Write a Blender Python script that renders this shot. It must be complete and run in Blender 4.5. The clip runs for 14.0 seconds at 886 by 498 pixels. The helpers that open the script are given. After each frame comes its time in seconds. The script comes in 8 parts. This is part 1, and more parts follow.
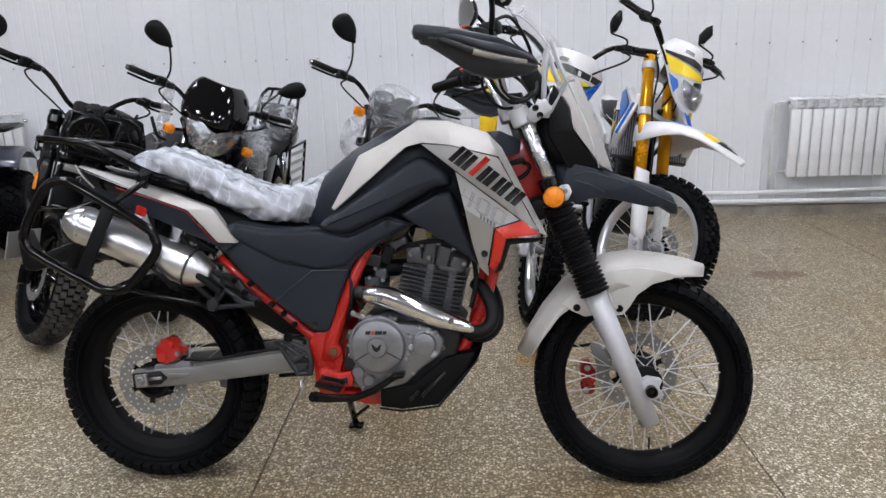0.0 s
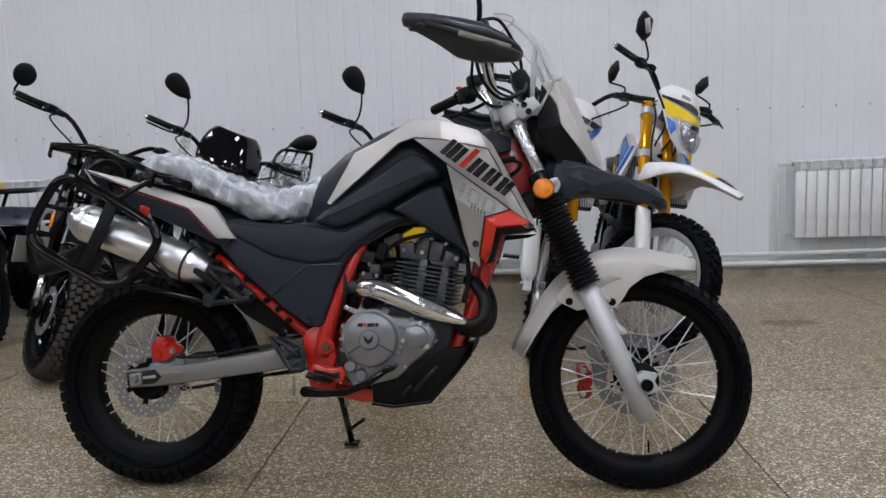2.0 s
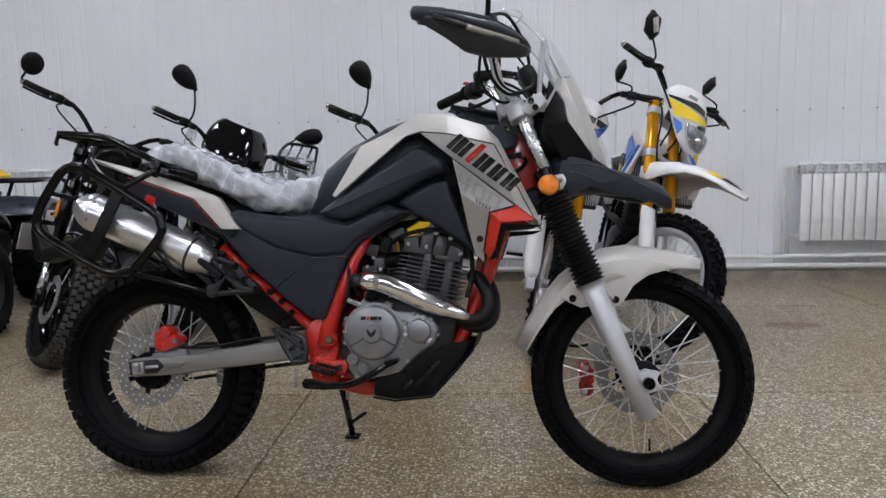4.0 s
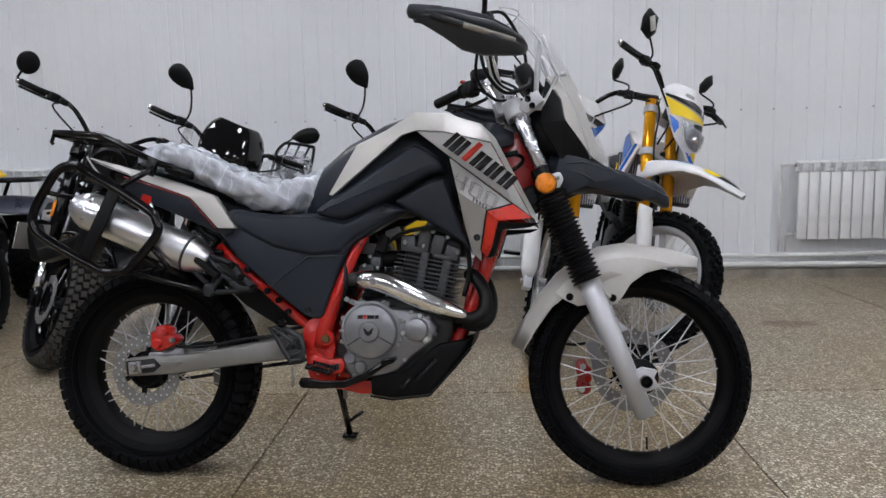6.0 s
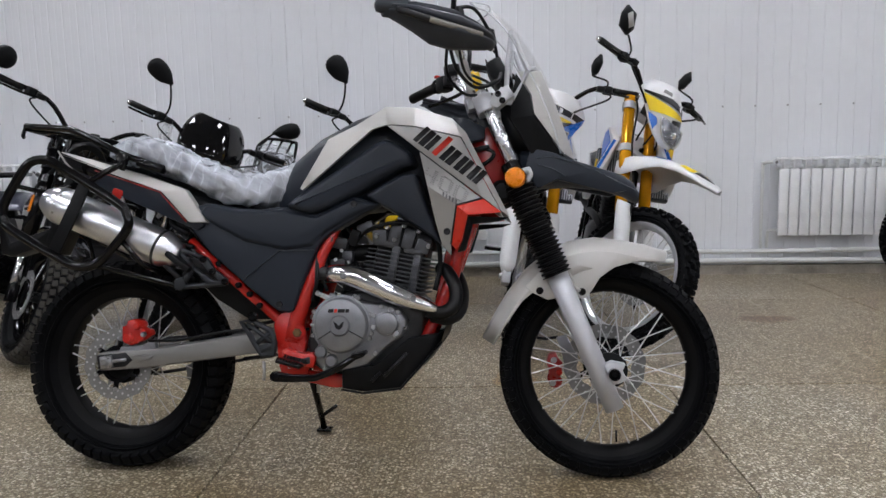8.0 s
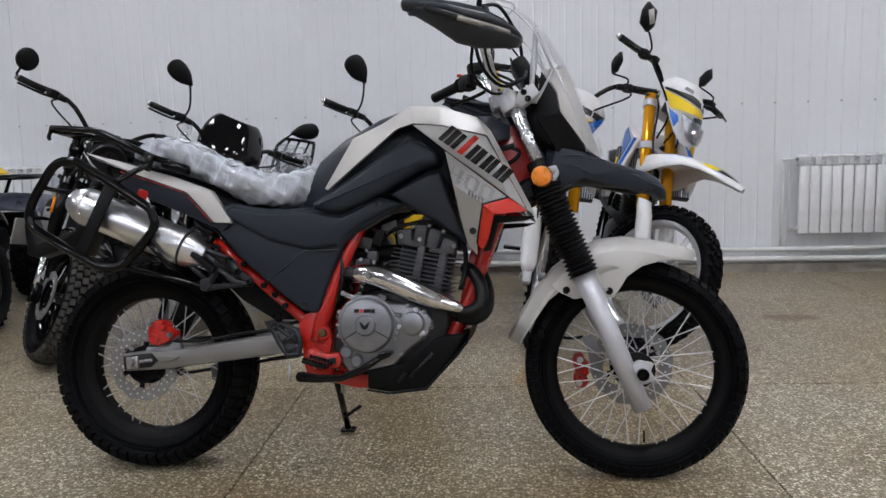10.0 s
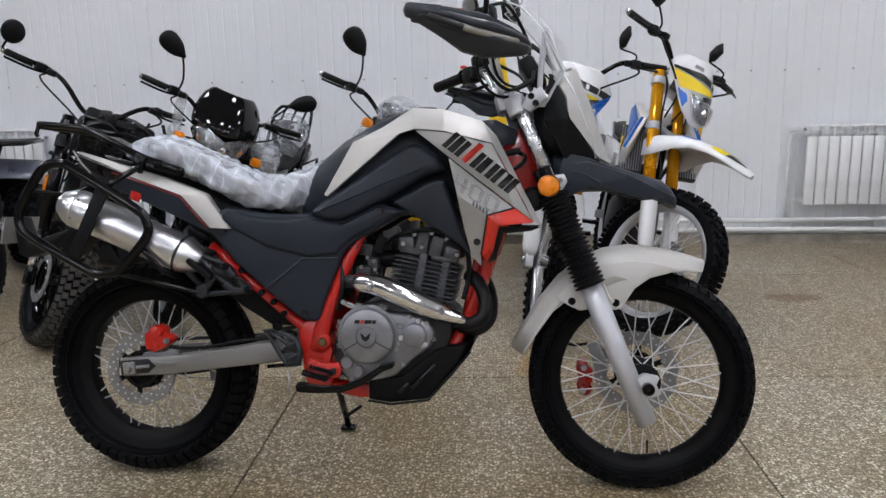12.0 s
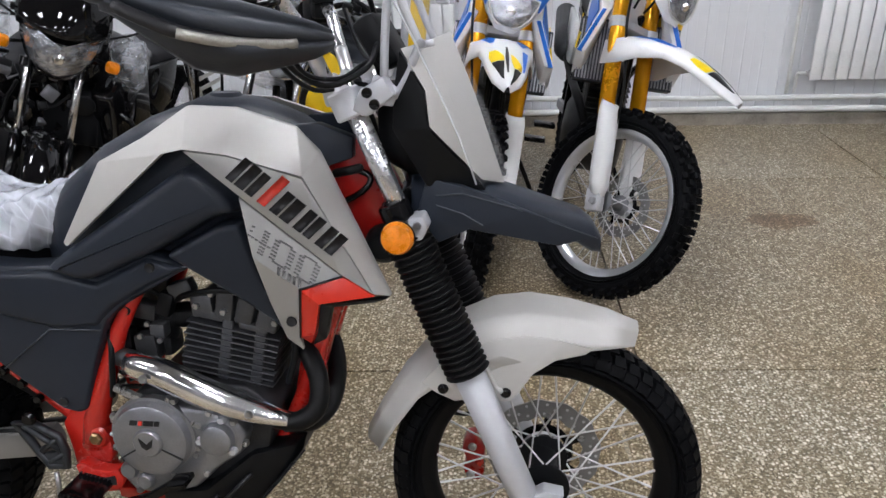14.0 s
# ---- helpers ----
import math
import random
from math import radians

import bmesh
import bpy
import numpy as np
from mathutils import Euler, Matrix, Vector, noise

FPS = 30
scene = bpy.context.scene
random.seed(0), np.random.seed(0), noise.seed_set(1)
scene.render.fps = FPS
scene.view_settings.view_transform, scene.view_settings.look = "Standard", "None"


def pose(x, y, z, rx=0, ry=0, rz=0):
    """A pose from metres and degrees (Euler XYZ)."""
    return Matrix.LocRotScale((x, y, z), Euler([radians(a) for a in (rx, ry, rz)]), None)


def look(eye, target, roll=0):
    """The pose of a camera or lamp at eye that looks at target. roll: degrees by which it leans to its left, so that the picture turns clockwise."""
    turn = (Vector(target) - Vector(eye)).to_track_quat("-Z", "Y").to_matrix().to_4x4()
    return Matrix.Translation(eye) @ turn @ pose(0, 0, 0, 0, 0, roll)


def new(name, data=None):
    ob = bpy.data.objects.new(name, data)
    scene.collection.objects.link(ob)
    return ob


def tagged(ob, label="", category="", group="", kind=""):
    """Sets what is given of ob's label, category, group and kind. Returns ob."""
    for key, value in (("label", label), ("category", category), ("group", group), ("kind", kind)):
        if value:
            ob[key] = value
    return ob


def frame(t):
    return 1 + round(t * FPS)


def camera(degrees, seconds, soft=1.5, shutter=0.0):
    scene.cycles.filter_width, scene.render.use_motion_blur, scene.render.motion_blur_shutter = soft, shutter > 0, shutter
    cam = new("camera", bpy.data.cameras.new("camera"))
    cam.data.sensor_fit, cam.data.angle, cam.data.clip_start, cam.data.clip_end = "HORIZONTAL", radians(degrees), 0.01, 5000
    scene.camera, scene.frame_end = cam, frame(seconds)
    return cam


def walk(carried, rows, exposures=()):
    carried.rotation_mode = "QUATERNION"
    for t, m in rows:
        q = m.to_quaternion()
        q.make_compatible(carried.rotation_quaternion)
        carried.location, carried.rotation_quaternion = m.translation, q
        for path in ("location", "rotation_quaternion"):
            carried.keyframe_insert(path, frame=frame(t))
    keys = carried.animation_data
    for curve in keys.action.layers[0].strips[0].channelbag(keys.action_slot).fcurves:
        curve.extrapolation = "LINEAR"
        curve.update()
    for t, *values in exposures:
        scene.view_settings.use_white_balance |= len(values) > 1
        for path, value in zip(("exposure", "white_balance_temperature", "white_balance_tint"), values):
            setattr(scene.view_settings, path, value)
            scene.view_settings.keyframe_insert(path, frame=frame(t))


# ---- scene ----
cam = camera(61.7, 14.0)
PATH = [
    (0, (0.154, 0.2, 1.277), (0.039, 2.129, 0.762), -2.0),
    (0.5, (0.188, 0.187, 1.028), (0.081, 2.144, 0.631), -2.1),
    (1, (0.209, 0.155, 0.965), (0.087, 2.123, 0.632), -2.2),
    (1.5, (0.218, 0.12, 0.981), (0.068, 2.097, 0.723), -2.3),
    (2, (0.227, 0.114, 0.973), (0.065, 2.093, 0.733), -2.2),
    (2.5, (0.231, 0.117, 0.97), (0.064, 2.097, 0.74), -1.9),
    (5, (0.22, 0.111, 0.961), (0.05, 2.088, 0.707), -1.1),
    (5.5, (0.226, 0.112, 0.962), (0.059, 2.089, 0.708), -1.2),
    (6, (0.225, 0.115, 0.961), (0.061, 2.093, 0.714), -1.3),
    (6.5, (0.165, 0.106, 0.954), (0.003, 2.083, 0.701), -1.2),
    (7, (0.141, 0.105, 0.956), (-0.005, 2.082, 0.693), -0.7),
    (7.5, (0.219, 0.108, 0.96), (0.081, 2.087, 0.7), -0.8),
    (8, (0.285, 0.11, 0.952), (0.144, 2.089, 0.697), -1.2),
    (10.5, (0.241, 0.118, 0.952), (0.065, 2.093, 0.696), -1.5),
    (11, (0.245, 0.118, 0.95), (0.071, 2.095, 0.697), -1.4),
    (11.5, (0.237, 0.132, 0.94), (0.061, 2.107, 0.68), -1.4),
    (12, (0.229, 0.205, 1.123), (0.059, 2.157, 0.719), -1.2),
    (12.2, (0.227, 0.229, 1.315), (0.076, 2.168, 0.845), -1.4),
    (12.5, (0.266, 0.236, 1.523), (0.125, 2.163, 1.004), -3.9),
    (12.7, (0.303, 0.307, 1.538), (0.178, 2.213, 0.947), -4.6),
    (13, (0.411, 0.471, 1.53), (0.293, 2.378, 0.938), -4.8),
    (13.3, (0.484, 0.659, 1.542), (0.347, 2.561, 0.941), -3.5),
    (13.5, (0.515, 0.735, 1.527), (0.361, 2.621, 0.882), -3.5),
    (13.7, (0.532, 0.842, 1.488), (0.366, 2.696, 0.757), -2.8),
    (14, (0.528, 1.062, 1.421), (0.362, 2.853, 0.546), -2.1),
]
walk(cam, [(t, look(eye, target, roll)) for t, eye, target, roll in PATH], [(0.0, 0.45), (0.5, 0.32), (1.0, 0.33), (1.5, 0.14), (2.0, 0.06), (2.7, 0.08), (5.0, 0.11), (11.6, 0.11), (12.4, 0.34), (13.5, 0.29), (14.0, 0.37)])

# ---- world and light ----
world = bpy.data.worlds.new("world")
scene.world = world
world.use_nodes = True
world.node_tree.nodes["Background"].inputs[0].default_value = (0.8, 0.87, 1.0, 1)
world.node_tree.nodes["Background"].inputs[1].default_value = 0.05
LAMP = 34.0          # strength of the square ceiling panels
CEILING = 3.6
WALL = 5.83          # inner face of the panelled wall

# ---- materials ----


def material(name, colour, rough=0.5, metal=0.0, vary=0.12, scale=9.0, bump=0.0, bump_scale=60.0, coat=0.0, wear=0.06, spec=0.5):
    """A plain surface with a little variation of colour and gloss at two scales."""
    m = bpy.data.materials.new(name)
    m.use_nodes = True
    nt = m.node_tree
    b = nt.nodes["Principled BSDF"]
    tc = nt.nodes.new("ShaderNodeTexCoord")
    n1 = nt.nodes.new("ShaderNodeTexNoise")
    n1.inputs["Scale"].default_value, n1.inputs["Detail"].default_value = scale, 6.0
    n2 = nt.nodes.new("ShaderNodeTexNoise")
    n2.inputs["Scale"].default_value, n2.inputs["Detail"].default_value = scale * 11, 3.0
    mix = nt.nodes.new("ShaderNodeMath")
    mix.operation = "MULTIPLY_ADD"
    mix.inputs[1].default_value = 0.4
    ramp = nt.nodes.new("ShaderNodeValToRGB")
    ramp.color_ramp.elements[0].position, ramp.color_ramp.elements[1].position = 0.45, 0.95
    ramp.color_ramp.elements[0].color = (*[c * (1 - vary) for c in colour], 1)
    ramp.color_ramp.elements[1].color = (*[min(1, c * (1 + vary)) for c in colour], 1)
    nt.links.new(tc.outputs["Object"], n1.inputs["Vector"])
    nt.links.new(tc.outputs["Object"], n2.inputs["Vector"])
    nt.links.new(n2.outputs["Fac"], mix.inputs[0])
    nt.links.new(n1.outputs["Fac"], mix.inputs[2])
    nt.links.new(mix.outputs[0], ramp.inputs[0])
    nt.links.new(ramp.outputs[0], b.inputs["Base Color"])
    rr = nt.nodes.new("ShaderNodeMapRange")
    rr.inputs["From Min"].default_value, rr.inputs["From Max"].default_value = 0.4, 1.0
    rr.inputs["To Min"].default_value, rr.inputs["To Max"].default_value = max(0.02, rough - wear), min(1, rough + wear)
    nt.links.new(mix.outputs[0], rr.inputs["Value"])
    nt.links.new(rr.outputs[0], b.inputs["Roughness"])
    b.inputs["Metallic"].default_value = metal
    b.inputs["Specular IOR Level"].default_value = spec
    b.inputs["Coat Weight"].default_value = coat
    b.inputs["Coat Roughness"].default_value = 0.05
    if bump:
        n3 = nt.nodes.new("ShaderNodeTexNoise")
        n3.inputs["Scale"].default_value, n3.inputs["Detail"].default_value = bump_scale, 4.0
        bp = nt.nodes.new("ShaderNodeBump")
        bp.inputs["Strength"].default_value, bp.inputs["Distance"].default_value = bump, 0.004
        nt.links.new(tc.outputs["Object"], n3.inputs["Vector"])
        nt.links.new(n3.outputs["Fac"], bp.inputs["Height"])
        nt.links.new(bp.outputs[0], b.inputs["Normal"])
    return m


def clear(name, tint, weight, rough=0.05):
    """Thin clear sheet: part see-through, part glossy."""
    m = bpy.data.materials.new(name)
    m.use_nodes = True
    nt = m.node_tree
    out, b = nt.nodes["Material Output"], nt.nodes["Principled BSDF"]
    b.inputs["Base Color"].default_value = (*tint, 1)
    b.inputs["Roughness"].default_value = rough
    tr = nt.nodes.new("ShaderNodeBsdfTransparent")
    mx = nt.nodes.new("ShaderNodeMixShader")
    mx.inputs[0].default_value = weight
    nt.links.new(tr.outputs[0], mx.inputs[1])
    nt.links.new(b.outputs[0], mx.inputs[2])
    nt.links.new(mx.outputs[0], out.inputs["Surface"])
    return m


def film(name, tint, low, high, scale):
    """Thin crumpled plastic film: milky along its creases, clearer on the small flat facets between them, with
    highlights and facet shading put into the opacity.
    """
    m = clear(name, tint, low, 0.12)
    nt = m.node_tree
    link = nt.links.new
    b = nt.nodes["Principled BSDF"]
    mx = [n for n in nt.nodes if n.type == "MIX_SHADER"][0]
    tc = nt.nodes.new("ShaderNodeTexCoord")
    rng = random.Random(7)
    height, line = None, None
    for k in range(6):
        turn = nt.nodes.new("ShaderNodeMapping")
        turn.inputs["Rotation"].default_value = (rng.uniform(0, 6.3), rng.uniform(0, 6.3), rng.uniform(0, 6.3))
        link(tc.outputs["Object"], turn.inputs["Vector"])
        wave = nt.nodes.new("ShaderNodeTexWave")
        wave.wave_profile = "TRI"
        wave.inputs["Scale"].default_value = scale * (0.24, 0.3, 0.38, 0.5, 0.66, 0.85)[k]
        wave.inputs["Distortion"].default_value, wave.inputs["Detail"].default_value, wave.inputs["Detail Scale"].default_value = 1.6, 2.0, 1.6
        wave.inputs["Phase Offset"].default_value = rng.uniform(0, 6.3)
        link(turn.outputs[0], wave.inputs["Vector"])
        crease = nt.nodes.new("ShaderNodeMapRange")
        crease.inputs["From Min"].default_value, crease.inputs["From Max"].default_value = 0.90 - 0.012 * k, 1.0
        link(wave.outputs["Fac"], crease.inputs["Value"])
        pick = nt.nodes.new("ShaderNodeTexNoise")
        pick.inputs["Scale"].default_value, pick.inputs["Detail"].default_value = 7.0 + 1.7 * k, 1.0
        link(turn.outputs[0], pick.inputs["Vector"])
        some = nt.nodes.new("ShaderNodeMapRange")
        some.inputs["From Min"].default_value, some.inputs["From Max"].default_value = 0.50, 0.66
        link(pick.outputs["Fac"], some.inputs["Value"])
        mul = nt.nodes.new("ShaderNodeMath")
        mul.operation = "MULTIPLY"
        link(crease.outputs[0], mul.inputs[0])
        link(some.outputs[0], mul.inputs[1])
        h = nt.nodes.new("ShaderNodeMath")
        h.operation = "MULTIPLY_ADD"
        h.inputs[1].default_value = 1.0 / (1 + k)
        link(wave.outputs["Fac"], h.inputs[0])
        if height is None:
            h.inputs[2].default_value = 0.0
            line = mul.outputs[0]
        else:
            link(height, h.inputs[2])
            top = nt.nodes.new("ShaderNodeMath")
            top.operation = "MAXIMUM"
            link(line, top.inputs[0])
            link(mul.outputs[0], top.inputs[1])
            line = top.outputs[0]
        height = h.outputs[0]
    haze = nt.nodes.new("ShaderNodeTexNoise")
    haze.inputs["Scale"].default_value, haze.inputs["Detail"].default_value = 14.0, 5.0
    link(tc.outputs["Object"], haze.inputs["Vector"])
    base = nt.nodes.new("ShaderNodeMath")
    base.operation = "MULTIPLY_ADD"
    link(haze.outputs["Fac"], base.inputs[0])
    base.inputs[1].default_value = 1.0
    link(height, base.inputs[2])
    span = nt.nodes.new("ShaderNodeMapRange")
    span.inputs["From Min"].default_value, span.inputs["From Max"].default_value = 0.9, 2.3
    span.inputs["To Min"].default_value, span.inputs["To Max"].default_value = low, high
    link(base.outputs[0], span.inputs["Value"])
    # crease highlights painted as extra opacity on top of the facet tone
    tot = nt.nodes.new("ShaderNodeMath")
    tot.operation, tot.use_clamp = "MULTIPLY_ADD", True
    tot.inputs[1].default_value = 0.20
    link(line, tot.inputs[0])
    link(span.outputs[0], tot.inputs[2])
    link(tot.outputs[0], mx.inputs[0])
    bp = nt.nodes.new("ShaderNodeBump")
    bp.inputs["Strength"].default_value, bp.inputs["Distance"].default_value = 0.75, 0.02
    link(height, bp.inputs["Height"])
    link(bp.outputs[0], b.inputs["Normal"])
    return m


def glow(name, colour, strength):
    m = bpy.data.materials.new(name)
    m.use_nodes = True
    b = m.node_tree.nodes["Principled BSDF"]
    b.inputs["Base Color"].default_value = (*colour, 1)
    b.inputs["Emission Color"].default_value = (*colour, 1)
    b.inputs["Emission Strength"].default_value = strength
    return m


def terrazzo():
    """Polished terrazzo: pale and tan chips in a brown-grey binder, stained in large soft patches, each slab a little different."""
    m = bpy.data.materials.new("terrazzo")
    m.use_nodes = True
    nt = m.node_tree
    b = nt.nodes["Principled BSDF"]
    link = nt.links.new
    geo = nt.nodes.new("ShaderNodeNewGeometry")
    info = nt.nodes.new("ShaderNodeObjectInfo")

    def vor(scale):
        v = nt.nodes.new("ShaderNodeTexVoronoi")
        v.inputs["Scale"].default_value, v.inputs["Randomness"].default_value = scale, 1.0
        link(geo.outputs["Position"], v.inputs["Vector"])
        return v

    def ramp(src, stops):
        r = nt.nodes.new("ShaderNodeValToRGB")
        while len(r.color_ramp.elements) < len(stops):
            r.color_ramp.elements.new(0.5)
        for e, (p, c) in zip(r.color_ramp.elements, stops):
            e.position, e.color = p, (*c, 1)
        link(src, r.inputs[0])
        return r

    def blend(kind, fac, a, c):
        x = nt.nodes.new("ShaderNodeMix")
        x.data_type, x.blend_type = "RGBA", kind
        if isinstance(fac, float):
            x.inputs[0].default_value = fac
        else:
            link(fac, x.inputs[0])
        link(a, x.inputs[6])
        link(c, x.inputs[7])
        return x.outputs[2]

    big, small = vor(88.0), vor(210.0)
    tone = nt.nodes.new("ShaderNodeSeparateColor")
    link(big.outputs["Color"], tone.inputs[0])
    tone2 = nt.nodes.new("ShaderNodeSeparateColor")
    link(small.outputs["Color"], tone2.inputs[0])
    chips = ramp(tone.outputs[0], [(0.0, (0.16, 0.125, 0.072)), (0.36, (0.285, 0.238, 0.158)), (0.60, (0.54, 0.49, 0.385)), (0.9, (0.88, 0.85, 0.76))])
    grit = ramp(tone2.outputs[0], [(0.0, (0.100, 0.077, 0.042)), (0.5, (0.205, 0.168, 0.105)), (0.8, (0.38, 0.333, 0.243)), (1.0, (0.74, 0.70, 0.60))])
    edge = ramp(big.outputs["Distance"], [(0.36, (0, 0, 0)), (0.46, (1, 1, 1))])
    col = blend("MIX", edge.outputs[0], chips.outputs[0], grit.outputs[0])
    stain = nt.nodes.new("ShaderNodeTexNoise")
    stain.inputs["Scale"].default_value, stain.inputs["Detail"].default_value = 1.1, 5.0
    link(geo.outputs["Position"], stain.inputs["Vector"])
    dirt = ramp(stain.outputs["Fac"], [(0.36, (0.70, 0.58, 0.38)), (0.62, (1.0, 0.99, 0.97))])
    col = blend("MULTIPLY", 0.75, col, dirt.outputs[0])
    each = ramp(info.outputs["Random"], [(0.0, (0.84, 0.79, 0.715)), (1.0, (0.95, 0.95, 0.955))])
    col = blend("MULTIPLY", 1.0, col, each.outputs[0])
    # rusty stains on the floor beside the parked motorcycles
    wob = nt.nodes.new("ShaderNodeTexNoise")
    wob.inputs["Scale"].default_value, wob.inputs["Detail"].default_value = 9.0, 5.0
    link(geo.outputs["Position"], wob.inputs["Vector"])
    for cx, cy, wide, deep, core, rim in ((1.80, 4.29, 0.34, 0.17, (0.42, 0.27, 0.17), (0.66, 0.52, 0.40)), (0.35, 3.18, 0.17, 0.24, (0.90, 0.56, 0.18), (0.95, 0.78, 0.52))):
        place = nt.nodes.new("ShaderNodeMapping")
        place.inputs["Location"].default_value = (-cx / wide, -cy / deep, 0)
        place.inputs["Scale"].default_value = (1 / wide, 1 / deep, 1)
        link(geo.outputs["Position"], place.inputs["Vector"])
        dist = nt.nodes.new("ShaderNodeVectorMath")
        dist.operation = "LENGTH"
        link(place.outputs[0], dist.inputs[0])
        add = nt.nodes.new("ShaderNodeMath")
        link(dist.outputs["Value"], add.inputs[0])
        link(wob.outputs["Fac"], add.inputs[1])
        rust = ramp(add.outputs[0], [(0.66, core), (0.95, rim), (1.35, (1, 1, 1))])
        col = blend("MULTIPLY", 0.85, col, rust.outputs[0])
    # pale scuffs, drawn out in one direction
    drawn = nt.nodes.new("ShaderNodeMapping")
    drawn.inputs["Rotation"].default_value = (0, 0, 0.5)
    drawn.inputs["Scale"].default_value = (24.0, 2.2, 1)
    link(geo.outputs["Position"], drawn.inputs["Vector"])
    scuff = nt.nodes.new("ShaderNodeTexNoise")
    scuff.inputs["Scale"].default_value, scuff.inputs["Detail"].default_value = 1.0, 3.0
    link(drawn.outputs[0], scuff.inputs["Vector"])
    worn = ramp(scuff.outputs["Fac"], [(0.66, (0, 0, 0)), (0.72, (0.16, 0.155, 0.14))])
    col = blend("ADD", 0.8, col, worn.outputs[0])
    link(col, b.inputs["Base Color"])
    rr = nt.nodes.new("ShaderNodeMapRange")
    rr.inputs["To Min"].default_value, rr.inputs["To Max"].default_value = 0.26, 0.5
    link(stain.outputs["Fac"], rr.inputs["Value"])
    link(rr.outputs[0], b.inputs["Roughness"])
    bp = nt.nodes.new("ShaderNodeBump")
    bp.inputs["Strength"].default_value, bp.inputs["Distance"].default_value = 0.12, 0.001
    link(tone.outputs[1], bp.inputs["Height"])
    link(bp.outputs[0], b.inputs["Normal"])
    return m


TERRAZZO = terrazzo()
WALL_WHITE = material("wall_panel_paint", (0.77, 0.785, 0.82), 0.38, vary=0.03, scale=1.3, bump=0.05, bump_scale=9)
PLASTER = material("plaster", (0.70, 0.70, 0.69), 0.8, vary=0.06, scale=2, bump=0.2)
UNSEEN_GREY = material("unseen_grey", (0.22, 0.22, 0.23), 0.8, vary=0.08, scale=2, bump=0.2)
CONCRETE = material("concrete_plinth", (0.34, 0.31, 0.27), 0.9, vary=0.4, scale=7, bump=0.8, bump_scale=30)
GROUT = material("joint_filler", (0.10, 0.08, 0.06), 0.9, vary=0.3)
RADIATOR = material("radiator_enamel", (0.80, 0.81, 0.82), 0.3, vary=0.02)
PIPE_WHITE = material("pipe_paint", (0.74, 0.75, 0.74), 0.4, vary=0.06)
PANEL_LIGHT = glow("lamp_panel", (0.915, 0.93, 1.0), LAMP)
SILVER = material("silver_plastic", (0.49, 0.48, 0.458), 0.46, 0.25, vary=0.03, scale=5)
# darker silver: shade of the steeper tank faces put into colour; also the plate
SILVER_DIM = material("silver_plastic_dim", (0.36, 0.355, 0.345), 0.4, 0.35, vary=0.03, scale=5)
GREY_FENDER = material("fender_plastic", (0.52, 0.51, 0.49), 0.42, 0.1, vary=0.04, scale=5)
BLACK_PLASTIC = material("black_plastic", (0.005, 0.0055, 0.0065), 0.45, vary=0.15, scale=8, bump=0.06, bump_scale=300, spec=0.18)
DARK_PLASTIC = material("dark_grey_plastic", (0.0175, 0.0222, 0.032), 0.38, vary=0.12, scale=6, bump=0.10, bump_scale=350, spec=0.26)
GUARD_GREY = material("guard_plastic", (0.030, 0.0345, 0.043), 0.42, vary=0.12, scale=6, bump=0.10, bump_scale=350, spec=0.3)
GLOSS_BLACK = material("gloss_black", (0.004, 0.004, 0.0045), 0.05, vary=0.1, wear=0.02, spec=0.45)
BLACK_TUBE = material("black_powder_coat", (0.003, 0.003, 0.0035), 0.13, vary=0.2, spec=0.28)
RUBBER = material("tyre_rubber", (0.0040, 0.0043, 0.0052), 0.55, vary=0.35, scale=14, bump=0.15, bump_scale=180, spec=0.07)
# paler rubber for tread blocks: the light on them put into the colour
RUBBER_LIT = material("lit_tread_rubber", (0.055, 0.052, 0.048), 0.85, vary=0.4, scale=12, bump=0.3, bump_scale=140, spec=0.1)
# pale grey for thin lines that paint the highlights along plastic creases
EDGE_HIGHLIGHT = material("edge_highlight", (0.055, 0.062, 0.075), 0.45, vary=0.1)
RUBBER_MATT = material("matt_black_rubber", (0.0045, 0.0045, 0.005), 0.45, vary=0.2, spec=0.2)
RED = material("red_frame_paint", (0.46, 0.016, 0.010), 0.25, vary=0.1, coat=0.5)
RED_DECAL = material("red_decal", (0.60, 0.03, 0.015), 0.3, vary=0.05)
ALLOY = material("cast_alloy", (0.27, 0.275, 0.295), 0.36, 0.75, vary=0.14, scale=22, bump=0.16, bump_scale=220)
ALLOY_DARK = material("dark_cast_alloy", (0.040, 0.041, 0.044), 0.42, 0.5, vary=0.25, scale=20, bump=0.2, bump_scale=160, spec=0.3)
FIN = material("cast_fin_alloy", (0.085, 0.088, 0.096), 0.4, 0.65, vary=0.2, scale=20, bump=0.2, bump_scale=200)
# dark red: shade on the head gusset put into colour; also stripe and caliper
RED_DARK = material("dark_red_paint", (0.30, 0.008, 0.006), 0.3, vary=0.12, coat=0.3)
CAST_GREY = material("cast_bracket_paint", (0.020, 0.023, 0.028), 0.42, 0.3, vary=0.15, scale=20, bump=0.1, bump_scale=200)
SILVER_FORK = material("fork_paint", (0.52, 0.53, 0.56), 0.42, 0.25, vary=0.05, bump=0.05, bump_scale=240)
FORK_TUBE = material("fork_tube_chrome", (0.74, 0.74, 0.77), 0.28, 0.9, vary=0.05)
RIM_BLACK = material("black_rim_paint", (0.0035, 0.0035, 0.004), 0.42, vary=0.2, spec=0.12)
SWINGARM = material("swingarm_paint", (0.22, 0.215, 0.21), 0.38, 0.5, vary=0.06)
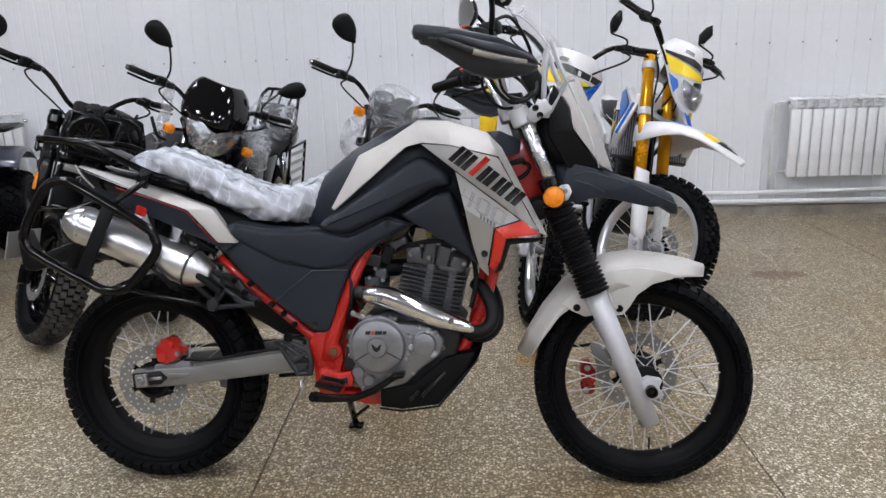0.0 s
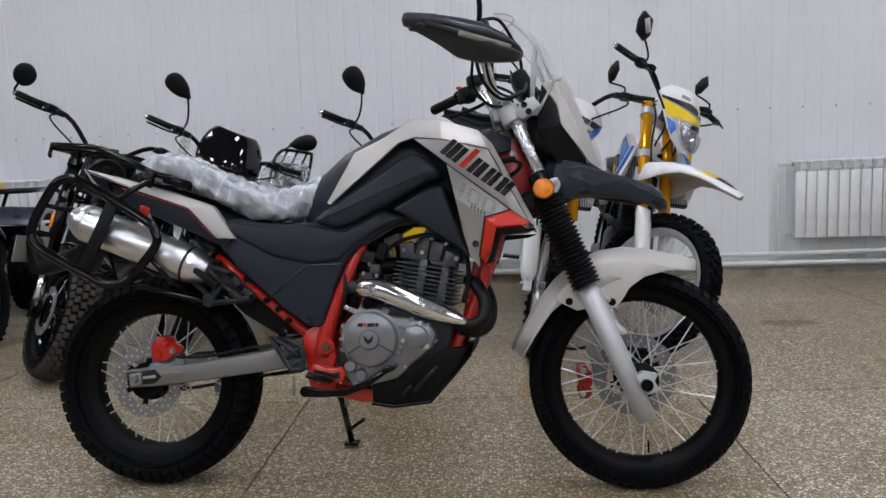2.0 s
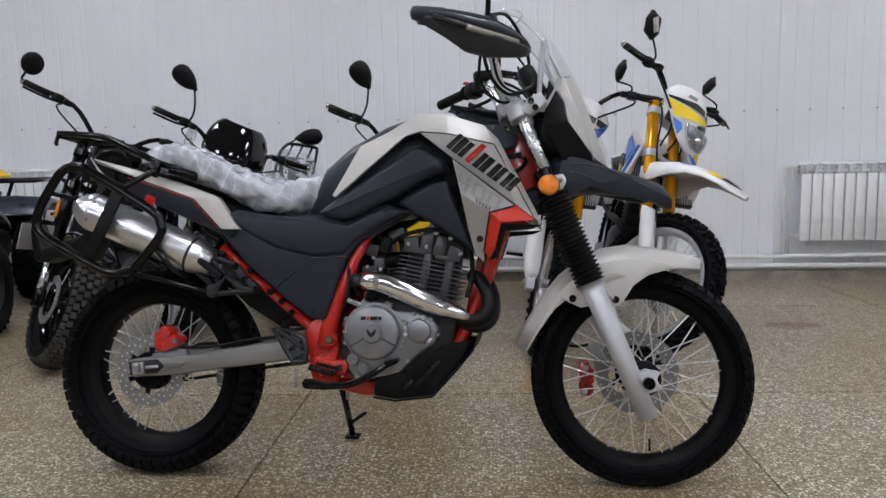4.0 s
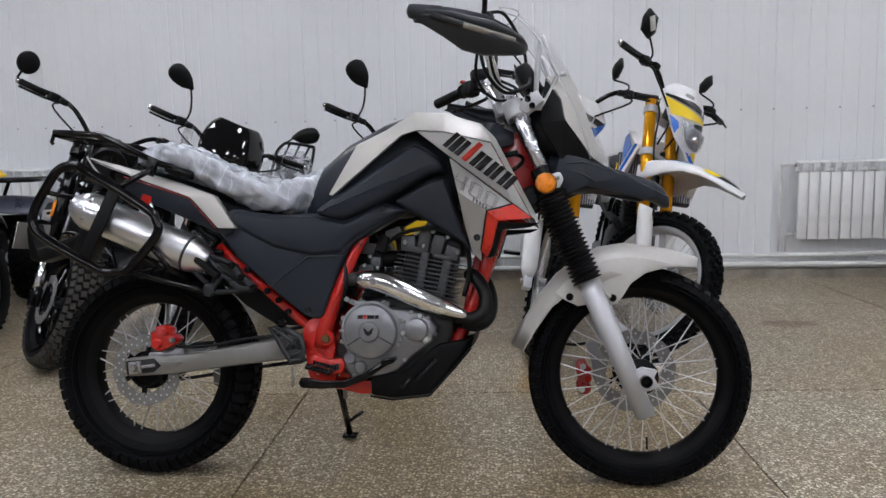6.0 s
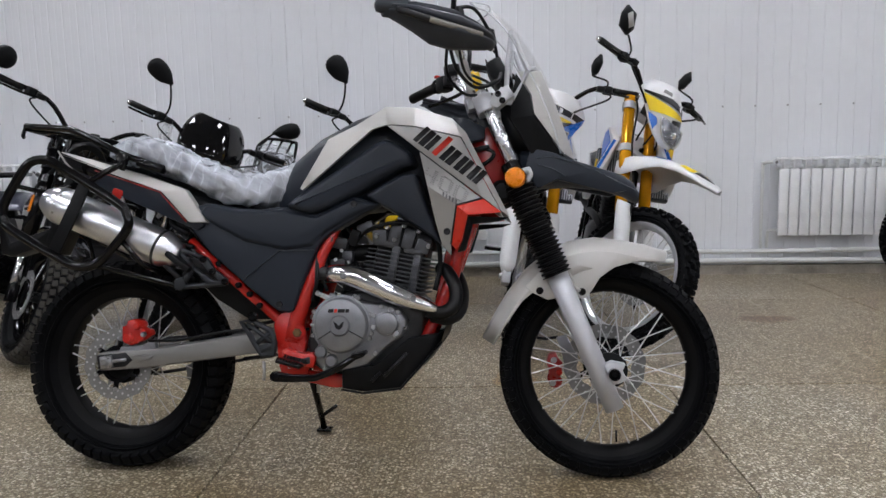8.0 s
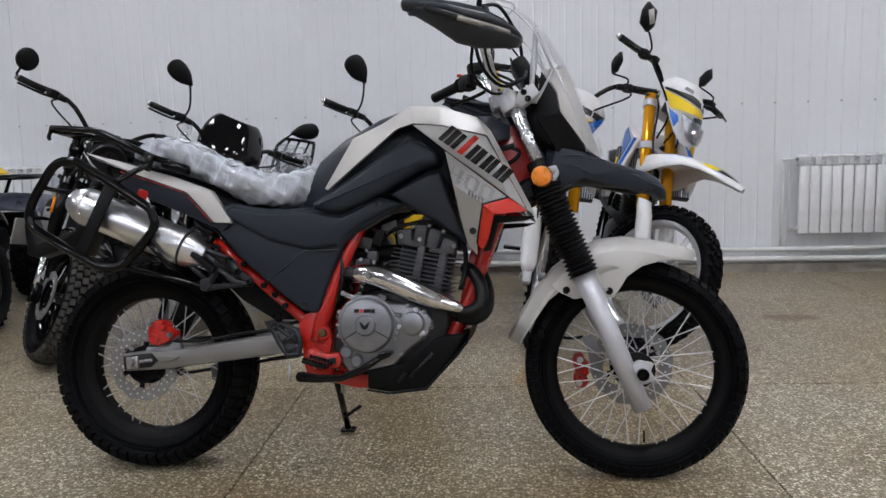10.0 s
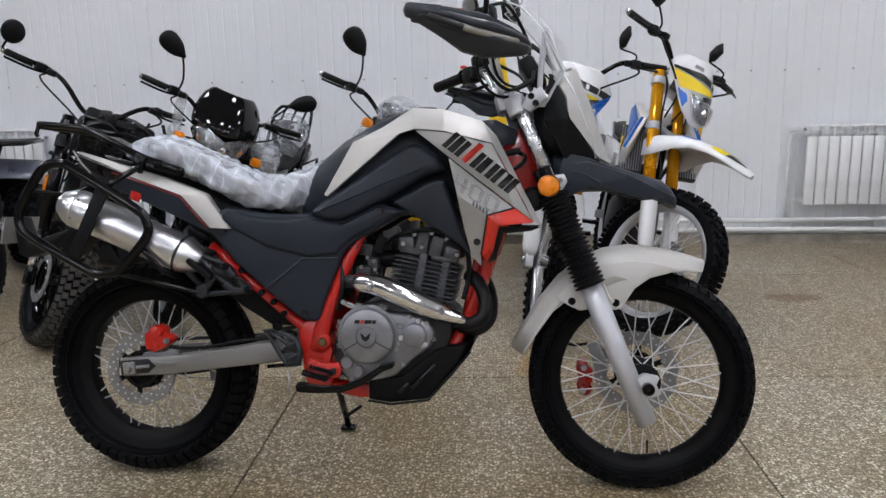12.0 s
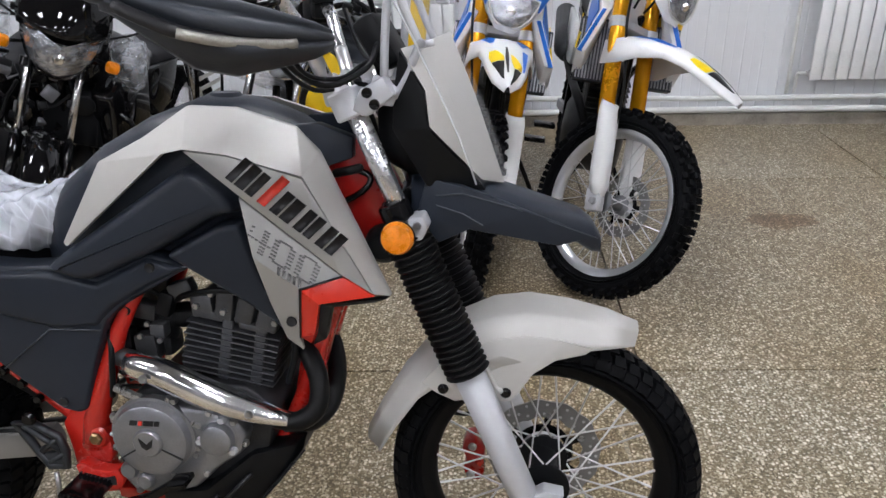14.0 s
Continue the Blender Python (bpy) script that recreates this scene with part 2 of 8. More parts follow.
CHROME = material("chrome", (0.87, 0.875, 0.89), 0.17, 1.0, vary=0.06, wear=0.05, bump=0.12, bump_scale=22)
STEEL = material("brushed_steel", (0.80, 0.81, 0.85), 0.30, 1.0, vary=0.05, scale=16, wear=0.025)
SPOKE = material("spoke_steel", (0.60, 0.60, 0.61), 0.36, 0.55, vary=0.05)
AMBER = material("amber_lens", (0.78, 0.225, 0.002), 0.28, vary=0.22, scale=40, coat=0.15, bump=0.5, bump_scale=220)
BRONZE = material("bronze_bolt", (0.20, 0.13, 0.06), 0.35, 0.8, vary=0.2, scale=40)
GOLD = material("gold_anodised", (0.84, 0.38, 0.008), 0.24, 0.55, vary=0.06)
WHITE_PLASTIC = material("white_plastic", (0.74, 0.745, 0.755), 0.35, vary=0.05, coat=0.08)
YELLOW = material("yellow_decal", (0.84, 0.60, 0.003), 0.35, vary=0.05)
BLUE = material("blue_decal", (0.004, 0.13, 0.56), 0.3, vary=0.05)
BLACK_DECAL = material("black_decal", (0.012, 0.012, 0.014), 0.35, vary=0.05, spec=0.3)
GREY_DECAL = material("grey_decal", (0.16, 0.16, 0.16), 0.4, vary=0.05)
YELLOW_BAG = material("yellow_bag", (0.80, 0.52, 0.01), 0.4, vary=0.12, scale=20, bump=0.8, bump_scale=18)
REFLECTOR = material("lamp_reflector", (0.46, 0.47, 0.50), 0.12, 0.85, vary=0.65, scale=34, bump=1.0, bump_scale=55)
MIRROR = material("mirror_face", (0.85, 0.85, 0.85), 0.02, 1.0, vary=0.0, wear=0.0)
SLATE = material("slate_blue_plastic", (0.060, 0.064, 0.090), 0.3, 0.3, vary=0.08, coat=0.5)
LIME = material("lime_decal", (0.45, 0.65, 0.02), 0.4)
FOAM = material("seat_vinyl", (0.009, 0.009, 0.0105), 0.6, vary=0.2, spec=0.3)
SKIN = material("pale_liner", (0.13, 0.135, 0.155), 0.6, vary=0.12)
BOLT = material("zinc_bolt", (0.42, 0.42, 0.43), 0.3, 0.9, vary=0.15, scale=40)
DISC = material("brake_disc_steel", (0.25, 0.248, 0.245), 0.40, 0.55, vary=0.14, scale=30)
SCREEN = clear("screen_plastic", (0.62, 0.64, 0.66), 0.07, 0.05)
LAMP_STRIP = material("lamp_strip_plastic", (0.30, 0.29, 0.26), 0.2, 0.3, vary=0.25, scale=30, bump=0.4, bump_scale=120)
LENS = clear("lamp_lens", (0.4, 0.4, 0.42), 0.06, 0.03)
FILM = film("protective_film", (0.77, 0.81, 0.89), 0.36, 0.74, 15.0)
FILM_THIN = film("thin_film", (0.76, 0.79, 0.85), 0.08, 0.34, 16.0)

# ---- mesh helpers ----


def catmull(pts, k=6, closed=False):
    p = [Vector(q) for q in pts]
    n, out = len(p), []
    for i in range(n if closed else n - 1):
        a, b = p[i], p[(i + 1) % n]
        z = p[i - 1] if closed or i else a * 2 - b
        c = p[(i + 2) % n] if closed or i + 2 < n else b * 2 - a
        for j in range(k):
            u = j / k
            out.append(0.5 * (2 * a + (b - z) * u + (2 * z - 5 * a + 4 * b - c) * u * u + (3 * a - z - 3 * b + c) * u ** 3))
    return out if closed else out + [p[-1]]


def tube(pts, r, n=10, closed=False, k=0, bm=None):
    """A round bar along points; r is one radius or one for each end point of a straight run."""
    bm = bm or bmesh.new()
    p = catmull(pts, k, closed) if k else [Vector(q) for q in pts]
    m = len(p)
    rad = r if isinstance(r, (list, tuple)) else [r] * m
    if len(rad) != m:
        rad = [rad[min(len(rad) - 1, int(i * len(rad) / m))] for i in range(m)]
    rings, side = [], None
    for i in range(m):
        a = p[i - 1] if i or closed else p[i]
        b = p[(i + 1) % m] if i + 1 < m or closed else p[i]
        d = (b - a).normalized()
        if side is None:
            side = d.orthogonal().normalized()
        else:
            side = (side - d * side.dot(d)).normalized()
        up = d.cross(side)
        rings.append([bm.verts.new(p[i] + (side * math.cos(t) + up * math.sin(t)) * rad[i]) for t in [2 * math.pi * j / n for j in range(n)]])
    for i in range(m if closed else m - 1):
        a, b = rings[i], rings[(i + 1) % m]
        for j in range(n):
            bm.faces.new((a[j], a[(j + 1) % n], b[(j + 1) % n], b[j]))
    if not closed:
        bm.faces.new(rings[0][::-1])
        bm.faces.new(rings[-1])
    return bm


def loft(sections, caps=True, closed=True, bm=None):
    """Joins rings of equal count."""
    bm = bm or bmesh.new()
    rings = [[bm.verts.new(q) for q in s] for s in sections]
    n = len(rings[0])
    for a, b in zip(rings, rings[1:]):
        for j in range(n if closed else n - 1):
            bm.faces.new((a[j], a[(j + 1) % n], b[(j + 1) % n], b[j]))
    if caps and closed:
        bm.faces.new(rings[0][::-1])
        bm.faces.new(rings[-1])
    return bm


def body(rows, n=20, power=2.6):
    """A rounded hull along x; rows of x, z low, z high, half width."""
    out = []
    for x, z0, z1, w in rows:
        ring = []
        for j in range(n):
            t = 2 * math.pi * j / n
            c, s = math.cos(t), math.sin(t)
            ring.append((x, w * math.copysign(abs(c) ** (2 / power), c), (z0 + z1) / 2 + (z1 - z0) / 2 * math.copysign(abs(s) ** (2 / power), s)))
        out.append(ring)
    return loft(out)


def slab(prof, y0, y1, bev=0.003, inset=0.0, bm=None, seg=2):
    """A plate with the outline prof (x, z), from y0 to y1; the y1 face may be drawn in."""
    bm = bm or bmesh.new()
    area = sum(a[0] * b[1] - b[0] * a[1] for a, b in zip(prof, prof[1:] + prof[:1]))
    if area < 0:
        prof = prof[::-1]
    k = len(prof)
    outer = []
    for i in range(k):
        a, b, c = Vector(prof[i - 1]), Vector(prof[i]), Vector(prof[(i + 1) % k])
        d1, d2 = (b - a).normalized(), (c - b).normalized()
        nrm = Vector((-d1.y - d2.y, d1.x + d2.x))
        nrm = nrm.normalized() / max(0.5, math.sqrt(max(0.01, (1 + d1.dot(d2)) / 2))) if nrm.length > 1e-6 else Vector((0, 0))
        outer.append(b + nrm * inset)
    v0 = [bm.verts.new((x, y0, z)) for x, z in prof]
    v1 = [bm.verts.new((q.x, y1, q.y)) for q in outer]
    faces = [bm.faces.new(v0), bm.faces.new(v1[::-1])]
    for i in range(k):
        faces.append(bm.faces.new((v0[i], v1[i], v1[(i + 1) % k], v0[(i + 1) % k])))
    bmesh.ops.recalc_face_normals(bm, faces=faces)
    if bev:
        es = list({e for f in faces for e in f.edges})
        bmesh.ops.bevel(bm, geom=es, offset=bev, segments=seg, affect="EDGES", profile=0.5)
    return bm


def rbox(c, s, bev=0.003, turn=None, bm=None):
    """A box with rounded edges: centre, size, turn in degrees."""
    bm = bm or bmesh.new()
    v = bmesh.ops.create_cube(bm, size=1.0)["verts"]
    if bev:
        for q in v:
            q.co = Vector([a * b for a, b in zip(q.co, s)])
        es = list({e for q in v for e in q.link_edges})
        out = bmesh.ops.bevel(bm, geom=es, offset=min(bev, min(s) * 0.45), segments=2, affect="EDGES", profile=0.5)
        v = list({q for f in out["faces"] for q in f.verts} | {q for q in v if q.is_valid})
    else:
        for q in v:
            q.co = Vector([a * b for a, b in zip(q.co, s)])
    m = pose(*c, *(turn or (0, 0, 0)))
    for q in v:
        q.co = m @ q.co
    return bm


def lathe(prof, n=24, axis=None, bm=None):
    """A turned form: prof of (radius, height), its axis y unless a pose is given (whose z is then the axis)."""
    bm = bm or bmesh.new()
    rings = []
    m = axis or Matrix.Rotation(radians(90), 4, "X")
    for r, h in prof:
        if r < 1e-5:
            rings.append([bm.verts.new(m @ Vector((0, 0, h)))])
        else:
            rings.append([bm.verts.new(m @ Vector((r * math.cos(2 * math.pi * j / n), r * math.sin(2 * math.pi * j / n), h))) for j in range(n)])
    for a, b in zip(rings, rings[1:]):
        for j in range(n):
            if len(a) == 1 and len(b) == 1:
                continue
            if len(a) == 1:
                bm.faces.new((a[0], b[j], b[(j + 1) % n]))
            elif len(b) == 1:
                bm.faces.new((a[j], a[(j + 1) % n], b[0]))
            else:
                bm.faces.new((a[j], a[(j + 1) % n], b[(j + 1) % n], b[j]))
    bmesh.ops.recalc_face_normals(bm, faces=bm.faces)
    return bm


def crumple(bm, amp, freq, seed):
    """Folds a skin into flat facets with straight creases, along its normals."""
    rng = random.Random(seed)
    waves = []
    for k in range(7):
        d = Vector((rng.uniform(-1, 1), rng.uniform(-1, 1), rng.uniform(-1, 1))).normalized()
        f = freq * (1.0, 1.25, 1.6, 2.1, 2.7, 3.4, 4.4)[k]
        waves.append((d * f, rng.random(), amp * (1.0, 0.9, 0.7, 0.55, 0.4, 0.3, 0.22)[k]))
    bm.normal_update()
    moves = []
    for v in bm.verts:
        w = 0.55 * noise.noise(v.co * freq * 0.45)
        h = sum(a * (2 * abs(((v.co.dot(d) + p + w) % 1.0) - 0.5) - 0.5) for d, p, a in waves)
        moves.append(v.co + v.normal * h)
    for v, q in zip(bm.verts, moves):
        v.co = q
    return bm


def axis_y(x, y, z):
    """A pose whose z axis points towards -y (out of the right-hand side)."""
    return Matrix.Translation((x, y, z)) @ Matrix.Rotation(radians(90), 4, "X")


def toward(a, b):
    """A pose at a whose z axis points to b."""
    a, b = Vector(a), Vector(b)
    return Matrix.Translation(a) @ (b - a).to_track_quat("Z", "Y").to_matrix().to_4x4()


def facets(points, faces, depth, bev=0.003):
    """A creased shell: named points, faces by names; depth is how far it reaches inwards (+y for points on the right-hand side)."""
    bm = bmesh.new()
    sgn = 1 if sum(p[1] for p in points.values()) < 0 else -1
    top = {k: bm.verts.new(p) for k, p in points.items()}
    made = [bm.faces.new([top[c] for c in f]) for f in faces]
    bmesh.ops.recalc_face_normals(bm, faces=made)
    ext = bmesh.ops.extrude_face_region(bm, geom=made)
    for v in [g for g in ext["geom"] if isinstance(g, bmesh.types.BMVert)]:
        v.co.y += sgn * depth
    bmesh.ops.recalc_face_normals(bm, faces=bm.faces)
    if bev:
        bmesh.ops.bevel(bm, geom=[e for e in bm.edges if e.calc_face_angle(0) > 0.12], offset=bev, segments=2, affect="EDGES", profile=0.5)
    return bm


def mirrored(bm):
    c = bm.copy()
    for v in c.verts:
        v.co.y *= -1
    bmesh.ops.reverse_faces(c, faces=c.faces)
    return c


XF = [Matrix()]      # the pose of the assembly that is being built, within its thing


def part(name, bm, mat, parent=None, label="", sharp=0.6):
    me = bpy.data.meshes.new(name)
    if XF[-1] != Matrix():
        bm.transform(XF[-1])
    for f in bm.faces:
        f.smooth = True
    for e in bm.edges:
        if e.calc_face_angle(0) > sharp:
            e.smooth = False
    bm.to_mesh(me)
    bm.free()
    me.materials.append(mat)
    ob = new(name, me)
    if parent is not None:
        ob.parent = parent
    if label:
        ob["label"] = label
    return ob


def both(name, bm, mat, parent, label=""):
    """The part on the right-hand side and its mirror image on the left."""
    m = mirrored(bm)
    a = part(name, bm, mat, parent, label)
    part(name, m, mat, parent, label)
    return a


def thing(name, m, label, category, group="", kind=""):
    ob = new(name)
    ob.empty_display_size = 0.1
    ob.matrix_basis = m
    return tagged(ob, label, category, group, kind)


def share(name, mesh, m, parent):
    ob = new(name, mesh)
    ob.parent = parent
    ob.matrix_basis = m
    return ob


# ---- the hall ----


def hall():
    # terrazzo slabs, laid a little askew to the wall
    floor = part("floor", rbox((0, 0, -0.066), (18, 14, 0.1), 0), GROUT)
    tagged(floor, "polished terrazzo floor of large slabs with dark joints", "floor", kind="structure")
    w, d, g = 1.57, 1.70, 0.006
    bm = rbox((0, 0, 0), (w - g, d - g, 0.03), 0.002)
    me = bpy.data.meshes.new("slab")
    bm.to_mesh(me)
    bm.free()
    me.materials.append(TERRAZZO)
    turn = Matrix.Rotation(radians(2.0), 4, "Z")
    for i in range(-5, 5):
        for j in range(-6, 3):
            c = Vector((-0.60 + (i + 0.5) * w, 3.05 + (j + 0.5) * d - 0.02, -0.0151))
            c = Vector((-0.60, 3.05, 0)) + turn @ (c - Vector((-0.60, 3.05, 0)))
            if abs(c.x) < 8.4 and -6.3 < c.y < 6.0:
                share("slab", me, Matrix.Translation(c) @ turn, floor)

    # the panelled wall behind the row: sheets with fine upright ribs
    wall = part("wall_north", rbox((0, WALL + 0.11, 1.8), (18, 0.2, 3.8), 0), PLASTER)
    tagged(wall, "white sandwich panel wall with fine upright ribs", "wall", kind="structure")
    pw, pitch = 1.17, 0.117
    ribs = [(0, 0)]
    for k in range(10):
        x0 = k * pitch
        ribs += [(x0 + 0.0015, 0.0046), (x0 + 0.006, 0.0074), (x0 + 0.028, 0.0080), (x0 + 0.030, 0.0074), (x0 + 0.032, 0.0080), (x0 + 0.057, 0.0080), (x0 + 0.0595, 0.0068), (x0 + 0.062, 0.0080), (x0 + 0.086, 0.0080), (x0 + 0.088, 0.0074), (x0 + 0.090, 0.0080), (x0 + pitch - 0.006, 0.0074), (x0 + pitch - 0.0015, 0.0046)]
    ribs += [(pw, 0)]
    bm = bmesh.new()
    lo = [bm.verts.new((x, -y, 0.07)) for x, y in ribs]
    hi = [bm.verts.new((x, -y, CEILING)) for x, y in ribs]
    for a in range(len(ribs) - 1):
        bm.faces.new((lo[a], lo[a + 1], hi[a + 1], hi[a]))
    me = bpy.data.meshes.new("wall_sheet")
    bm.to_mesh(me)
    bm.free()
    me.materials.append(WALL_WHITE)
    for i in range(-7, 7):
        share("wall_sheet", me, Matrix.Translation((-0.12 + i * pw, WALL + 0.008, 0)), wall)
    rivet = lathe([(0.0, 0.004), (0.006, 0.003), (0.008, 0.0)], 8, axis_y(0, 0, 0))
    me = bpy.data.meshes.new("screw")
    rivet.to_mesh(me)
    rivet.free()
    me.materials.append(BOLT)
    for i in range(-26, 22):
        share("screw", me, Matrix.Translation((2.214 + i * 2 * pitch, WALL - 0.0005, 1.256)), wall)
    plinth = part("plinth", rbox((0, WALL - 0.012, 0.025), (17.6, 0.05, 0.09), 0.006), CONCRETE)
    tagged(plinth, "rough concrete plinth strip at the foot of the wall", "plinth", kind="structure")
    # unseen walls and ceiling, added in dark grey to keep reflected light low
    for name, c, s in (("wall_south", (0, -6.3, 1.8), (18, 0.2, 3.8)), ("wall_west", (-8.3, 0, 1.8), (0.2, 12.4, 3.8)), ("wall_east", (8.3, 0, 1.8), (0.2, 12.4, 3.8))):
        tagged(part(name, rbox(c, s, 0), UNSEEN_GREY), "plain wall out of view, added in grey to limit reflected light", "wall", kind="structure")
    tagged(part("ceiling", rbox((0, 0, CEILING + 0.05), (18, 13, 0.1), 0), UNSEEN_GREY), "plain ceiling out of view, grey to limit reflected light", "ceiling", kind="structure")
    # square lamps in the ceiling
    for i in range(-2, 3):
        for j in range(-2, 2):
            lamp = thing("ceiling_light", pose(0.5 + i * 3.0, 0.9 + j * 2.9, CEILING - 0.03), "flat square white ceiling lamp, lit", "ceiling light", "lamps in the ceiling")
            part("frame", rbox((0, 0, 0.012), (0.62, 0.62, 0.03), 0.004), WHITE_PLASTIC, lamp)
            part("diffuser", rbox((0, 0, -0.008), (0.57, 0.57, 0.006), 0), PANEL_LIGHT, lamp)


def radiator(x0, n, label, z=0.30):
    """An enamelled sectional radiator of n sections, hung on the wall."""
    ob = thing("radiator", pose(x0, WALL - 0.085, z), label, "radiator", "radiators on the wall")
    p = 0.0765
    sec = bmesh.new()
    rbox((0, -0.030, 0.245), (0.0695, 0.016, 0.49), 0.007, bm=sec)
    rbox((0, 0.006, 0.28), (0.012, 0.07, 0.54), 0.004, bm=sec)
    rbox((0, 0.0, 0.562), (0.072, 0.078, 0.016), 0.006, (8, 0, 0), bm=sec)
    for z in (0.035, 0.505):
        tube([(-p / 2, 0.01, z), (p / 2, 0.01, z)], 0.019, 8, bm=sec)
    for z in (0.505, 0.520, 0.535):
        rbox((0, -0.018, z), (0.066, 0.006, 0.006), 0.001, bm=sec)
    rbox((0, -0.034, 0.525), (0.010, 0.008, 0.075), 0.001, bm=sec)
    first = part("section", sec, RADIATOR, ob)
    first.matrix_basis = Matrix.Translation((p / 2, 0, 0))
    for i in range(1, n):
        share("section", first.data, Matrix.Translation((p * (i + 0.5), 0, 0)), ob)
    part("vent_plug", tube([(n * p, 0.01, 0.505), (n * p + 0.025, 0.01, 0.505)], 0.014, 8), CHROME, ob)
    part("inlet_pipe", tube([(0.0, 0.01, 0.54), (-0.06, 0.01, 0.54), (-0.085, 0.03, 0.53), (-0.088, 0.045, 0.49), (-0.088, 0.045, -0.1)], 0.011, 8, k=3), PIPE_WHITE, ob)
    part("outlet_pipe", tube([(0.0, 0.01, 0.035), (-0.03, 0.01, 0.035), (-0.042, 0.035, 0.02), (-0.042, 0.045, -0.1)], 0.010, 8, k=3), PIPE_WHITE, ob)
    part("valve", lathe([(0.0, 0.0), (0.017, 0.0), (0.019, 0.02), (0.012, 0.034), (0.0, 0.034)], 12, toward((-0.02, -0.005, 0.54), (-0.02, -0.1, 0.54))), CHROME, ob)
    return ob


hall()
for z, r in ((0.185, 0.017), (0.105, 0.019)):
    pipe = part("heating_pipe", tube([(x, WALL - 0.045 - r + 0.004 * math.sin(x * 2.3), z + 0.006 * math.sin(x * 1.7 + z * 40)) for x in [-8 + 0.5 * i for i in range(33)]], r, 10), PIPE_WHITE)
    tagged(pipe, "white painted heating pipe running along the wall", "pipe", kind="structure")
radiator(2.358, 10, "white sectional radiator on the wall with pipe and valve")
radiator(-0.62, 11, "white sectional radiator on the wall behind parked motorcycles")
radiator(-4.19, 11, "white sectional radiator on the wall behind the quad", 0.365)

# ---- wheels ----


def knobs(r, w, rows, count, h, size, skew=0.0):
    """Tread blocks round a tyre, all joined; rows of (y, drop, shift). Axis y, centre at the origin."""
    verts, faces = [], []
    for y, drop, shift, tilt in rows:
        for i in range(count):
            a = 2 * math.pi * (i + shift) / count
            lx, ly = size
            m = Matrix.Rotation(-a, 4, "Y") @ Matrix.Translation((0, y, r - drop)) @ Matrix.Rotation(radians(tilt), 4, "X") @ Matrix.Rotation(radians(skew if y < 0 else -skew), 4, "Z")
            b = len(verts)
            for sx, sy, z in ((-1, -1, -h), (1, -1, -h), (1, 1, -h), (-1, 1, -h)):
                verts.append(m @ Vector((sx * lx / 2, sy * ly / 2, z)))
            for sx, sy in ((-1, -1), (1, -1), (1, 1), (-1, 1)):
                verts.append(m @ Vector((sx * lx * 0.44, sy * ly * 0.44, 0)))
            faces += [(b + 4, b + 5, b + 6, b + 7), (b, b + 1, b + 5, b + 4), (b + 1, b + 2, b + 6, b + 5), (b + 2, b + 3, b + 7, b + 6), (b + 3, b, b + 4, b + 7)]
    me = bpy.data.meshes.new("tread")
    me.from_pydata([tuple(v) for v in verts], [], faces)
    bm = bmesh.new()
    bm.from_mesh(me)
    bpy.data.meshes.remove(me)
    return bm


SPOKE_MESH = {}


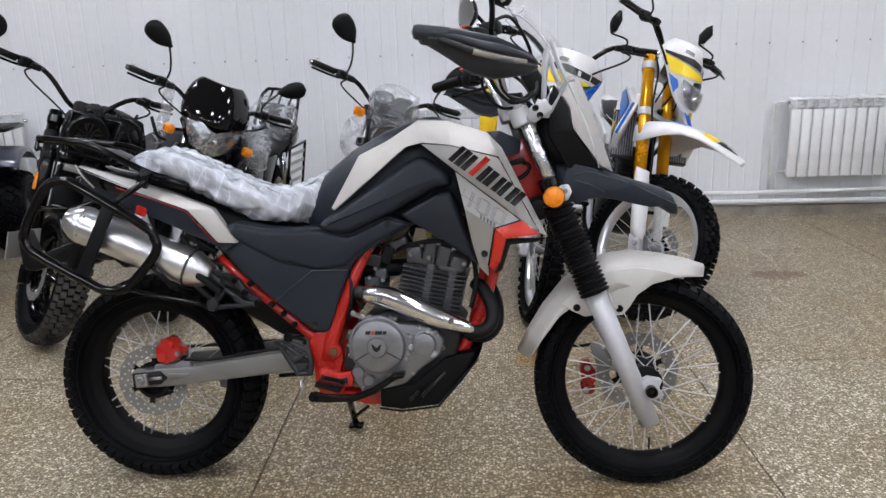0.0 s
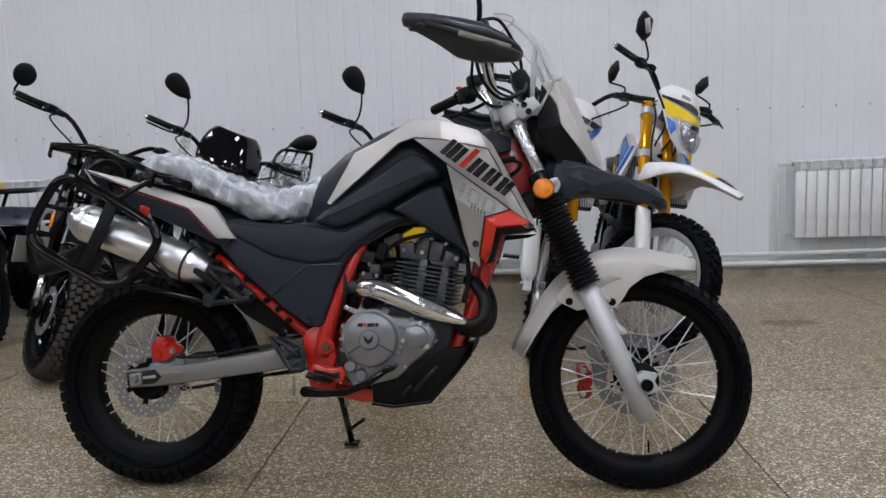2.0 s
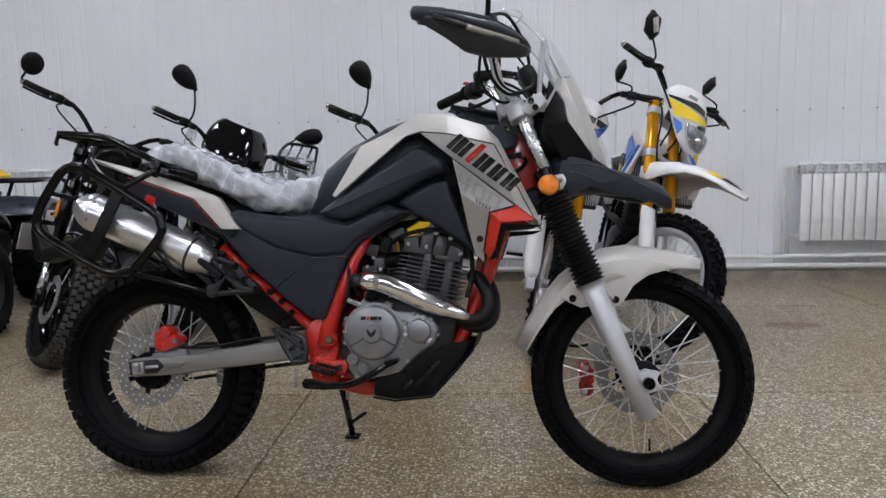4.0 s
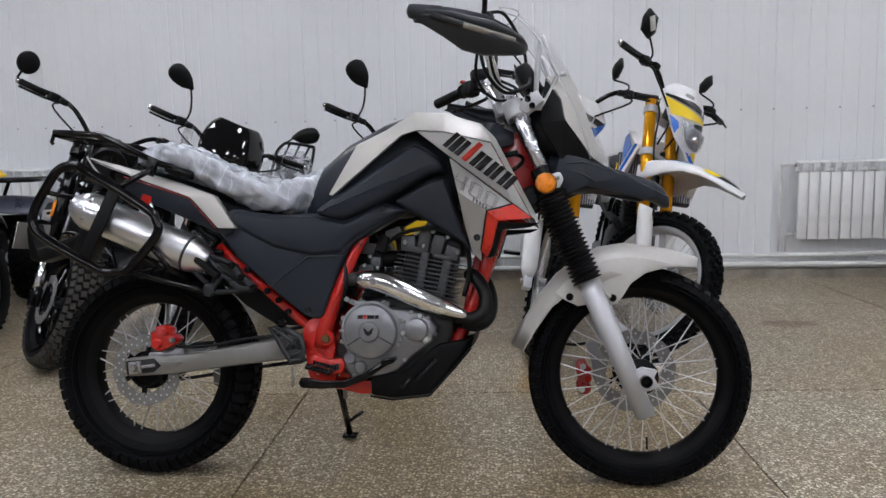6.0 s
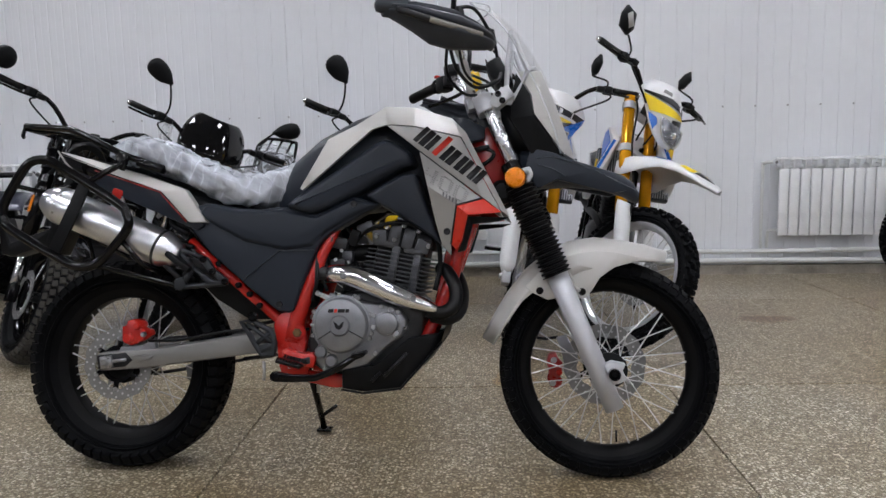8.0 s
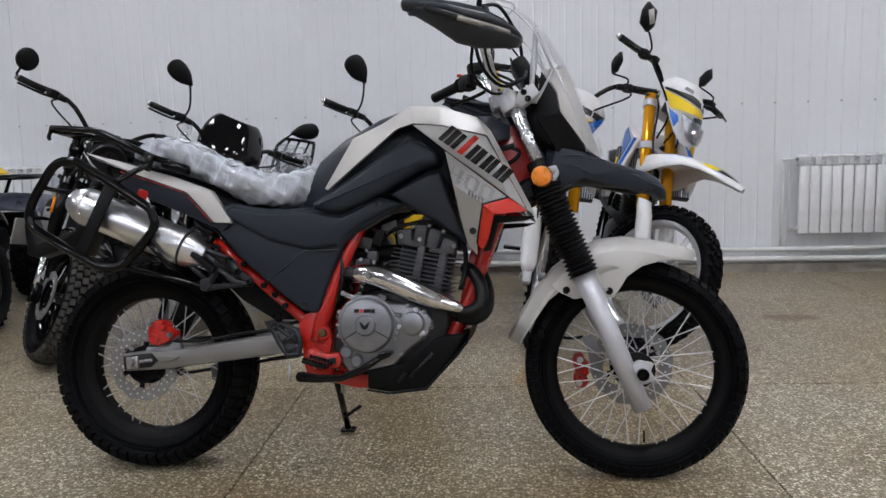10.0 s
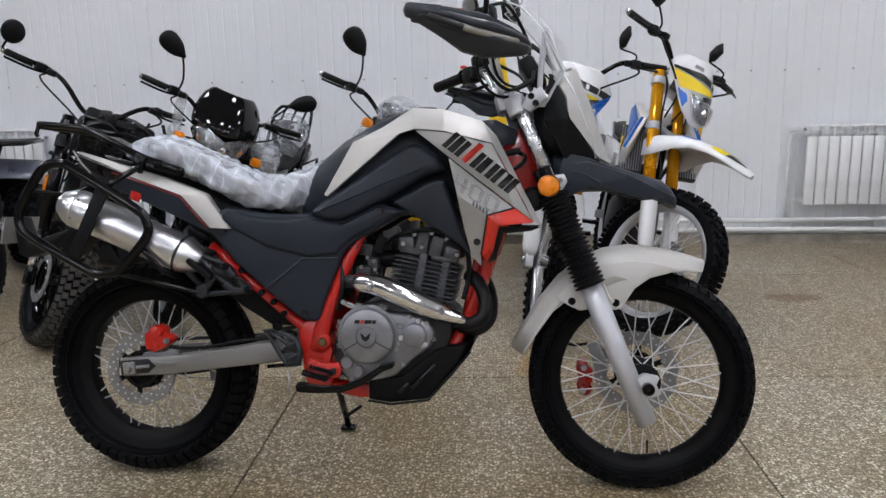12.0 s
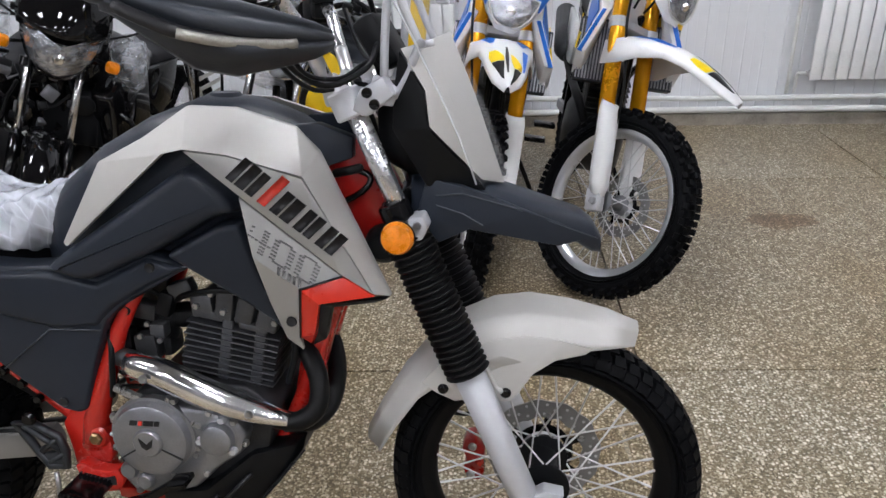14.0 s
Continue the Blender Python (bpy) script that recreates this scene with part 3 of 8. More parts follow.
def spoked_wheel(parent, name, c, r, w, r_rim, tread, rim_mat, hub_mat, rim_w=0.055, spokes=36, hub_r=0.035, hub_w=0.11, label="", tread_mat=None, spoke_mat=None):
    """A wire wheel: tyre with tread blocks, rim, hub and single spokes. Its axle lies along y through c."""
    at = Matrix.Translation(c)
    XF.append(XF[-1] @ at)
    side = w / 2
    hub = part(name, lathe([(0.0, -hub_w / 2), (0.012, -hub_w / 2), (hub_r * 0.75, -hub_w / 2 + 0.004), (hub_r * 1.15, -hub_w / 2 + 0.006), (hub_r * 1.15, -hub_w / 2 + 0.014), (hub_r * 0.7, -hub_w / 2 + 0.02), (hub_r * 0.7, hub_w / 2 - 0.02), (hub_r * 1.15, hub_w / 2 - 0.014), (hub_r * 1.15, hub_w / 2 - 0.006), (hub_r * 0.75, hub_w / 2 - 0.004), (0.012, hub_w / 2), (0.0, hub_w / 2)], 24), hub_mat, parent, label)
    bead = r_rim - 0.002
    prof = []
    carcass = r - tread["h"]
    for k in range(15):
        t = -1 + 2 * k / 14
        y = side * math.sin(t * math.pi / 2 * 0.97) * (1.0 if abs(t) < 0.7 else 1.0 - 0.5 * (abs(t) - 0.7) / 0.3 * (1 - 0.72))
        rr = bead + (carcass - bead) * max(0.0, math.cos(t * math.pi / 2)) ** tread.get("round", 0.5)
        prof.append((rr, y))
    prof[0], prof[-1] = (bead, -rim_w / 2), (bead, rim_w / 2)
    tyre = part("tyre", lathe(prof, 72), RUBBER, hub)
    # raised rings on the sidewall
    def wall_y(rad):
        near = min(range(8), key=lambda k: abs(prof[k][0] - rad))
        return abs(prof[near][1])
    for rr in (bead + 0.010, bead + 0.020, bead + 0.030):
        for s in (-1, 1):
            part("sidewall_ring", lathe([(rr - 0.004, s * (wall_y(rr - 0.004) - 0.002)), (rr, s * (wall_y(rr) + 0.003)), (rr + 0.004, s * (wall_y(rr + 0.004) - 0.002))], 64), RUBBER, tyre)
    part("tread", knobs(r, w, tread["rows"], tread["count"], tread["h"] + 0.006, tread["size"], tread.get("skew", 0)), tread_mat or RUBBER, hub)["kind"] = "stuff"
    rw = rim_w / 2
    part("rim", lathe([(r_rim + 0.006, -rw - 0.003), (r_rim + 0.007, -rw + 0.003), (r_rim - 0.008, -rw + 0.009), (r_rim - 0.018, -rw + 0.016), (r_rim - 0.022, 0), (r_rim - 0.018, rw - 0.016), (r_rim - 0.008, rw - 0.009), (r_rim + 0.007, rw - 0.003), (r_rim + 0.006, rw + 0.003), (r_rim - 0.012, rw - 0.001), (r_rim - 0.026, rw - 0.013), (r_rim - 0.030, 0), (r_rim - 0.026, -rw + 0.013), (r_rim - 0.012, -rw + 0.001), (r_rim + 0.006, -rw - 0.003)], 64), rim_mat, hub)
    key = (round(r_rim, 3), round(hub_r, 3), hub_w, spoke_mat is None)
    if key not in SPOKE_MESH:
        a0 = Vector((0, -hub_w / 2 + 0.010, hub_r * 1.05))
        ang = radians(38)
        b0 = Vector((math.sin(ang) * (r_rim - 0.02), -0.006, math.cos(ang) * (r_rim - 0.02)))
        bm = tube([a0, b0 + (a0 - b0).normalized() * 0.03, b0 + (a0 - b0).normalized() * 0.0299, b0], [0.0019, 0.0019, 0.0025, 0.0025], 6)
        me = bpy.data.meshes.new("spoke")
        bm.to_mesh(me)
        bm.free()
        me.materials.append(spoke_mat or SPOKE)
        SPOKE_MESH[key] = me
    for i in range(spokes):
        q, s = i // 4, i % 4
        flip = Matrix.Diagonal((-1 if s in (1, 3) else 1, -1 if s in (2, 3) else 1, 1, 1))
        turn = Matrix.Rotation(2 * math.pi * (q + (0.0, 0.06, 0.5, 0.56)[s]) / (spokes / 4), 4, "Y")
        share("spoke", SPOKE_MESH[key], XF[-1] @ turn @ flip, hub)
    XF.pop()
    return hub


def brake_disc(parent, c, r, holes=24):
    """A lightly waved, drilled disc on a carrier; its axis lies along y."""
    XF.append(XF[-1] @ Matrix.Translation(c))
    bm = bmesh.new()
    n = 120
    ri = r * 0.66
    rings = []
    for y in (-0.002, 0.002):
        rings.append([bm.verts.new((math.cos(2 * math.pi * j / n) * (r - 0.002 + 0.002 * math.sin(j * 2 * math.pi * 12 / n)), y, math.sin(2 * math.pi * j / n) * (r - 0.002 + 0.002 * math.sin(j * 2 * math.pi * 12 / n)))) for j in range(n)])
        rings.append([bm.verts.new((math.cos(2 * math.pi * j / n) * (ri + 0.003 * math.sin(j * 2 * math.pi * 12 / n)), y, math.sin(2 * math.pi * j / n) * (ri + 0.003 * math.sin(j * 2 * math.pi * 12 / n)))) for j in range(n)])
    o0, i0, o1, i1 = rings
    for j in range(n):
        k = (j + 1) % n
        for q in ((o0[j], o0[k], i0[k], i0[j]), (o1[k], o1[j], i1[j], i1[k]), (o0[k], o0[j], o1[j], o1[k]), (i0[j], i0[k], i1[k], i1[j])):
            bm.faces.new(q)
    bmesh.ops.recalc_face_normals(bm, faces=bm.faces)
    disc = part("brake_disc", bm, DISC, parent)
    bm = bmesh.new()
    for j in range(holes * 2):
        a = 2 * math.pi * (j + 0.3 * (j % 3)) / (holes * 2)
        rr = r * (0.73, 0.82, 0.91)[j % 3]
        lathe([(0.0, -0.0026), (0.0034, -0.0026), (0.0034, 0.0026), (0.0, 0.0026)], 8, Matrix.Translation((rr * math.cos(a), 0, rr * math.sin(a))) @ Matrix.Rotation(radians(90), 4, "X"), bm)
    part("drilling", bm, SPOKE, disc)["kind"] = "stuff"
    part("carrier_ring", lathe([(r * 0.40, -0.004), (r * 0.50, -0.004), (r * 0.52, 0.0), (r * 0.50, 0.004), (r * 0.40, 0.004)], 40), BLACK_TUBE, disc)
    for j in range(6):
        a = 2 * math.pi * (j + 0.4) / 6
        part("carrier_arm", rbox((r * 0.58 * math.cos(a), 0.0, r * 0.58 * math.sin(a)), (r * 0.34, 0.005, 0.016), 0.002, (0, -math.degrees(a), 0)), BLACK_TUBE, disc)
        part("disc_button", lathe([(0.0, 0.005), (0.006, 0.005), (0.008, 0.002), (0.008, -0.004)], 10, Matrix.Translation((r * 0.70 * math.cos(a), 0, r * 0.70 * math.sin(a))) @ Matrix.Rotation(radians(90), 4, "X")), BOLT, disc)
    XF.pop()
    return disc


ROAD_TREAD = {"h": 0.009, "count": 56, "size": (0.0285, 0.033), "skew": 10, "round": 0.42,
              "rows": [(-0.018, 0.0, 0.0, 4), (0.018, 0.0, 0.5, -4), (-0.052, 0.008, 0.5, 20), (0.052, 0.008, 0.0, -20), (-0.071, 0.026, 0.5, 62), (0.071, 0.026, 0.0, -62)]}
FRONT_TREAD = {"h": 0.008, "count": 60, "size": (0.0255, 0.025), "skew": 10, "round": 0.5,
               "rows": [(-0.013, 0.001, 0.0, 8), (0.013, 0.001, 0.5, -8), (-0.036, 0.010, 0.5, 34), (0.036, 0.010, 0.0, -34), (-0.0475, 0.026, 0.5, 66), (0.0475, 0.026, 0.0, -66)]}
ENDURO_TREAD = {"h": 0.016, "count": 40, "size": (0.022, 0.018), "skew": 0,
                "rows": [(-0.011, 0.0, 0.0, 4), (0.011, 0.0, 0.0, -4), (-0.032, 0.006, 0.5, 22), (0.032, 0.006, 0.5, -22), (-0.047, 0.020, 0.0, 52), (0.047, 0.020, 0.0, -52)]}
BLOCK_TREAD = {"h": 0.009, "count": 46, "size": (0.030, 0.026), "skew": 10,
               "rows": [(-0.014, 0.0, 0.0, 4), (0.014, 0.0, 0.5, -4), (-0.043, 0.008, 0.5, 22), (0.043, 0.008, 0.0, -22), (-0.064, 0.026, 0.0, 50), (0.064, 0.026, 0.5, -50)]}

# ---- the silver touring enduro in front ----
MAIN = pose(-0.866, 2.278, 0.0, 0, 0, -2.3) @ pose(0, 0, 0, -9, 0, 0)
FORK_TOP, FORK_LOW = Vector((1.116, 0, 1.105)), Vector((1.484, 0, 0.215))


def fork_at(z, y=0.0):
    u = (z - FORK_TOP.z) / (FORK_LOW.z - FORK_TOP.z)
    p = FORK_TOP.lerp(FORK_LOW, u)
    return Vector((p.x, y, p.z))


def touring_enduro():
    ob = thing("motorcycle", MAIN, "silver and black touring motorcycle with red frame on side stand", "motorcycle", "motorcycles in the showroom")
    P = lambda *a, **k: part(a[0], a[1], a[2], k.get("parent", ob), k.get("label", ""))

    # wheels and brakes
    fw = spoked_wheel(ob, "front_wheel", (1.476, 0, 0.318), 0.318, 0.104, 0.254, FRONT_TREAD, RIM_BLACK, BLACK_PLASTIC, hub_r=0.045, hub_w=0.13)
    rw = spoked_wheel(ob, "rear_wheel", (0.0, 0, 0.321), 0.321, 0.150, 0.232, ROAD_TREAD, RIM_BLACK, BLACK_PLASTIC, rim_w=0.075, hub_r=0.05, hub_w=0.14)
    brake_disc(fw, (1.476, 0.078, 0.318), 0.125)
    brake_disc(rw, (0.0, -0.092, 0.325), 0.110)
    P("valve", tube([(1.50, 0, 0.10), (1.50, 0.0, 0.135)], 0.003, 6), BLACK_TUBE, parent=fw)
    cal = P("rear_caliper", slab([(0.034, 0.415), (0.040, 0.392), (0.064, 0.384), (0.098, 0.400), (0.114, 0.416), (0.108, 0.432), (0.092, 0.440), (0.086, 0.458), (0.066, 0.466), (0.044, 0.456), (0.034, 0.440)], -0.075, -0.135, 0.006), RED, label="red rear brake caliper")
    for x, z, r in ((0.055, 0.408, 0.017), (0.082, 0.444, 0.012), (0.104, 0.420, 0.008), (0.044, 0.452, 0.008)):
        P("bolt", lathe([(0.0, 0.012), (r * 0.7, 0.012), (r, 0.006), (r, 0.0)], 12, axis_y(x, -0.133, z)), RED if r > 0.011 else BOLT, parent=cal)
    P("caliper_bracket", slab([(0.01, 0.345), (0.06, 0.345), (0.135, 0.375), (0.125, 0.405), (0.09, 0.385), (0.02, 0.38)], -0.10, -0.118, 0.003), ALLOY)
    fc = P("front_caliper", slab([(1.306, 0.352), (1.330, 0.356), (1.336, 0.335), (1.350, 0.326), (1.348, 0.300), (1.336, 0.292), (1.350, 0.268), (1.338, 0.246), (1.312, 0.248), (1.300, 0.275), (1.308, 0.300), (1.298, 0.325)], 0.055, 0.105, 0.007), RED_DARK, label="red front brake caliper")
    for x, z in ((1.322, 0.332), (1.318, 0.262), (1.338, 0.295)):
        P("bolt", lathe([(0.0, 0.008), (0.006, 0.008), (0.010, 0.003), (0.010, 0.0)], 10, axis_y(x, 0.057, z)), BOLT if x < 1.33 else RED, parent=fc)
    P("caliper_mount", slab([(1.33, 0.40), (1.36, 0.41), (1.40, 0.33), (1.36, 0.29), (1.345, 0.36)], 0.07, 0.088, 0.004), ALLOY, parent=fc)

    # fork, right-hand and left-hand leg
    gap = 0.105
    for s in (-1, 1):
        y = s * gap
        leg = P("fork_leg", tube([fork_at(0.63, y), fork_at(0.40, y), fork_at(0.215, y)], [0.031, 0.029, 0.027], 16), SILVER_FORK)
        P("fork_tube", tube([fork_at(1.130, y) + Vector((0.008, 0, 0)), fork_at(0.83, y) + Vector((0.008, 0, 0))], 0.0182, 16), FORK_TUBE, parent=leg)
        pts, rad = [], []
        for i in range(185):
            z = 0.865 - (0.865 - 0.595) * i / 184
            pts.append(fork_at(z, y))
            fold = math.cos(2 * math.pi * i / 8)
            rad.append((0.0395 if i > 12 else 0.0350 + 0.0045 * i / 12) + 0.0046 * (fold if fold > 0 else fold * 1.2))
        P("gaiter", tube(pts, rad, 18), RUBBER_MATT, parent=leg, label="ribbed black rubber fork gaiter")
        a = fork_at(0.325, y)
        P("axle_clamp", slab([(1.445, 0.335), (1.475, 0.352), (1.515, 0.345), (1.505, 0.325), (1.520, 0.300), (1.492, 0.288), (1.462, 0.283)], y - 0.018, y + 0.018, 0.004), SILVER_FORK, parent=leg)
        P("axle_end", lathe([(0.0, 0.01), (0.009, 0.01), (0.012, 0.02), (0.017, 0.02), (0.017, 0.0)], 14, axis_y(1.482, y - 0.018 if s < 0 else y + 0.002, 0.316)), BLACK_TUBE, parent=leg)
    d = (FORK_LOW - FORK_TOP).normalized()
    tilt = math.degrees(math.atan2(d.x, -d.z))
    for z, h in ((1.09, 0.050), (0.90, 0.036)):
        c = fork_at(z)
        yoke = P("triple_clamp", rbox((c.x - 0.008, 0, c.z), (0.042, 0.17, h), 0.008, (0, -tilt, 0)), SILVER_FORK if z > 1 else BLACK_TUBE)
        for s in (-1, 1):
            P("clamp_ring", lathe([(0.017, -h / 2), (0.026, -h / 2), (0.029, -h / 2 + 0.004), (0.029, h / 2 - 0.004), (0.026, h / 2), (0.017, h / 2)], 18, toward(fork_at(z, s * gap), fork_at(z - 0.1, s * gap))), SILVER_FORK if z > 1 else BLACK_TUBE, parent=yoke)
            if z > 1:
                P("clamp_block", slab([(1.136, 1.082), (1.150, 1.116), (1.190, 1.138), (1.209, 1.107), (1.160, 1.070)], s * (gap - 0.02), s * (gap + 0.028), 0.004), SILVER_FORK, parent=yoke)
                for bx, bz in ((1.163, 1.111), (1.175, 1.092)):
                    P("bolt", lathe([(0.0, 0.003), (0.005, 0.003), (0.0085, 0.005), (0.0095, 0.0)], 12, axis_y(bx, s * gap - 0.028 if s < 0 else s * gap + 0.033, bz)), BLACK_TUBE, parent=yoke)
    P("steering_stem", tube([(1.10, 0, 1.12), (1.175, 0, 0.88)], 0.024, 14), ALLOY_DARK)

    # front mudguard: an arched shell with side skirts
    path = [(1.118, 0.402), (1.150, 0.465), (1.195, 0.540), (1.250, 0.607), (1.31, 0.655), (1.37, 0.683), (1.44, 0.693), (1.52, 0.683), (1.59, 0.668), (1.645, 0.650)]
    skirt = [0.030, 0.034, 0.040, 0.055, 0.085, 0.085, 0.080, 0.056, 0.038, 0.022]
    half = [0.060, 0.066, 0.072, 0.078, 0.082, 0.082, 0.080, 0.074, 0.062, 0.040]
    secs = []
    for i, (x, z) in enumerate(path):
        a, b = Vector(path[max(0, i - 1)]), Vector(path[min(len(path) - 1, i + 1)])
        t = (b - a).normalized()
        nx, nz = -t.y, t.x
        w, s = half[i], skirt[i]
        sec = []
        for yy, dd in ((-1.10, -s), (-1.07, -0.5 * s - 0.012), (-1.04, -min(s, 0.030)), (-0.72, -0.002), (-0.66, 0.001), (-0.3, 0.006), (0, 0.008), (0.3, 0.006), (0.66, 0.001), (0.72, -0.002), (1.04, -min(s, 0.030)), (1.07, -0.5 * s - 0.012), (1.10, -s)):
            sec.append((x + nx * dd, yy * w, z + nz * dd))
        secs.append(sec)
    fender = P("front_mudguard", loft(secs, closed=False), GREY_FENDER, label="pale grey plastic front mudguard")
    m = fender.modifiers.new("shell", "SOLIDIFY")
    m.thickness, m.offset = 0.004, -1
    for s in (-1, 1):
        y = s * 0.0925
        P("mudguard_skirt", slab([(1.330, 0.636), (1.38, 0.655), (1.44, 0.663), (1.50, 0.657), (1.56, 0.642), (1.545, 0.630), (1.490, 0.615), (1.448, 0.585), (1.425, 0.548), (1.408, 0.528), (1.388, 0.525), (1.374, 0.545), (1.360, 0.590)], y - s * 0.006, y, 0.002), GREY_FENDER, parent=fender)
        P("skirt_ridge", tube([(1.338, y * 1.01, 0.640), (1.366, y * 1.015, 0.588), (1.380, y * 1.015, 0.556), (1.392, y * 1.01, 0.548)], [0.004, 0.004, 0.004, 0.006], 8), GREY_FENDER, parent=fender)
        P("mudguard_bracket", slab([(1.235, 0.560), (1.27, 0.597), (1.31, 0.625), (1.340, 0.56), (1.345, 0.530), (1.30, 0.522), (1.262, 0.540)], y - s * 0.006, y, 0.002), GREY_FENDER, parent=fender)
        for x, z in ((1.278, 0.548), (1.398, 0.545)):
            P("bolt", lathe([(0.0, 0.006), (0.006, 0.006), (0.010, 0.003), (0.011, 0.0)], 12, axis_y(x, y if s < 0 else y + 0.004, z)), BLACK_TUBE, parent=fender)

    # nose: beak, side fairings, headlamp, clear screen on an alloy bracket
    beak = P("beak", body([(1.225, 0.835, 0.965, 0.085), (1.29, 0.853, 0.958, 0.088), (1.37, 0.856, 0.935, 0.080), (1.46, 0.846, 0.906, 0.066), (1.525, 0.826, 0.886, 0.050), (1.552, 0.808, 0.866, 0.040), (1.568, 0.806, 0.838, 0.030)], 16, 3.2), DARK_PLASTIC, label="dark grey plastic beak above the front wheel")
    both("beak_wing", facets({"a": (1.255, -0.092, 0.96), "b": (1.32, -0.098, 0.945), "c": (1.44, -0.080, 0.895), "d": (1.560, -0.036, 0.842), "e": (1.49, -0.062, 0.830), "f": (1.33, -0.098, 0.868), "g": (1.275, -0.098, 0.842), "h": (1.235, -0.09, 0.89)}, ["abfh", "bcf", "cdef", "hfg"], 0.02, 0.002), DARK_PLASTIC, beak)
    both("beak_highlight", tube([(1.272, -0.0985, 0.929), (1.318, -0.0995, 0.934), (1.40, -0.0885, 0.909), (1.50, -0.0585, 0.866), (1.562, -0.0355, 0.838)], 0.0014, 6), EDGE_HIGHLIGHT, beak)
    both("beak_highlight", tube([(1.272, -0.0995, 0.912), (1.318, -0.1005, 0.898), (1.355, -0.099, 0.876)], 0.0014, 6), EDGE_HIGHLIGHT, beak)
    both("side_fairing", facets({"p": (1.289, -0.005, 1.206), "q": (1.333, -0.005, 1.097), "r": (1.388, -0.006, 0.934), "t": (1.217, -0.105, 1.181), "s": (1.258, -0.110, 1.112), "b": (1.266, -0.125, 1.053), "l": (1.350, -0.056, 0.950), "m": (1.303, -0.074, 1.080), "n": (1.262, -0.060, 1.194)}, ["tsmn", "nmqp", "sbm", "blm", "mlrq"], 0.004, 0.001), SILVER, ob, "silver plastic headlamp fairing")
    both("inner_fairing", facets({"a": (1.214, -0.102, 1.178), "b": (1.255, -0.108, 1.112), "c": (1.264, -0.122, 1.050), "d": (1.346, -0.060, 0.948), "e": (1.362, -0.060, 0.926), "f": (1.255, -0.095, 0.945), "g": (1.198, -0.100, 1.045), "h": (1.202, -0.102, 1.110)}, ["abh", "bcgh", "cfg", "cdef"], 0.012, 0.002), BLACK_PLASTIC, ob)
    P("lamp_housing", body([(1.17, 0.98, 1.12, 0.085), (1.225, 0.95, 1.13, 0.090), (1.27, 0.945, 1.08, 0.070), (1.32, 0.945, 1.0, 0.038)], 16, 3), BLACK_PLASTIC)
    sc = []
    for i, q in enumerate(catmull([(1.396, 0, 0.945), (1.381, 0, 1.0), (1.346, 0, 1.092), (1.274, 0, 1.241), (1.224, 0, 1.32), (1.136, 0, 1.405)], 4)):
        u = i / 20
        x, z = q.x, q.z
        w = 0.070 + 0.054 * math.sin(math.pi * (0.02 + 0.84 * u))
        sc.append([(x - 0.055 * abs(v) ** 2, v * w, z + 0.0 - 0.012 * abs(v) ** 2 * (u > 0.9)) for v in [-1 + k / 6 for k in range(13)]])
    screen = P("windscreen", loft(sc, closed=False), SCREEN, label="clear plastic windscreen")
    m = screen.modifiers.new("shell", "SOLIDIFY")
    m.thickness = 0.004
    P("screen_edge", tube([s[0] for s in sc] + sc[-1][1:] + [s[-1] for s in sc[::-1]], 0.0020, 6), clear("screen_edge", (0.85, 0.88, 0.92), 0.45, 0.1), parent=screen)
    for s in (-1, 1):
        y = s * 0.098
        br = P("screen_bracket", tube([(1.186, y, 1.128), (1.190, y, 1.2), (1.200, y, 1.290), (1.208, y * 1.02, 1.292), (1.226, y, 1.24), (1.246, y, 1.192), (1.244, y, 1.178), (1.226, y, 1.138), (1.204, y, 1.100)], 0.0075, 8, k=3), SILVER_FORK)
        P("bracket_foot", slab([(1.150, 1.09), (1.20, 1.085), (1.215, 1.115), (1.17, 1.14)], y - 0.006, y + 0.006, 0.002), SILVER_FORK, parent=br)
        P("bolt", lathe([(0.0, 0.006), (0.008, 0.005), (0.009, 0.0)], 10, axis_y(1.252, y - 0.008, 1.188)), BOLT, parent=br)
        P("bracket_tab", tube([(1.249, y, 1.186), (1.272, y, 1.19)], 0.006, 8), SILVER_FORK, parent=br)
    dash = P("instrument", rbox((1.165, 0, 1.19), (0.05, 0.13, 0.10), 0.015, (0, -30, 0)), BLACK_PLASTIC)
    P("instrument_face", rbox((1.143, 0, 1.20), (0.004, 0.11, 0.08), 0.004, (0, -30, 0)), GLOSS_BLACK, parent=dash)

    # handlebar with grips, guards, levers and mirrors
    P("bar_riser", rbox((1.085, 0, 1.105), (0.05, 0.08, 0.05), 0.008, (0, -15, 0)), ALLOY)
    bar = P("handlebar", tube([(0.905, -0.415, 1.268), (1.005, -0.30, 1.278), (1.035, -0.225, 1.274), (1.060, -0.150, 1.215), (1.082, -0.085, 1.130), (1.085, 0, 1.120), (1.078, 0.085, 1.125), (1.045, 0.150, 1.190), (1.010, 0.225, 1.247), (0.965, 0.28, 1.252), (0.845, 0.415, 1.236)], 0.0135, 12, k=5), FORK_TUBE, label="silver alloy handlebar")
    for s in (-1, 1):
        P("bar_clamp", slab([(1.074, 1.080), (1.066, 1.122), (1.072, 1.138), (1.092, 1.140), (1.102, 1.124), (1.106, 1.085)], s * 0.050, s * 0.076, 0.005), SILVER_FORK, parent=bar)
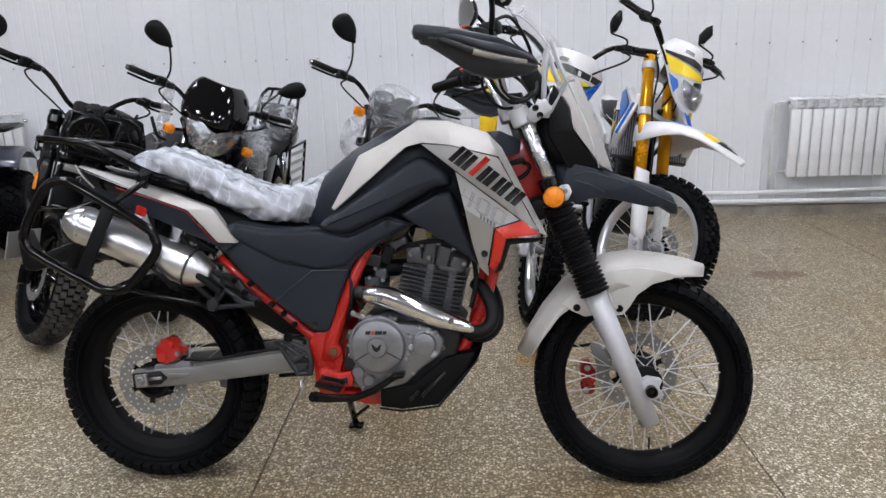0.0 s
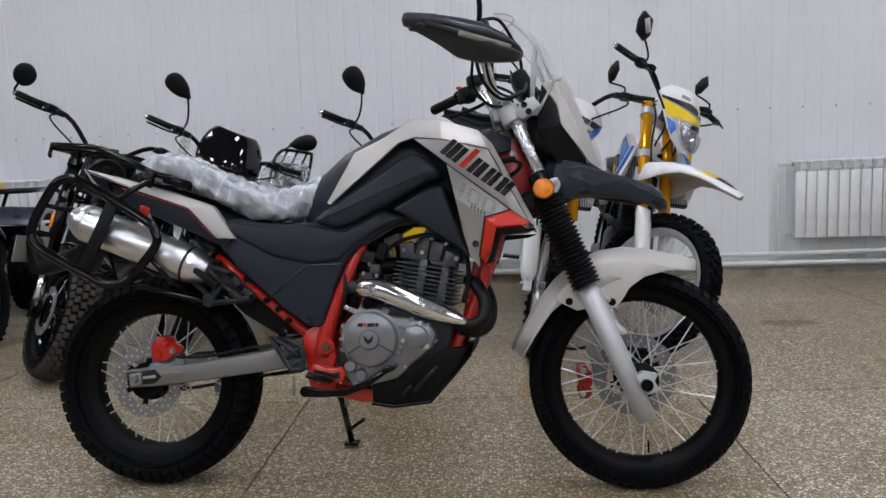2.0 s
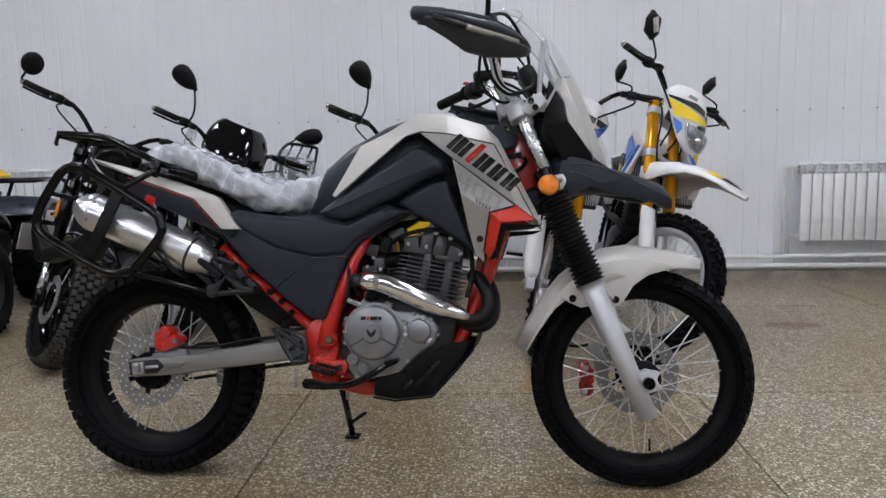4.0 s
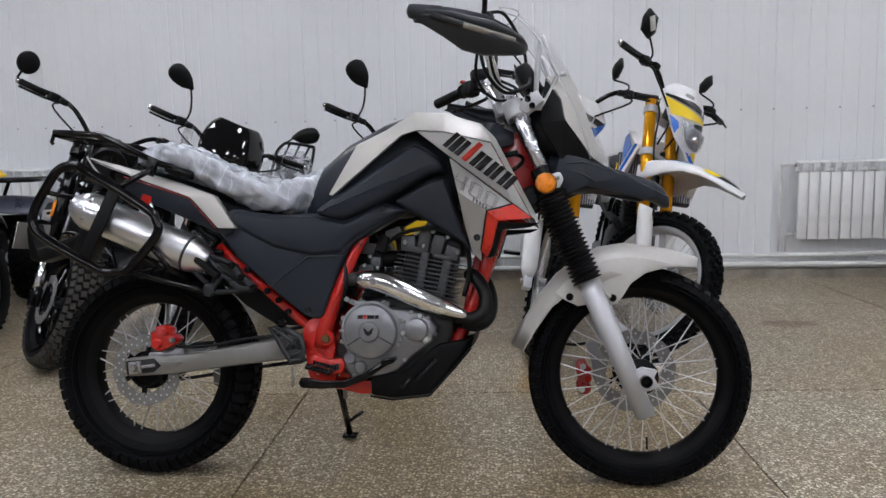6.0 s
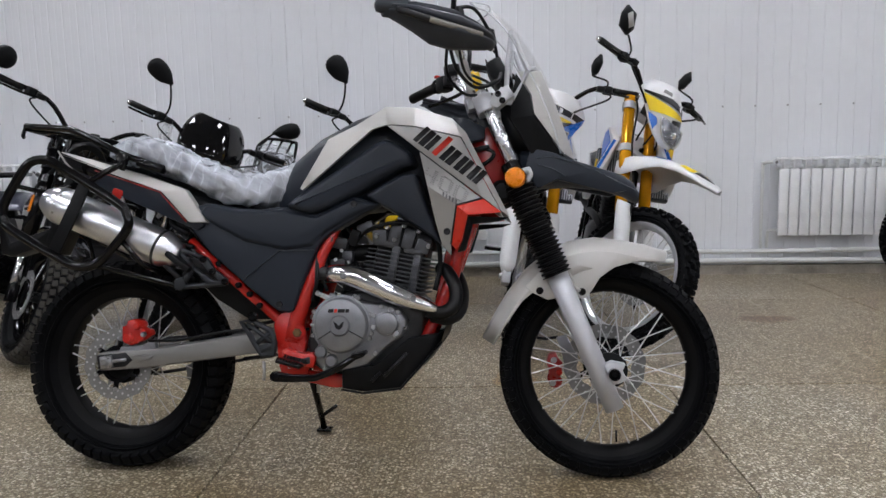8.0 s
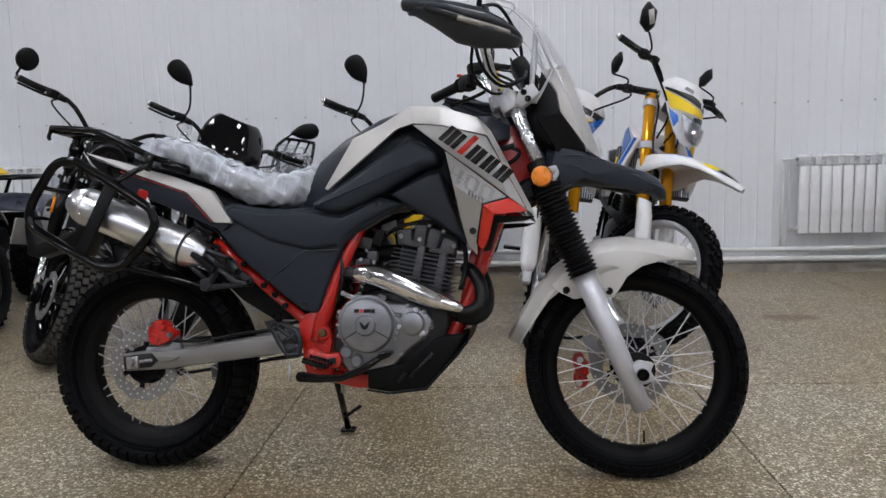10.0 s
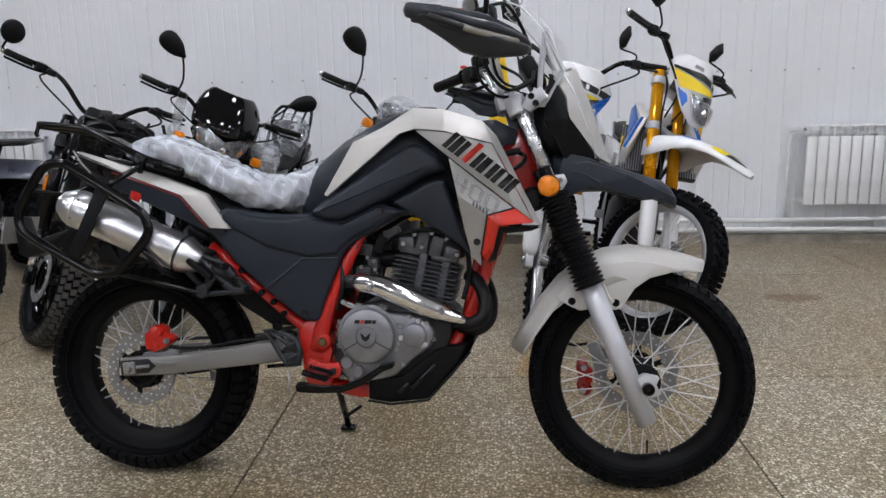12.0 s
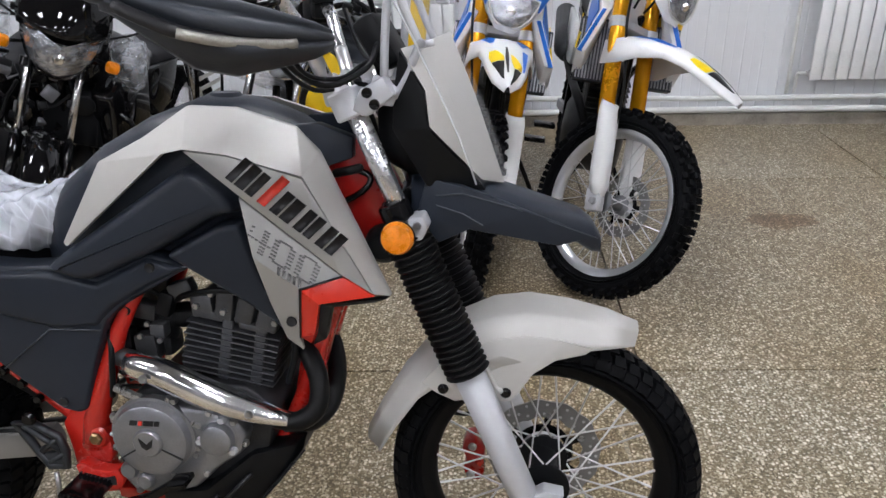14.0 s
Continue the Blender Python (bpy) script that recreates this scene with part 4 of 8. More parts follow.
    for s in (-1, 1):
        rad, pts = [], []
        for i in range(41):
            u = i / 40
            pts.append((0.90 + 0.092 * u, -0.42 + 0.107 * u, 1.268 + 0.009 * u) if s < 0 else (0.832 + 0.105 * u, 0.425 - 0.115 * u, 1.234 + 0.013 * u))
            rad.append(0.0165 + 0.0014 * math.cos(i * math.pi * 1.0))
        grip = P("grip", tube(pts, rad, 14), RUBBER_MATT, parent=bar)
        P("grip_flange", lathe([(0.016, -0.003), (0.025, -0.002), (0.025, 0.002), (0.016, 0.003)], 18, toward(pts[-1], pts[0])), RUBBER_MATT, parent=bar)
        off = Vector((0, 0, 0)) if s < 0 else Vector((-0.047, 0, -0.028))
        P("switch_block", rbox(Vector((1.012, s * 0.283, 1.276)) + off, (0.05, 0.05, 0.052), 0.01, (0, 0, s * 40)), BLACK_PLASTIC, parent=bar)
        P("switch_button", rbox(Vector((0.985, s * 0.290, 1.304)) + off, (0.018, 0.016, 0.010), 0.003, (0, 0, s * 40)), RED_DECAL, parent=bar)
        P("bar_perch", rbox(Vector((1.035, s * 0.250, 1.280)) + off, (0.045, 0.036, 0.040), 0.008, (0, 0, s * 30)), BLACK_PLASTIC, parent=bar)
        P("lever", tube([Vector(q) + off for q in ((1.055, s * 0.255, 1.262), (1.072, s * 0.30, 1.252), (1.015, s * 0.36, 1.240), (0.940, s * 0.425, 1.232))], 0.0065, 8, k=4), BLACK_TUBE, parent=bar)
        P("reservoir", rbox(Vector((1.045, s * 0.225, 1.310)) + off, (0.055, 0.04, 0.034), 0.008, (0, -8, s * 20)), BLACK_PLASTIC, parent=bar)
        # the guard wraps round the front of the grip
        secs = []
        edge = ((-0.50, 0.30), (-0.30, 0.50), (0.12, 0.46), (0.30, 0.36), (0.22, 0.29), (0.24, 0.23), (0.46, 0.19), (0.52, 0.10), (0.50, -0.02), (0.36, -0.06), (0.34, -0.12), (0.48, -0.17), (0.46, -0.30), (0.28, -0.40), (0.12, -0.58), (-0.12, -0.62), (-0.42, -0.36))
        for x, y, z, h, th in ((0.888, 0.434, 1.262, 0.032, 0.034), (0.905, 0.440, 1.260, 0.036, 0.044), (0.930, 0.444, 1.252, 0.048, 0.058), (0.965, 0.444, 1.241, 0.066, 0.072), (1.010, 0.438, 1.223, 0.088, 0.084), (1.060, 0.422, 1.213, 0.090, 0.090), (1.105, 0.385, 1.208, 0.068, 0.078), (1.142, 0.345, 1.204, 0.046, 0.055), (1.158, 0.315, 1.202, 0.026, 0.03)):
            if s > 0:
                # seen from inside: a thin shell outside the grip
                wall_out = [(c, q) for c, q in edge if c > 0.2 or q < -0.5]
                edge_in = wall_out + [(c - 0.16, q * 0.92) for c, q in wall_out[::-1]]
                x, z, y = x - 0.03, z - 0.03, y + 0.012
            ring = [(x + th * c * 0.55, s * (y + th * c * 0.84), z + h * q) for c, q in (edge if s < 0 else edge_in)]
            secs.append(ring if s < 0 else ring[::-1])
        secs = [secs[0]] + [q for a, b in zip(secs, secs[1:]) for q in ([[Vector(m).lerp(Vector(n), 0.5) for m, n in zip(a, b)], b])]
        guard = part("hand_guard", loft(secs), GUARD_GREY, ob, "black plastic hand guard with a clear lamp strip", 0.3)
        if s < 0:
            P("guard_tube", tube([(0.872, -0.434, 1.271), (0.880, -0.435, 1.270), (0.955, -0.444, 1.258)], [0.016, 0.0185, 0.0185], 16), GUARD_GREY, parent=guard)
            P("guard_cap", lathe([(0.0, 0.005), (0.008, 0.005), (0.010, 0.0)], 12, toward((0.872, -0.434, 1.271), (0.80, -0.425, 1.278))), BOLT, parent=guard)
        strip = [(1.012, 0.486, 1.214), (1.045, 0.474, 1.206), (1.075, 0.456, 1.202), (1.105, 0.432, 1.199), (1.132, 0.402, 1.198)]
        P("lamp_strip", tube([(x, s * (y - 0.002), z) for x, y, z in strip], 0.0075, 8, k=4), LAMP_STRIP, parent=guard)
        # black strip behind the lamp strip paints the shade within the groove
        P("guard_groove_shade", tube([(0.93, s * 0.470, 1.246), (0.965, s * 0.478, 1.232), (1.0, s * 0.481, 1.2185)] + [(x - 0.003, s * (y - 0.006), z + 0.002) for x, y, z in strip], 0.0088, 8, k=3), BLACK_DECAL, parent=guard)
        # mirrors: round heads on bent stalks
        hz = 1.512 if s < 0 else 1.466
        head = Vector((0.955, s * 0.335, hz))
        P("mirror_stalk", tube([(1.047, s * 0.275, 1.285), (1.050, s * 0.29, 1.37), (1.014, s * 0.32, hz - 0.045), (0.985, s * 0.335, hz - 0.008)], 0.0075, 8, k=4), BLACK_TUBE)
        look_at = head + (Vector((0.72, -0.68, -0.12)) if s < 0 else Vector((0.78, 0.62, -0.05)))
        k = 0.95 if s < 0 else 0.86
        mir = P("mirror", lathe([(r * k, h) for r, h in ((0.0, 0.022), (0.022, 0.021), (0.042, 0.015), (0.056, 0.004), (0.060, -0.004), (0.058, -0.008), (0.0, -0.008))], 28, toward(head, look_at)), BLACK_PLASTIC, label="round black rear-view mirror")
        P("mirror_face", lathe([(0.0, -0.0105), (0.054 * k, -0.0105), (0.055 * k, -0.0085)], 28, toward(head, look_at)), MIRROR, parent=mir)
    # cables
    for pts, r in (([(1.03, -0.23, 1.25), (1.02, -0.16, 1.17), (1.07, -0.12, 1.115), (1.15, -0.08, 1.12), (1.19, -0.05, 1.05)], 0.0045),
                   ([(1.055, -0.24, 1.25), (1.075, -0.21, 1.155), (1.12, -0.14, 1.135), (1.165, -0.08, 1.16), (1.17, -0.03, 1.08)], 0.004),
                   ([(1.03, -0.24, 1.25), (1.05, -0.21, 1.17), (1.10, -0.16, 1.125), (1.16, -0.12, 1.15), (1.17, -0.06, 1.19)], 0.0052),
                   ([(1.05, -0.23, 1.33), (1.10, -0.15, 1.35), (1.15, -0.06, 1.28), (1.16, 0.0, 1.2)], 0.005),
                   ([(1.04, 0.24, 1.25), (1.09, 0.16, 1.17), (1.15, 0.05, 1.14), (1.2, 0.02, 1.06)], 0.006),
                   ([(1.06, 0.25, 1.27), (1.13, 0.2, 1.22), (1.18, 0.1, 1.12), (1.2, 0.05, 1.0)], 0.005),
                   ([(1.20, -0.02, 1.0), (1.255, -0.04, 0.84), (1.29, -0.04, 0.70), (1.30, 0.06, 0.60)], 0.006),
                   ([(1.30, 0.075, 0.62), (1.29, 0.085, 0.52), (1.262, 0.09, 0.47), (1.258, 0.085, 0.41), (1.29, 0.085, 0.395), (1.335, 0.085, 0.40)], 0.0045)):
        P("cable", tube(pts, r, 8, k=6), BLACK_PLASTIC)
    for s in (-1, 1):
        ind = P("indicator", lathe([(0.0, 0.028), (0.015, 0.027), (0.025, 0.024), (0.029, 0.017), (0.0295, 0.010), (0.028, 0.006)], 28, axis_y(1.211, -0.146, 0.867) if s < 0 else Matrix.Translation((1.211, 0.146, 0.867)) @ Matrix.Rotation(radians(-90), 4, "X")), AMBER, label="round amber indicator lens")
        P("indicator_housing", lathe([(0.0, -0.012), (0.018, -0.012), (0.029, 0.0), (0.031, 0.008), (0.0, 0.008)], 24, axis_y(1.211, -0.146, 0.867) if s < 0 else Matrix.Translation((1.211, 0.146, 0.867)) @ Matrix.Rotation(radians(-90), 4, "X")), BLACK_PLASTIC, parent=ind)
        P("indicator_clamp", slab([(1.226, 0.896), (1.252, 0.902), (1.262, 0.880), (1.250, 0.856), (1.226, 0.856)], s * 0.138, s * 0.075, 0.005), SILVER_FORK, parent=ind)
        P("bolt", lathe([(0.0, 0.006), (0.007, 0.005), (0.008, 0.0)], 10, axis_y(1.243, -0.139, 0.884)), BOLT, parent=ind)

    # tank and its plastic skins
    P("tank", body([(0.50, 0.76, 0.865, 0.075), (0.55, 0.76, 0.945, 0.105), (0.63, 0.77, 1.010, 0.125), (0.735, 0.78, 1.066, 0.130), (0.83, 0.79, 1.100, 0.120), (0.91, 0.80, 1.094, 0.105), (1.00, 0.82, 1.062, 0.085), (1.06, 0.84, 1.02, 0.07)], 24, 3.0), DARK_PLASTIC, label="dark grey textured tank cover")
    P("filler_cap", lathe([(0.0, 0.012), (0.028, 0.012), (0.032, 0.006), (0.034, 0.0)], 20, pose(0.86, 0, 1.090)), DARK_PLASTIC)
    both("tank_panel", facets({"a": (0.590, -0.160, 0.846), "b": (0.668, -0.138, 0.992), "c": (0.752, -0.128, 1.034), "d": (0.834, -0.112, 1.088), "e": (0.920, -0.108, 1.084), "f": (1.028, -0.104, 1.050), "g": (1.068, -0.114, 1.008), "h": (1.195, -0.152, 0.757), "k": (0.850, -0.182, 1.022), "l": (0.806, -0.170, 1.012), "m": (1.062, -0.197, 0.980), "n": (0.93, -0.188, 1.014), "q": (0.60, -0.166, 0.840), "r": (1.172, -0.186, 0.772)},
                  ["abl", "bcl", "cdkl", "denk", "efmn", "fgm", "ghrm", "alq"], 0.016, 0.002), SILVER, ob, "silver plastic tank panel")
    both("tank_wing", facets({"k": (0.850, -0.1805, 1.019), "n": (0.93, -0.1865, 1.012), "m": (1.06, -0.1955, 0.977), "r": (1.170, -0.1845, 0.772), "i": (1.118, -0.1975, 0.811), "j": (0.940, -0.1865, 0.948)}, ["knj", "nmj", "mij", "mri"], 0.012, 0.0015), SILVER_DIM, ob)
    both("shroud", facets({"a": (0.943, -0.1845, 0.942), "b": (1.119, -0.1925, 0.806), "c": (1.049, -0.2105, 0.787), "f": (0.968, -0.2090, 0.843), "g": (0.986, -0.190, 0.752), "h": (1.005, -0.172, 0.678), "e": (1.030, -0.160, 0.650), "d": (1.030, -0.172, 0.682)}, ["abcf", "fcdg", "gdeh"], 0.012, 0.0015), SILVER_DIM, ob, "silver tank shroud, shade put into its darker colour")
    both("red_trim", facets({"a": (1.051, -0.212, 0.786), "b": (1.122, -0.195, 0.806), "g": (1.173, -0.186, 0.768), "c": (1.080, -0.211, 0.760), "d": (1.062, -0.184, 0.694), "e": (1.045, -0.161, 0.664), "f": (1.031, -0.171, 0.680)}, ["abgc", "acdf", "fde"], 0.010, 0.0015), RED_DECAL, ob, "red shroud trim")
    both("shroud_edge", facets({"a": (1.192, -0.160, 0.756), "b": (1.080, -0.203, 0.757), "c": (1.064, -0.178, 0.692), "d": (1.046, -0.156, 0.658), "e": (1.068, -0.140, 0.665), "f": (1.090, -0.165, 0.738), "g": (1.165, -0.155, 0.745)}, ["abfg", "bcef", "cde"], 0.02, 0.002), BLACK_PLASTIC, ob)
    both("trim_line", tube([(1.120, -0.1955, 0.8075), (1.049, -0.2135, 0.788), (1.030, -0.1725, 0.681)], 0.0022, 6), BLACK_DECAL, ob)
    both("radiator_guard", facets({"a": (0.995, -0.100, 1.050), "b": (1.062, -0.092, 1.055), "c": (1.122, -0.075, 1.028), "d": (1.120, -0.080, 0.992), "e": (1.062, -0.105, 0.975), "f": (1.030, -0.110, 1.000)}, ["abf", "bef", "bcde"], 0.03, 0.003), DARK_PLASTIC, ob)
    both("knee_panel", slab([(0.532, 0.788), (0.560, 0.818), (0.596, 0.840), (0.828, 0.990), (0.855, 0.990), (0.918, 0.948), (0.936, 0.900), (0.886, 0.894), (0.775, 0.830), (0.650, 0.772), (0.615, 0.765)], -0.100, -0.172, 0.018, 0.010, seg=4), DARK_PLASTIC, ob, "dark grey knee panel")
    both("knee_panel_lower", slab([(0.772, 0.824), (0.886, 0.886), (0.930, 0.890), (0.962, 0.80), (1.012, 0.668), (0.965, 0.705), (0.905, 0.745), (0.832, 0.788)], -0.100, -0.160, 0.010, 0.006, seg=4), DARK_PLASTIC, ob)
    both("side_cover", slab([(0.236, 0.752), (0.262, 0.800), (0.300, 0.812), (0.350, 0.803), (0.400, 0.795), (0.470, 0.792), (0.540, 0.797), (0.632, 0.776), (0.738, 0.826), (0.826, 0.800), (0.740, 0.752), (0.672, 0.712), (0.640, 0.682), (0.606, 0.60), (0.570, 0.492), (0.552, 0.482), (0.516, 0.490), (0.44, 0.548), (0.314, 0.656)], -0.085, -0.144, 0.007, 0.003, seg=3), DARK_PLASTIC, ob, "dark grey side cover")
    both("side_cover_step", slab([(0.268, 0.775), (0.298, 0.806), (0.352, 0.797), (0.400, 0.789), (0.470, 0.786), (0.540, 0.790), (0.634, 0.770), (0.738, 0.821), (0.820, 0.799), (0.738, 0.757), (0.668, 0.716), (0.636, 0.688), (0.628, 0.675), (0.540, 0.664), (0.419, 0.690), (0.321, 0.742)], -0.138, -0.154, 0.006, 0.012, seg=4), DARK_PLASTIC, ob)
    both("side_highlight", tube([(0.412, -0.1475, 0.579), (0.523, -0.1475, 0.667), (0.627, -0.1475, 0.669)], 0.0016, 6), EDGE_HIGHLIGHT, ob)
    for x, y, z in ((0.748, -0.153, 0.800), (0.524, -0.144, 0.510), (1.020, -0.1835, 0.716), (0.668, -0.12, 0.70)):
        P("screw", lathe([(0.0, 0.002), (0.005, 0.002), (0.009, 0.004), (0.010, 0.0)], 12, axis_y(x, y, z)), BLACK_DECAL)

    # coloured blocks of the tank lettering, and the dotted model number below it
    wing = (Vector((0.940, -0.1865, 0.948)), Vector((1.06, -0.1955, 0.977)), Vector((1.118, -0.1975, 0.811)))
    low = (Vector((0.943, -0.1845, 0.942)), Vector((1.119, -0.1925, 0.806)), Vector((1.049, -0.2105, 0.787)))

    def lay(plane, quad, lift, bm=None):
        a, b, c = plane
        n = (b - a).cross(c - a)
        bm = bm or bmesh.new()
        top = [Vector((x, a.y - (n.x * (x - a.x) + n.z * (z - a.z)) / n.y - lift, z)) for x, z in quad]
        v = [bm.verts.new(q) for q in top] + [bm.verts.new(q + Vector((0, lift, 0))) for q in top]
        k = len(quad)
        bm.faces.new(v[:k])
        for i in range(k):
            bm.faces.new((v[i], v[(i + 1) % k], v[k + (i + 1) % k], v[k + i]))
        return bm

    def slanted(u0, u1, rise, mt):
        """One bar between two shares of the sloping base line."""
        at = lambda u: Vector((0.924 + 0.180 * u, 0.976 - 0.131 * u))
        up = lambda u: Vector((0.036 - 0.008 * u, 0.031 - 0.004 * u)) * rise
        P("decal", lay(wing, [tuple(q) for q in (at(u0), at(u1), at(u1) + up(u1), at(u0) + up(u0))], 0.002), mt)

    for u0, u1 in ((0.0, 0.065), (0.08, 0.165), (0.18, 0.25), (0.41, 0.485), (0.50, 0.59), (0.63, 0.705), (0.72, 0.79), (0.835, 0.91), (0.925, 1.0)):
        slanted(u0, u1, 1.15, BLACK_DECAL)
    slanted(0.295, 0.37, 1.5, RED_DECAL)
    bm = bmesh.new()

    def dots(k, pa, pb, n):
        """A run of small bars between two places in digit k, each place as shares of its width and height."""
        for i in range(n):
            f = i / max(1, n - 1)
            u, v = k * 0.335 + 0.25 * (pa[0] + (pb[0] - pa[0]) * f), pa[1] + (pb[1] - pa[1]) * f
            x, z = 0.968 + 0.124 * u - 0.012 * v, 0.899 - 0.078 * u - 0.034 * v
            lay(low, [(x - 0.0024, z + 0.0014), (x + 0.0020, z - 0.0003), (x + 0.0018, z - 0.0023), (x - 0.0026, z - 0.0006)], 0.002, bm)

    for w in (0.0, 0.16):
        dots(0, (0.9 - w, 0.0), (0.9 - w, 1.0), 8)
        for k in (1, 2):
            dots(k, (w, 0.1), (w, 0.9), 6)
            dots(k, (1 - w, 0.1), (1 - w, 0.9), 6)
    dots(0, (0.0, 0.55), (1.1, 0.55), 6)
    dots(0, (0.1, 0.10), (0.05, 0.55), 3)
    for k in (1, 2):
        for v in (0.0, 1.0):
            dots(k, (0.2, v), (0.8, v), 5)
    P("model_number", bm, GREY_DECAL, label="dotted dark bars of the model number")["kind"] = "stuff"
    for i in range(5):
        x, z = 1.011 + 0.0088 * i, 0.826 - 0.0054 * i
        P("script_bar", lay(low, [(x, z), (x + 0.0050, z - 0.003), (x + 0.0035, z - 0.0155), (x - 0.0010, z - 0.0125)], 0.002), GREY_DECAL)

    # seat under clear film
    prof = [(-0.055, 0.955, 0.985, 0.060), (0.0, 0.945, 1.012, 0.105), (0.06, 0.930, 1.024, 0.122), (0.13, 0.905, 1.008, 0.128), (0.20, 0.875, 0.978, 0.130), (0.28, 0.835, 0.930, 0.132), (0.36, 0.808, 0.908, 0.128), (0.44, 0.792, 0.906, 0.112), (0.51, 0.80, 0.925, 0.092), (0.570, 0.85, 0.962, 0.075), (0.59, 0.90, 0.966, 0.05)]
    P("seat", body([(x, a + 0.014, b - 0.018, w - 0.018) for x, a, b, w in prof], 24, 2.8), SKIN)
    fine = []
    for i in range(len(prof) - 1):
        for k in range(15):
            u = k / 15
            fine.append([a + (b - a) * u for a, b in zip(prof[i], prof[i + 1])])
    fine.append(list(prof[-1]))
    bm = crumple(body([(x, a, b + 0.004, w + 0.003) for x, a, b, w in fine], 150, 2.8), 0.0095, 8.5, 11)
    P("seat_film", bm, FILM, label="crumpled clear plastic film over the seat")

    # tail, tail lamp and luggage rack
    both("tail_panel", facets({"a": (-0.198, -0.085, 0.982), "b": (-0.06, -0.105, 0.944), "c": (0.10, -0.118, 0.898), "d": (0.235, -0.146, 0.850), "e": (0.312, -0.164, 0.750), "f": (0.255, -0.164, 0.752), "g": (0.160, -0.146, 0.846), "h": (-0.02, -0.128, 0.908), "i": (-0.194, -0.10, 0.972)}, ["abhi", "bcgh", "cdg", "defg"], 0.03, 0.003), SILVER, ob, "silver plastic tail panel")
    both("tail_under", facets({"a": (-0.19, -0.095, 0.960), "b": (-0.02, -0.122, 0.902), "c": (0.160, -0.140, 0.843), "d": (0.300, -0.156, 0.742), "e": (0.275, -0.150, 0.728), "f": (0.10, -0.125, 0.800), "g": (-0.05, -0.11, 0.862), "h": (-0.17, -0.09, 0.905)}, ["abgh", "bcfg", "cdef"], 0.03, 0.003), DARK_PLASTIC, ob)
    both("pinstripe", tube([(-0.06, -0.1275, 0.914), (0.05, -0.134, 0.879), (0.158, -0.147, 0.843), (0.20, -0.155, 0.800), (0.249, -0.165, 0.753)], 0.0019, 6), RED_DARK, ob)
    both("tail_lens", facets({"a": (-0.196, -0.098, 0.978), "b": (-0.02, -0.126, 0.912), "c": (-0.06, -0.118, 0.888), "d": (-0.150, -0.104, 0.925)}, ["abcd"], 0.012, 0.0015), GLOSS_BLACK, ob)
    both("lens_edge", tube([(-0.199, -0.1, 0.982), (-0.172, -0.104, 0.945), (-0.140, -0.108, 0.915)], 0.0025, 6), SILVER, ob)
    P("tail_core", body([(-0.21, 0.90, 0.965, 0.06), (-0.1, 0.87, 0.96, 0.085), (0.05, 0.82, 0.93, 0.09), (0.25, 0.73, 0.85, 0.085), (0.5, 0.6, 0.78, 0.08)], 16, 3.4), BLACK_PLASTIC)
    P("tail_lamp", body([(-0.235, 0.915, 0.950, 0.05), (-0.20, 0.905, 0.955, 0.06)], 12, 3.5), GLOSS_BLACK)
    P("mudguard_tail", slab([(-0.20, 0.905), (-0.17, 0.90), (-0.19, 0.80), (-0.255, 0.66), (-0.28, 0.66), (-0.235, 0.80)], -0.06, 0.06, 0.006), BLACK_PLASTIC)
    P("plate_holder", slab([(-0.20, 0.84), (-0.18, 0.78), (-0.25, 0.70), (-0.40, 0.655), (-0.435, 0.665), (-0.450, 0.78), (-0.436, 0.785), (-0.405, 0.70), (-0.27, 0.745)], -0.035, 0.035, 0.006), BLACK_PLASTIC)
    P("number_plate", rbox((-0.452, 0, 0.742), (0.005, 0.16, 0.085), 0.002, (0, 12, 0)), SILVER_DIM)
    P("rear_hugger", loft([[(0.0 + 0.345 * math.cos(radians(a)), y, 0.33 + 0.345 * math.sin(radians(a))) for y in (-0.075, -0.04, 0, 0.04, 0.075)] for a in range(46, 84, 6)], closed=False), BLACK_PLASTIC)
    for s in (-1, 1):
        rail = P("luggage_rack", tube([(-0.325, s * 0.075, 1.066), (-0.20, s * 0.10, 1.052), (-0.125, s * 0.12, 1.036), (0.035, s * 0.135, 0.960), (0.10, s * 0.135, 0.938)], 0.010, 10, k=4), BLACK_TUBE)
        P("rack_mount", rbox((0.12, s * 0.128, 0.925), (0.09, 0.03, 0.028), 0.008, (0, 17, 0)), BLACK_TUBE, parent=rail)
        P("rack_stay", tube([(0.045, s * 0.135, 0.955), (0.04, s * 0.15, 0.93), (0.01, s * 0.19, 0.90), (-0.02, s * 0.212, 0.872)], 0.009, 8, k=3), BLACK_TUBE, parent=rail)
        P("stay_block", rbox((0.038, s * 0.148, 0.938), (0.034, 0.018, 0.052), 0.004, (0, 22, 0)), BLACK_TUBE, parent=rail)
        P("bolt", lathe([(0.0, 0.008), (0.007, 0.007), (0.009, 0.0)], 10, axis_y(0.028, -0.156 if s < 0 else 0.166, 0.922)), BOLT, parent=rail)
        P("rack_tongue", tube([(-0.325, s * 0.075, 1.066), (-0.335, s * 0.075, 1.035), (-0.33, s * 0.075, 1.03)], 0.006, 8), BLACK_TUBE, parent=rail)
    plate = P("rack_plate", slab([(-0.33, 1.060), (-0.20, 1.046), (-0.12, 1.030), (-0.06, 1.000), (-0.06, 0.994), (-0.12, 1.022), (-0.20, 1.038), (-0.33, 1.052)], -0.07, 0.07, 0.002), BLACK_TUBE)
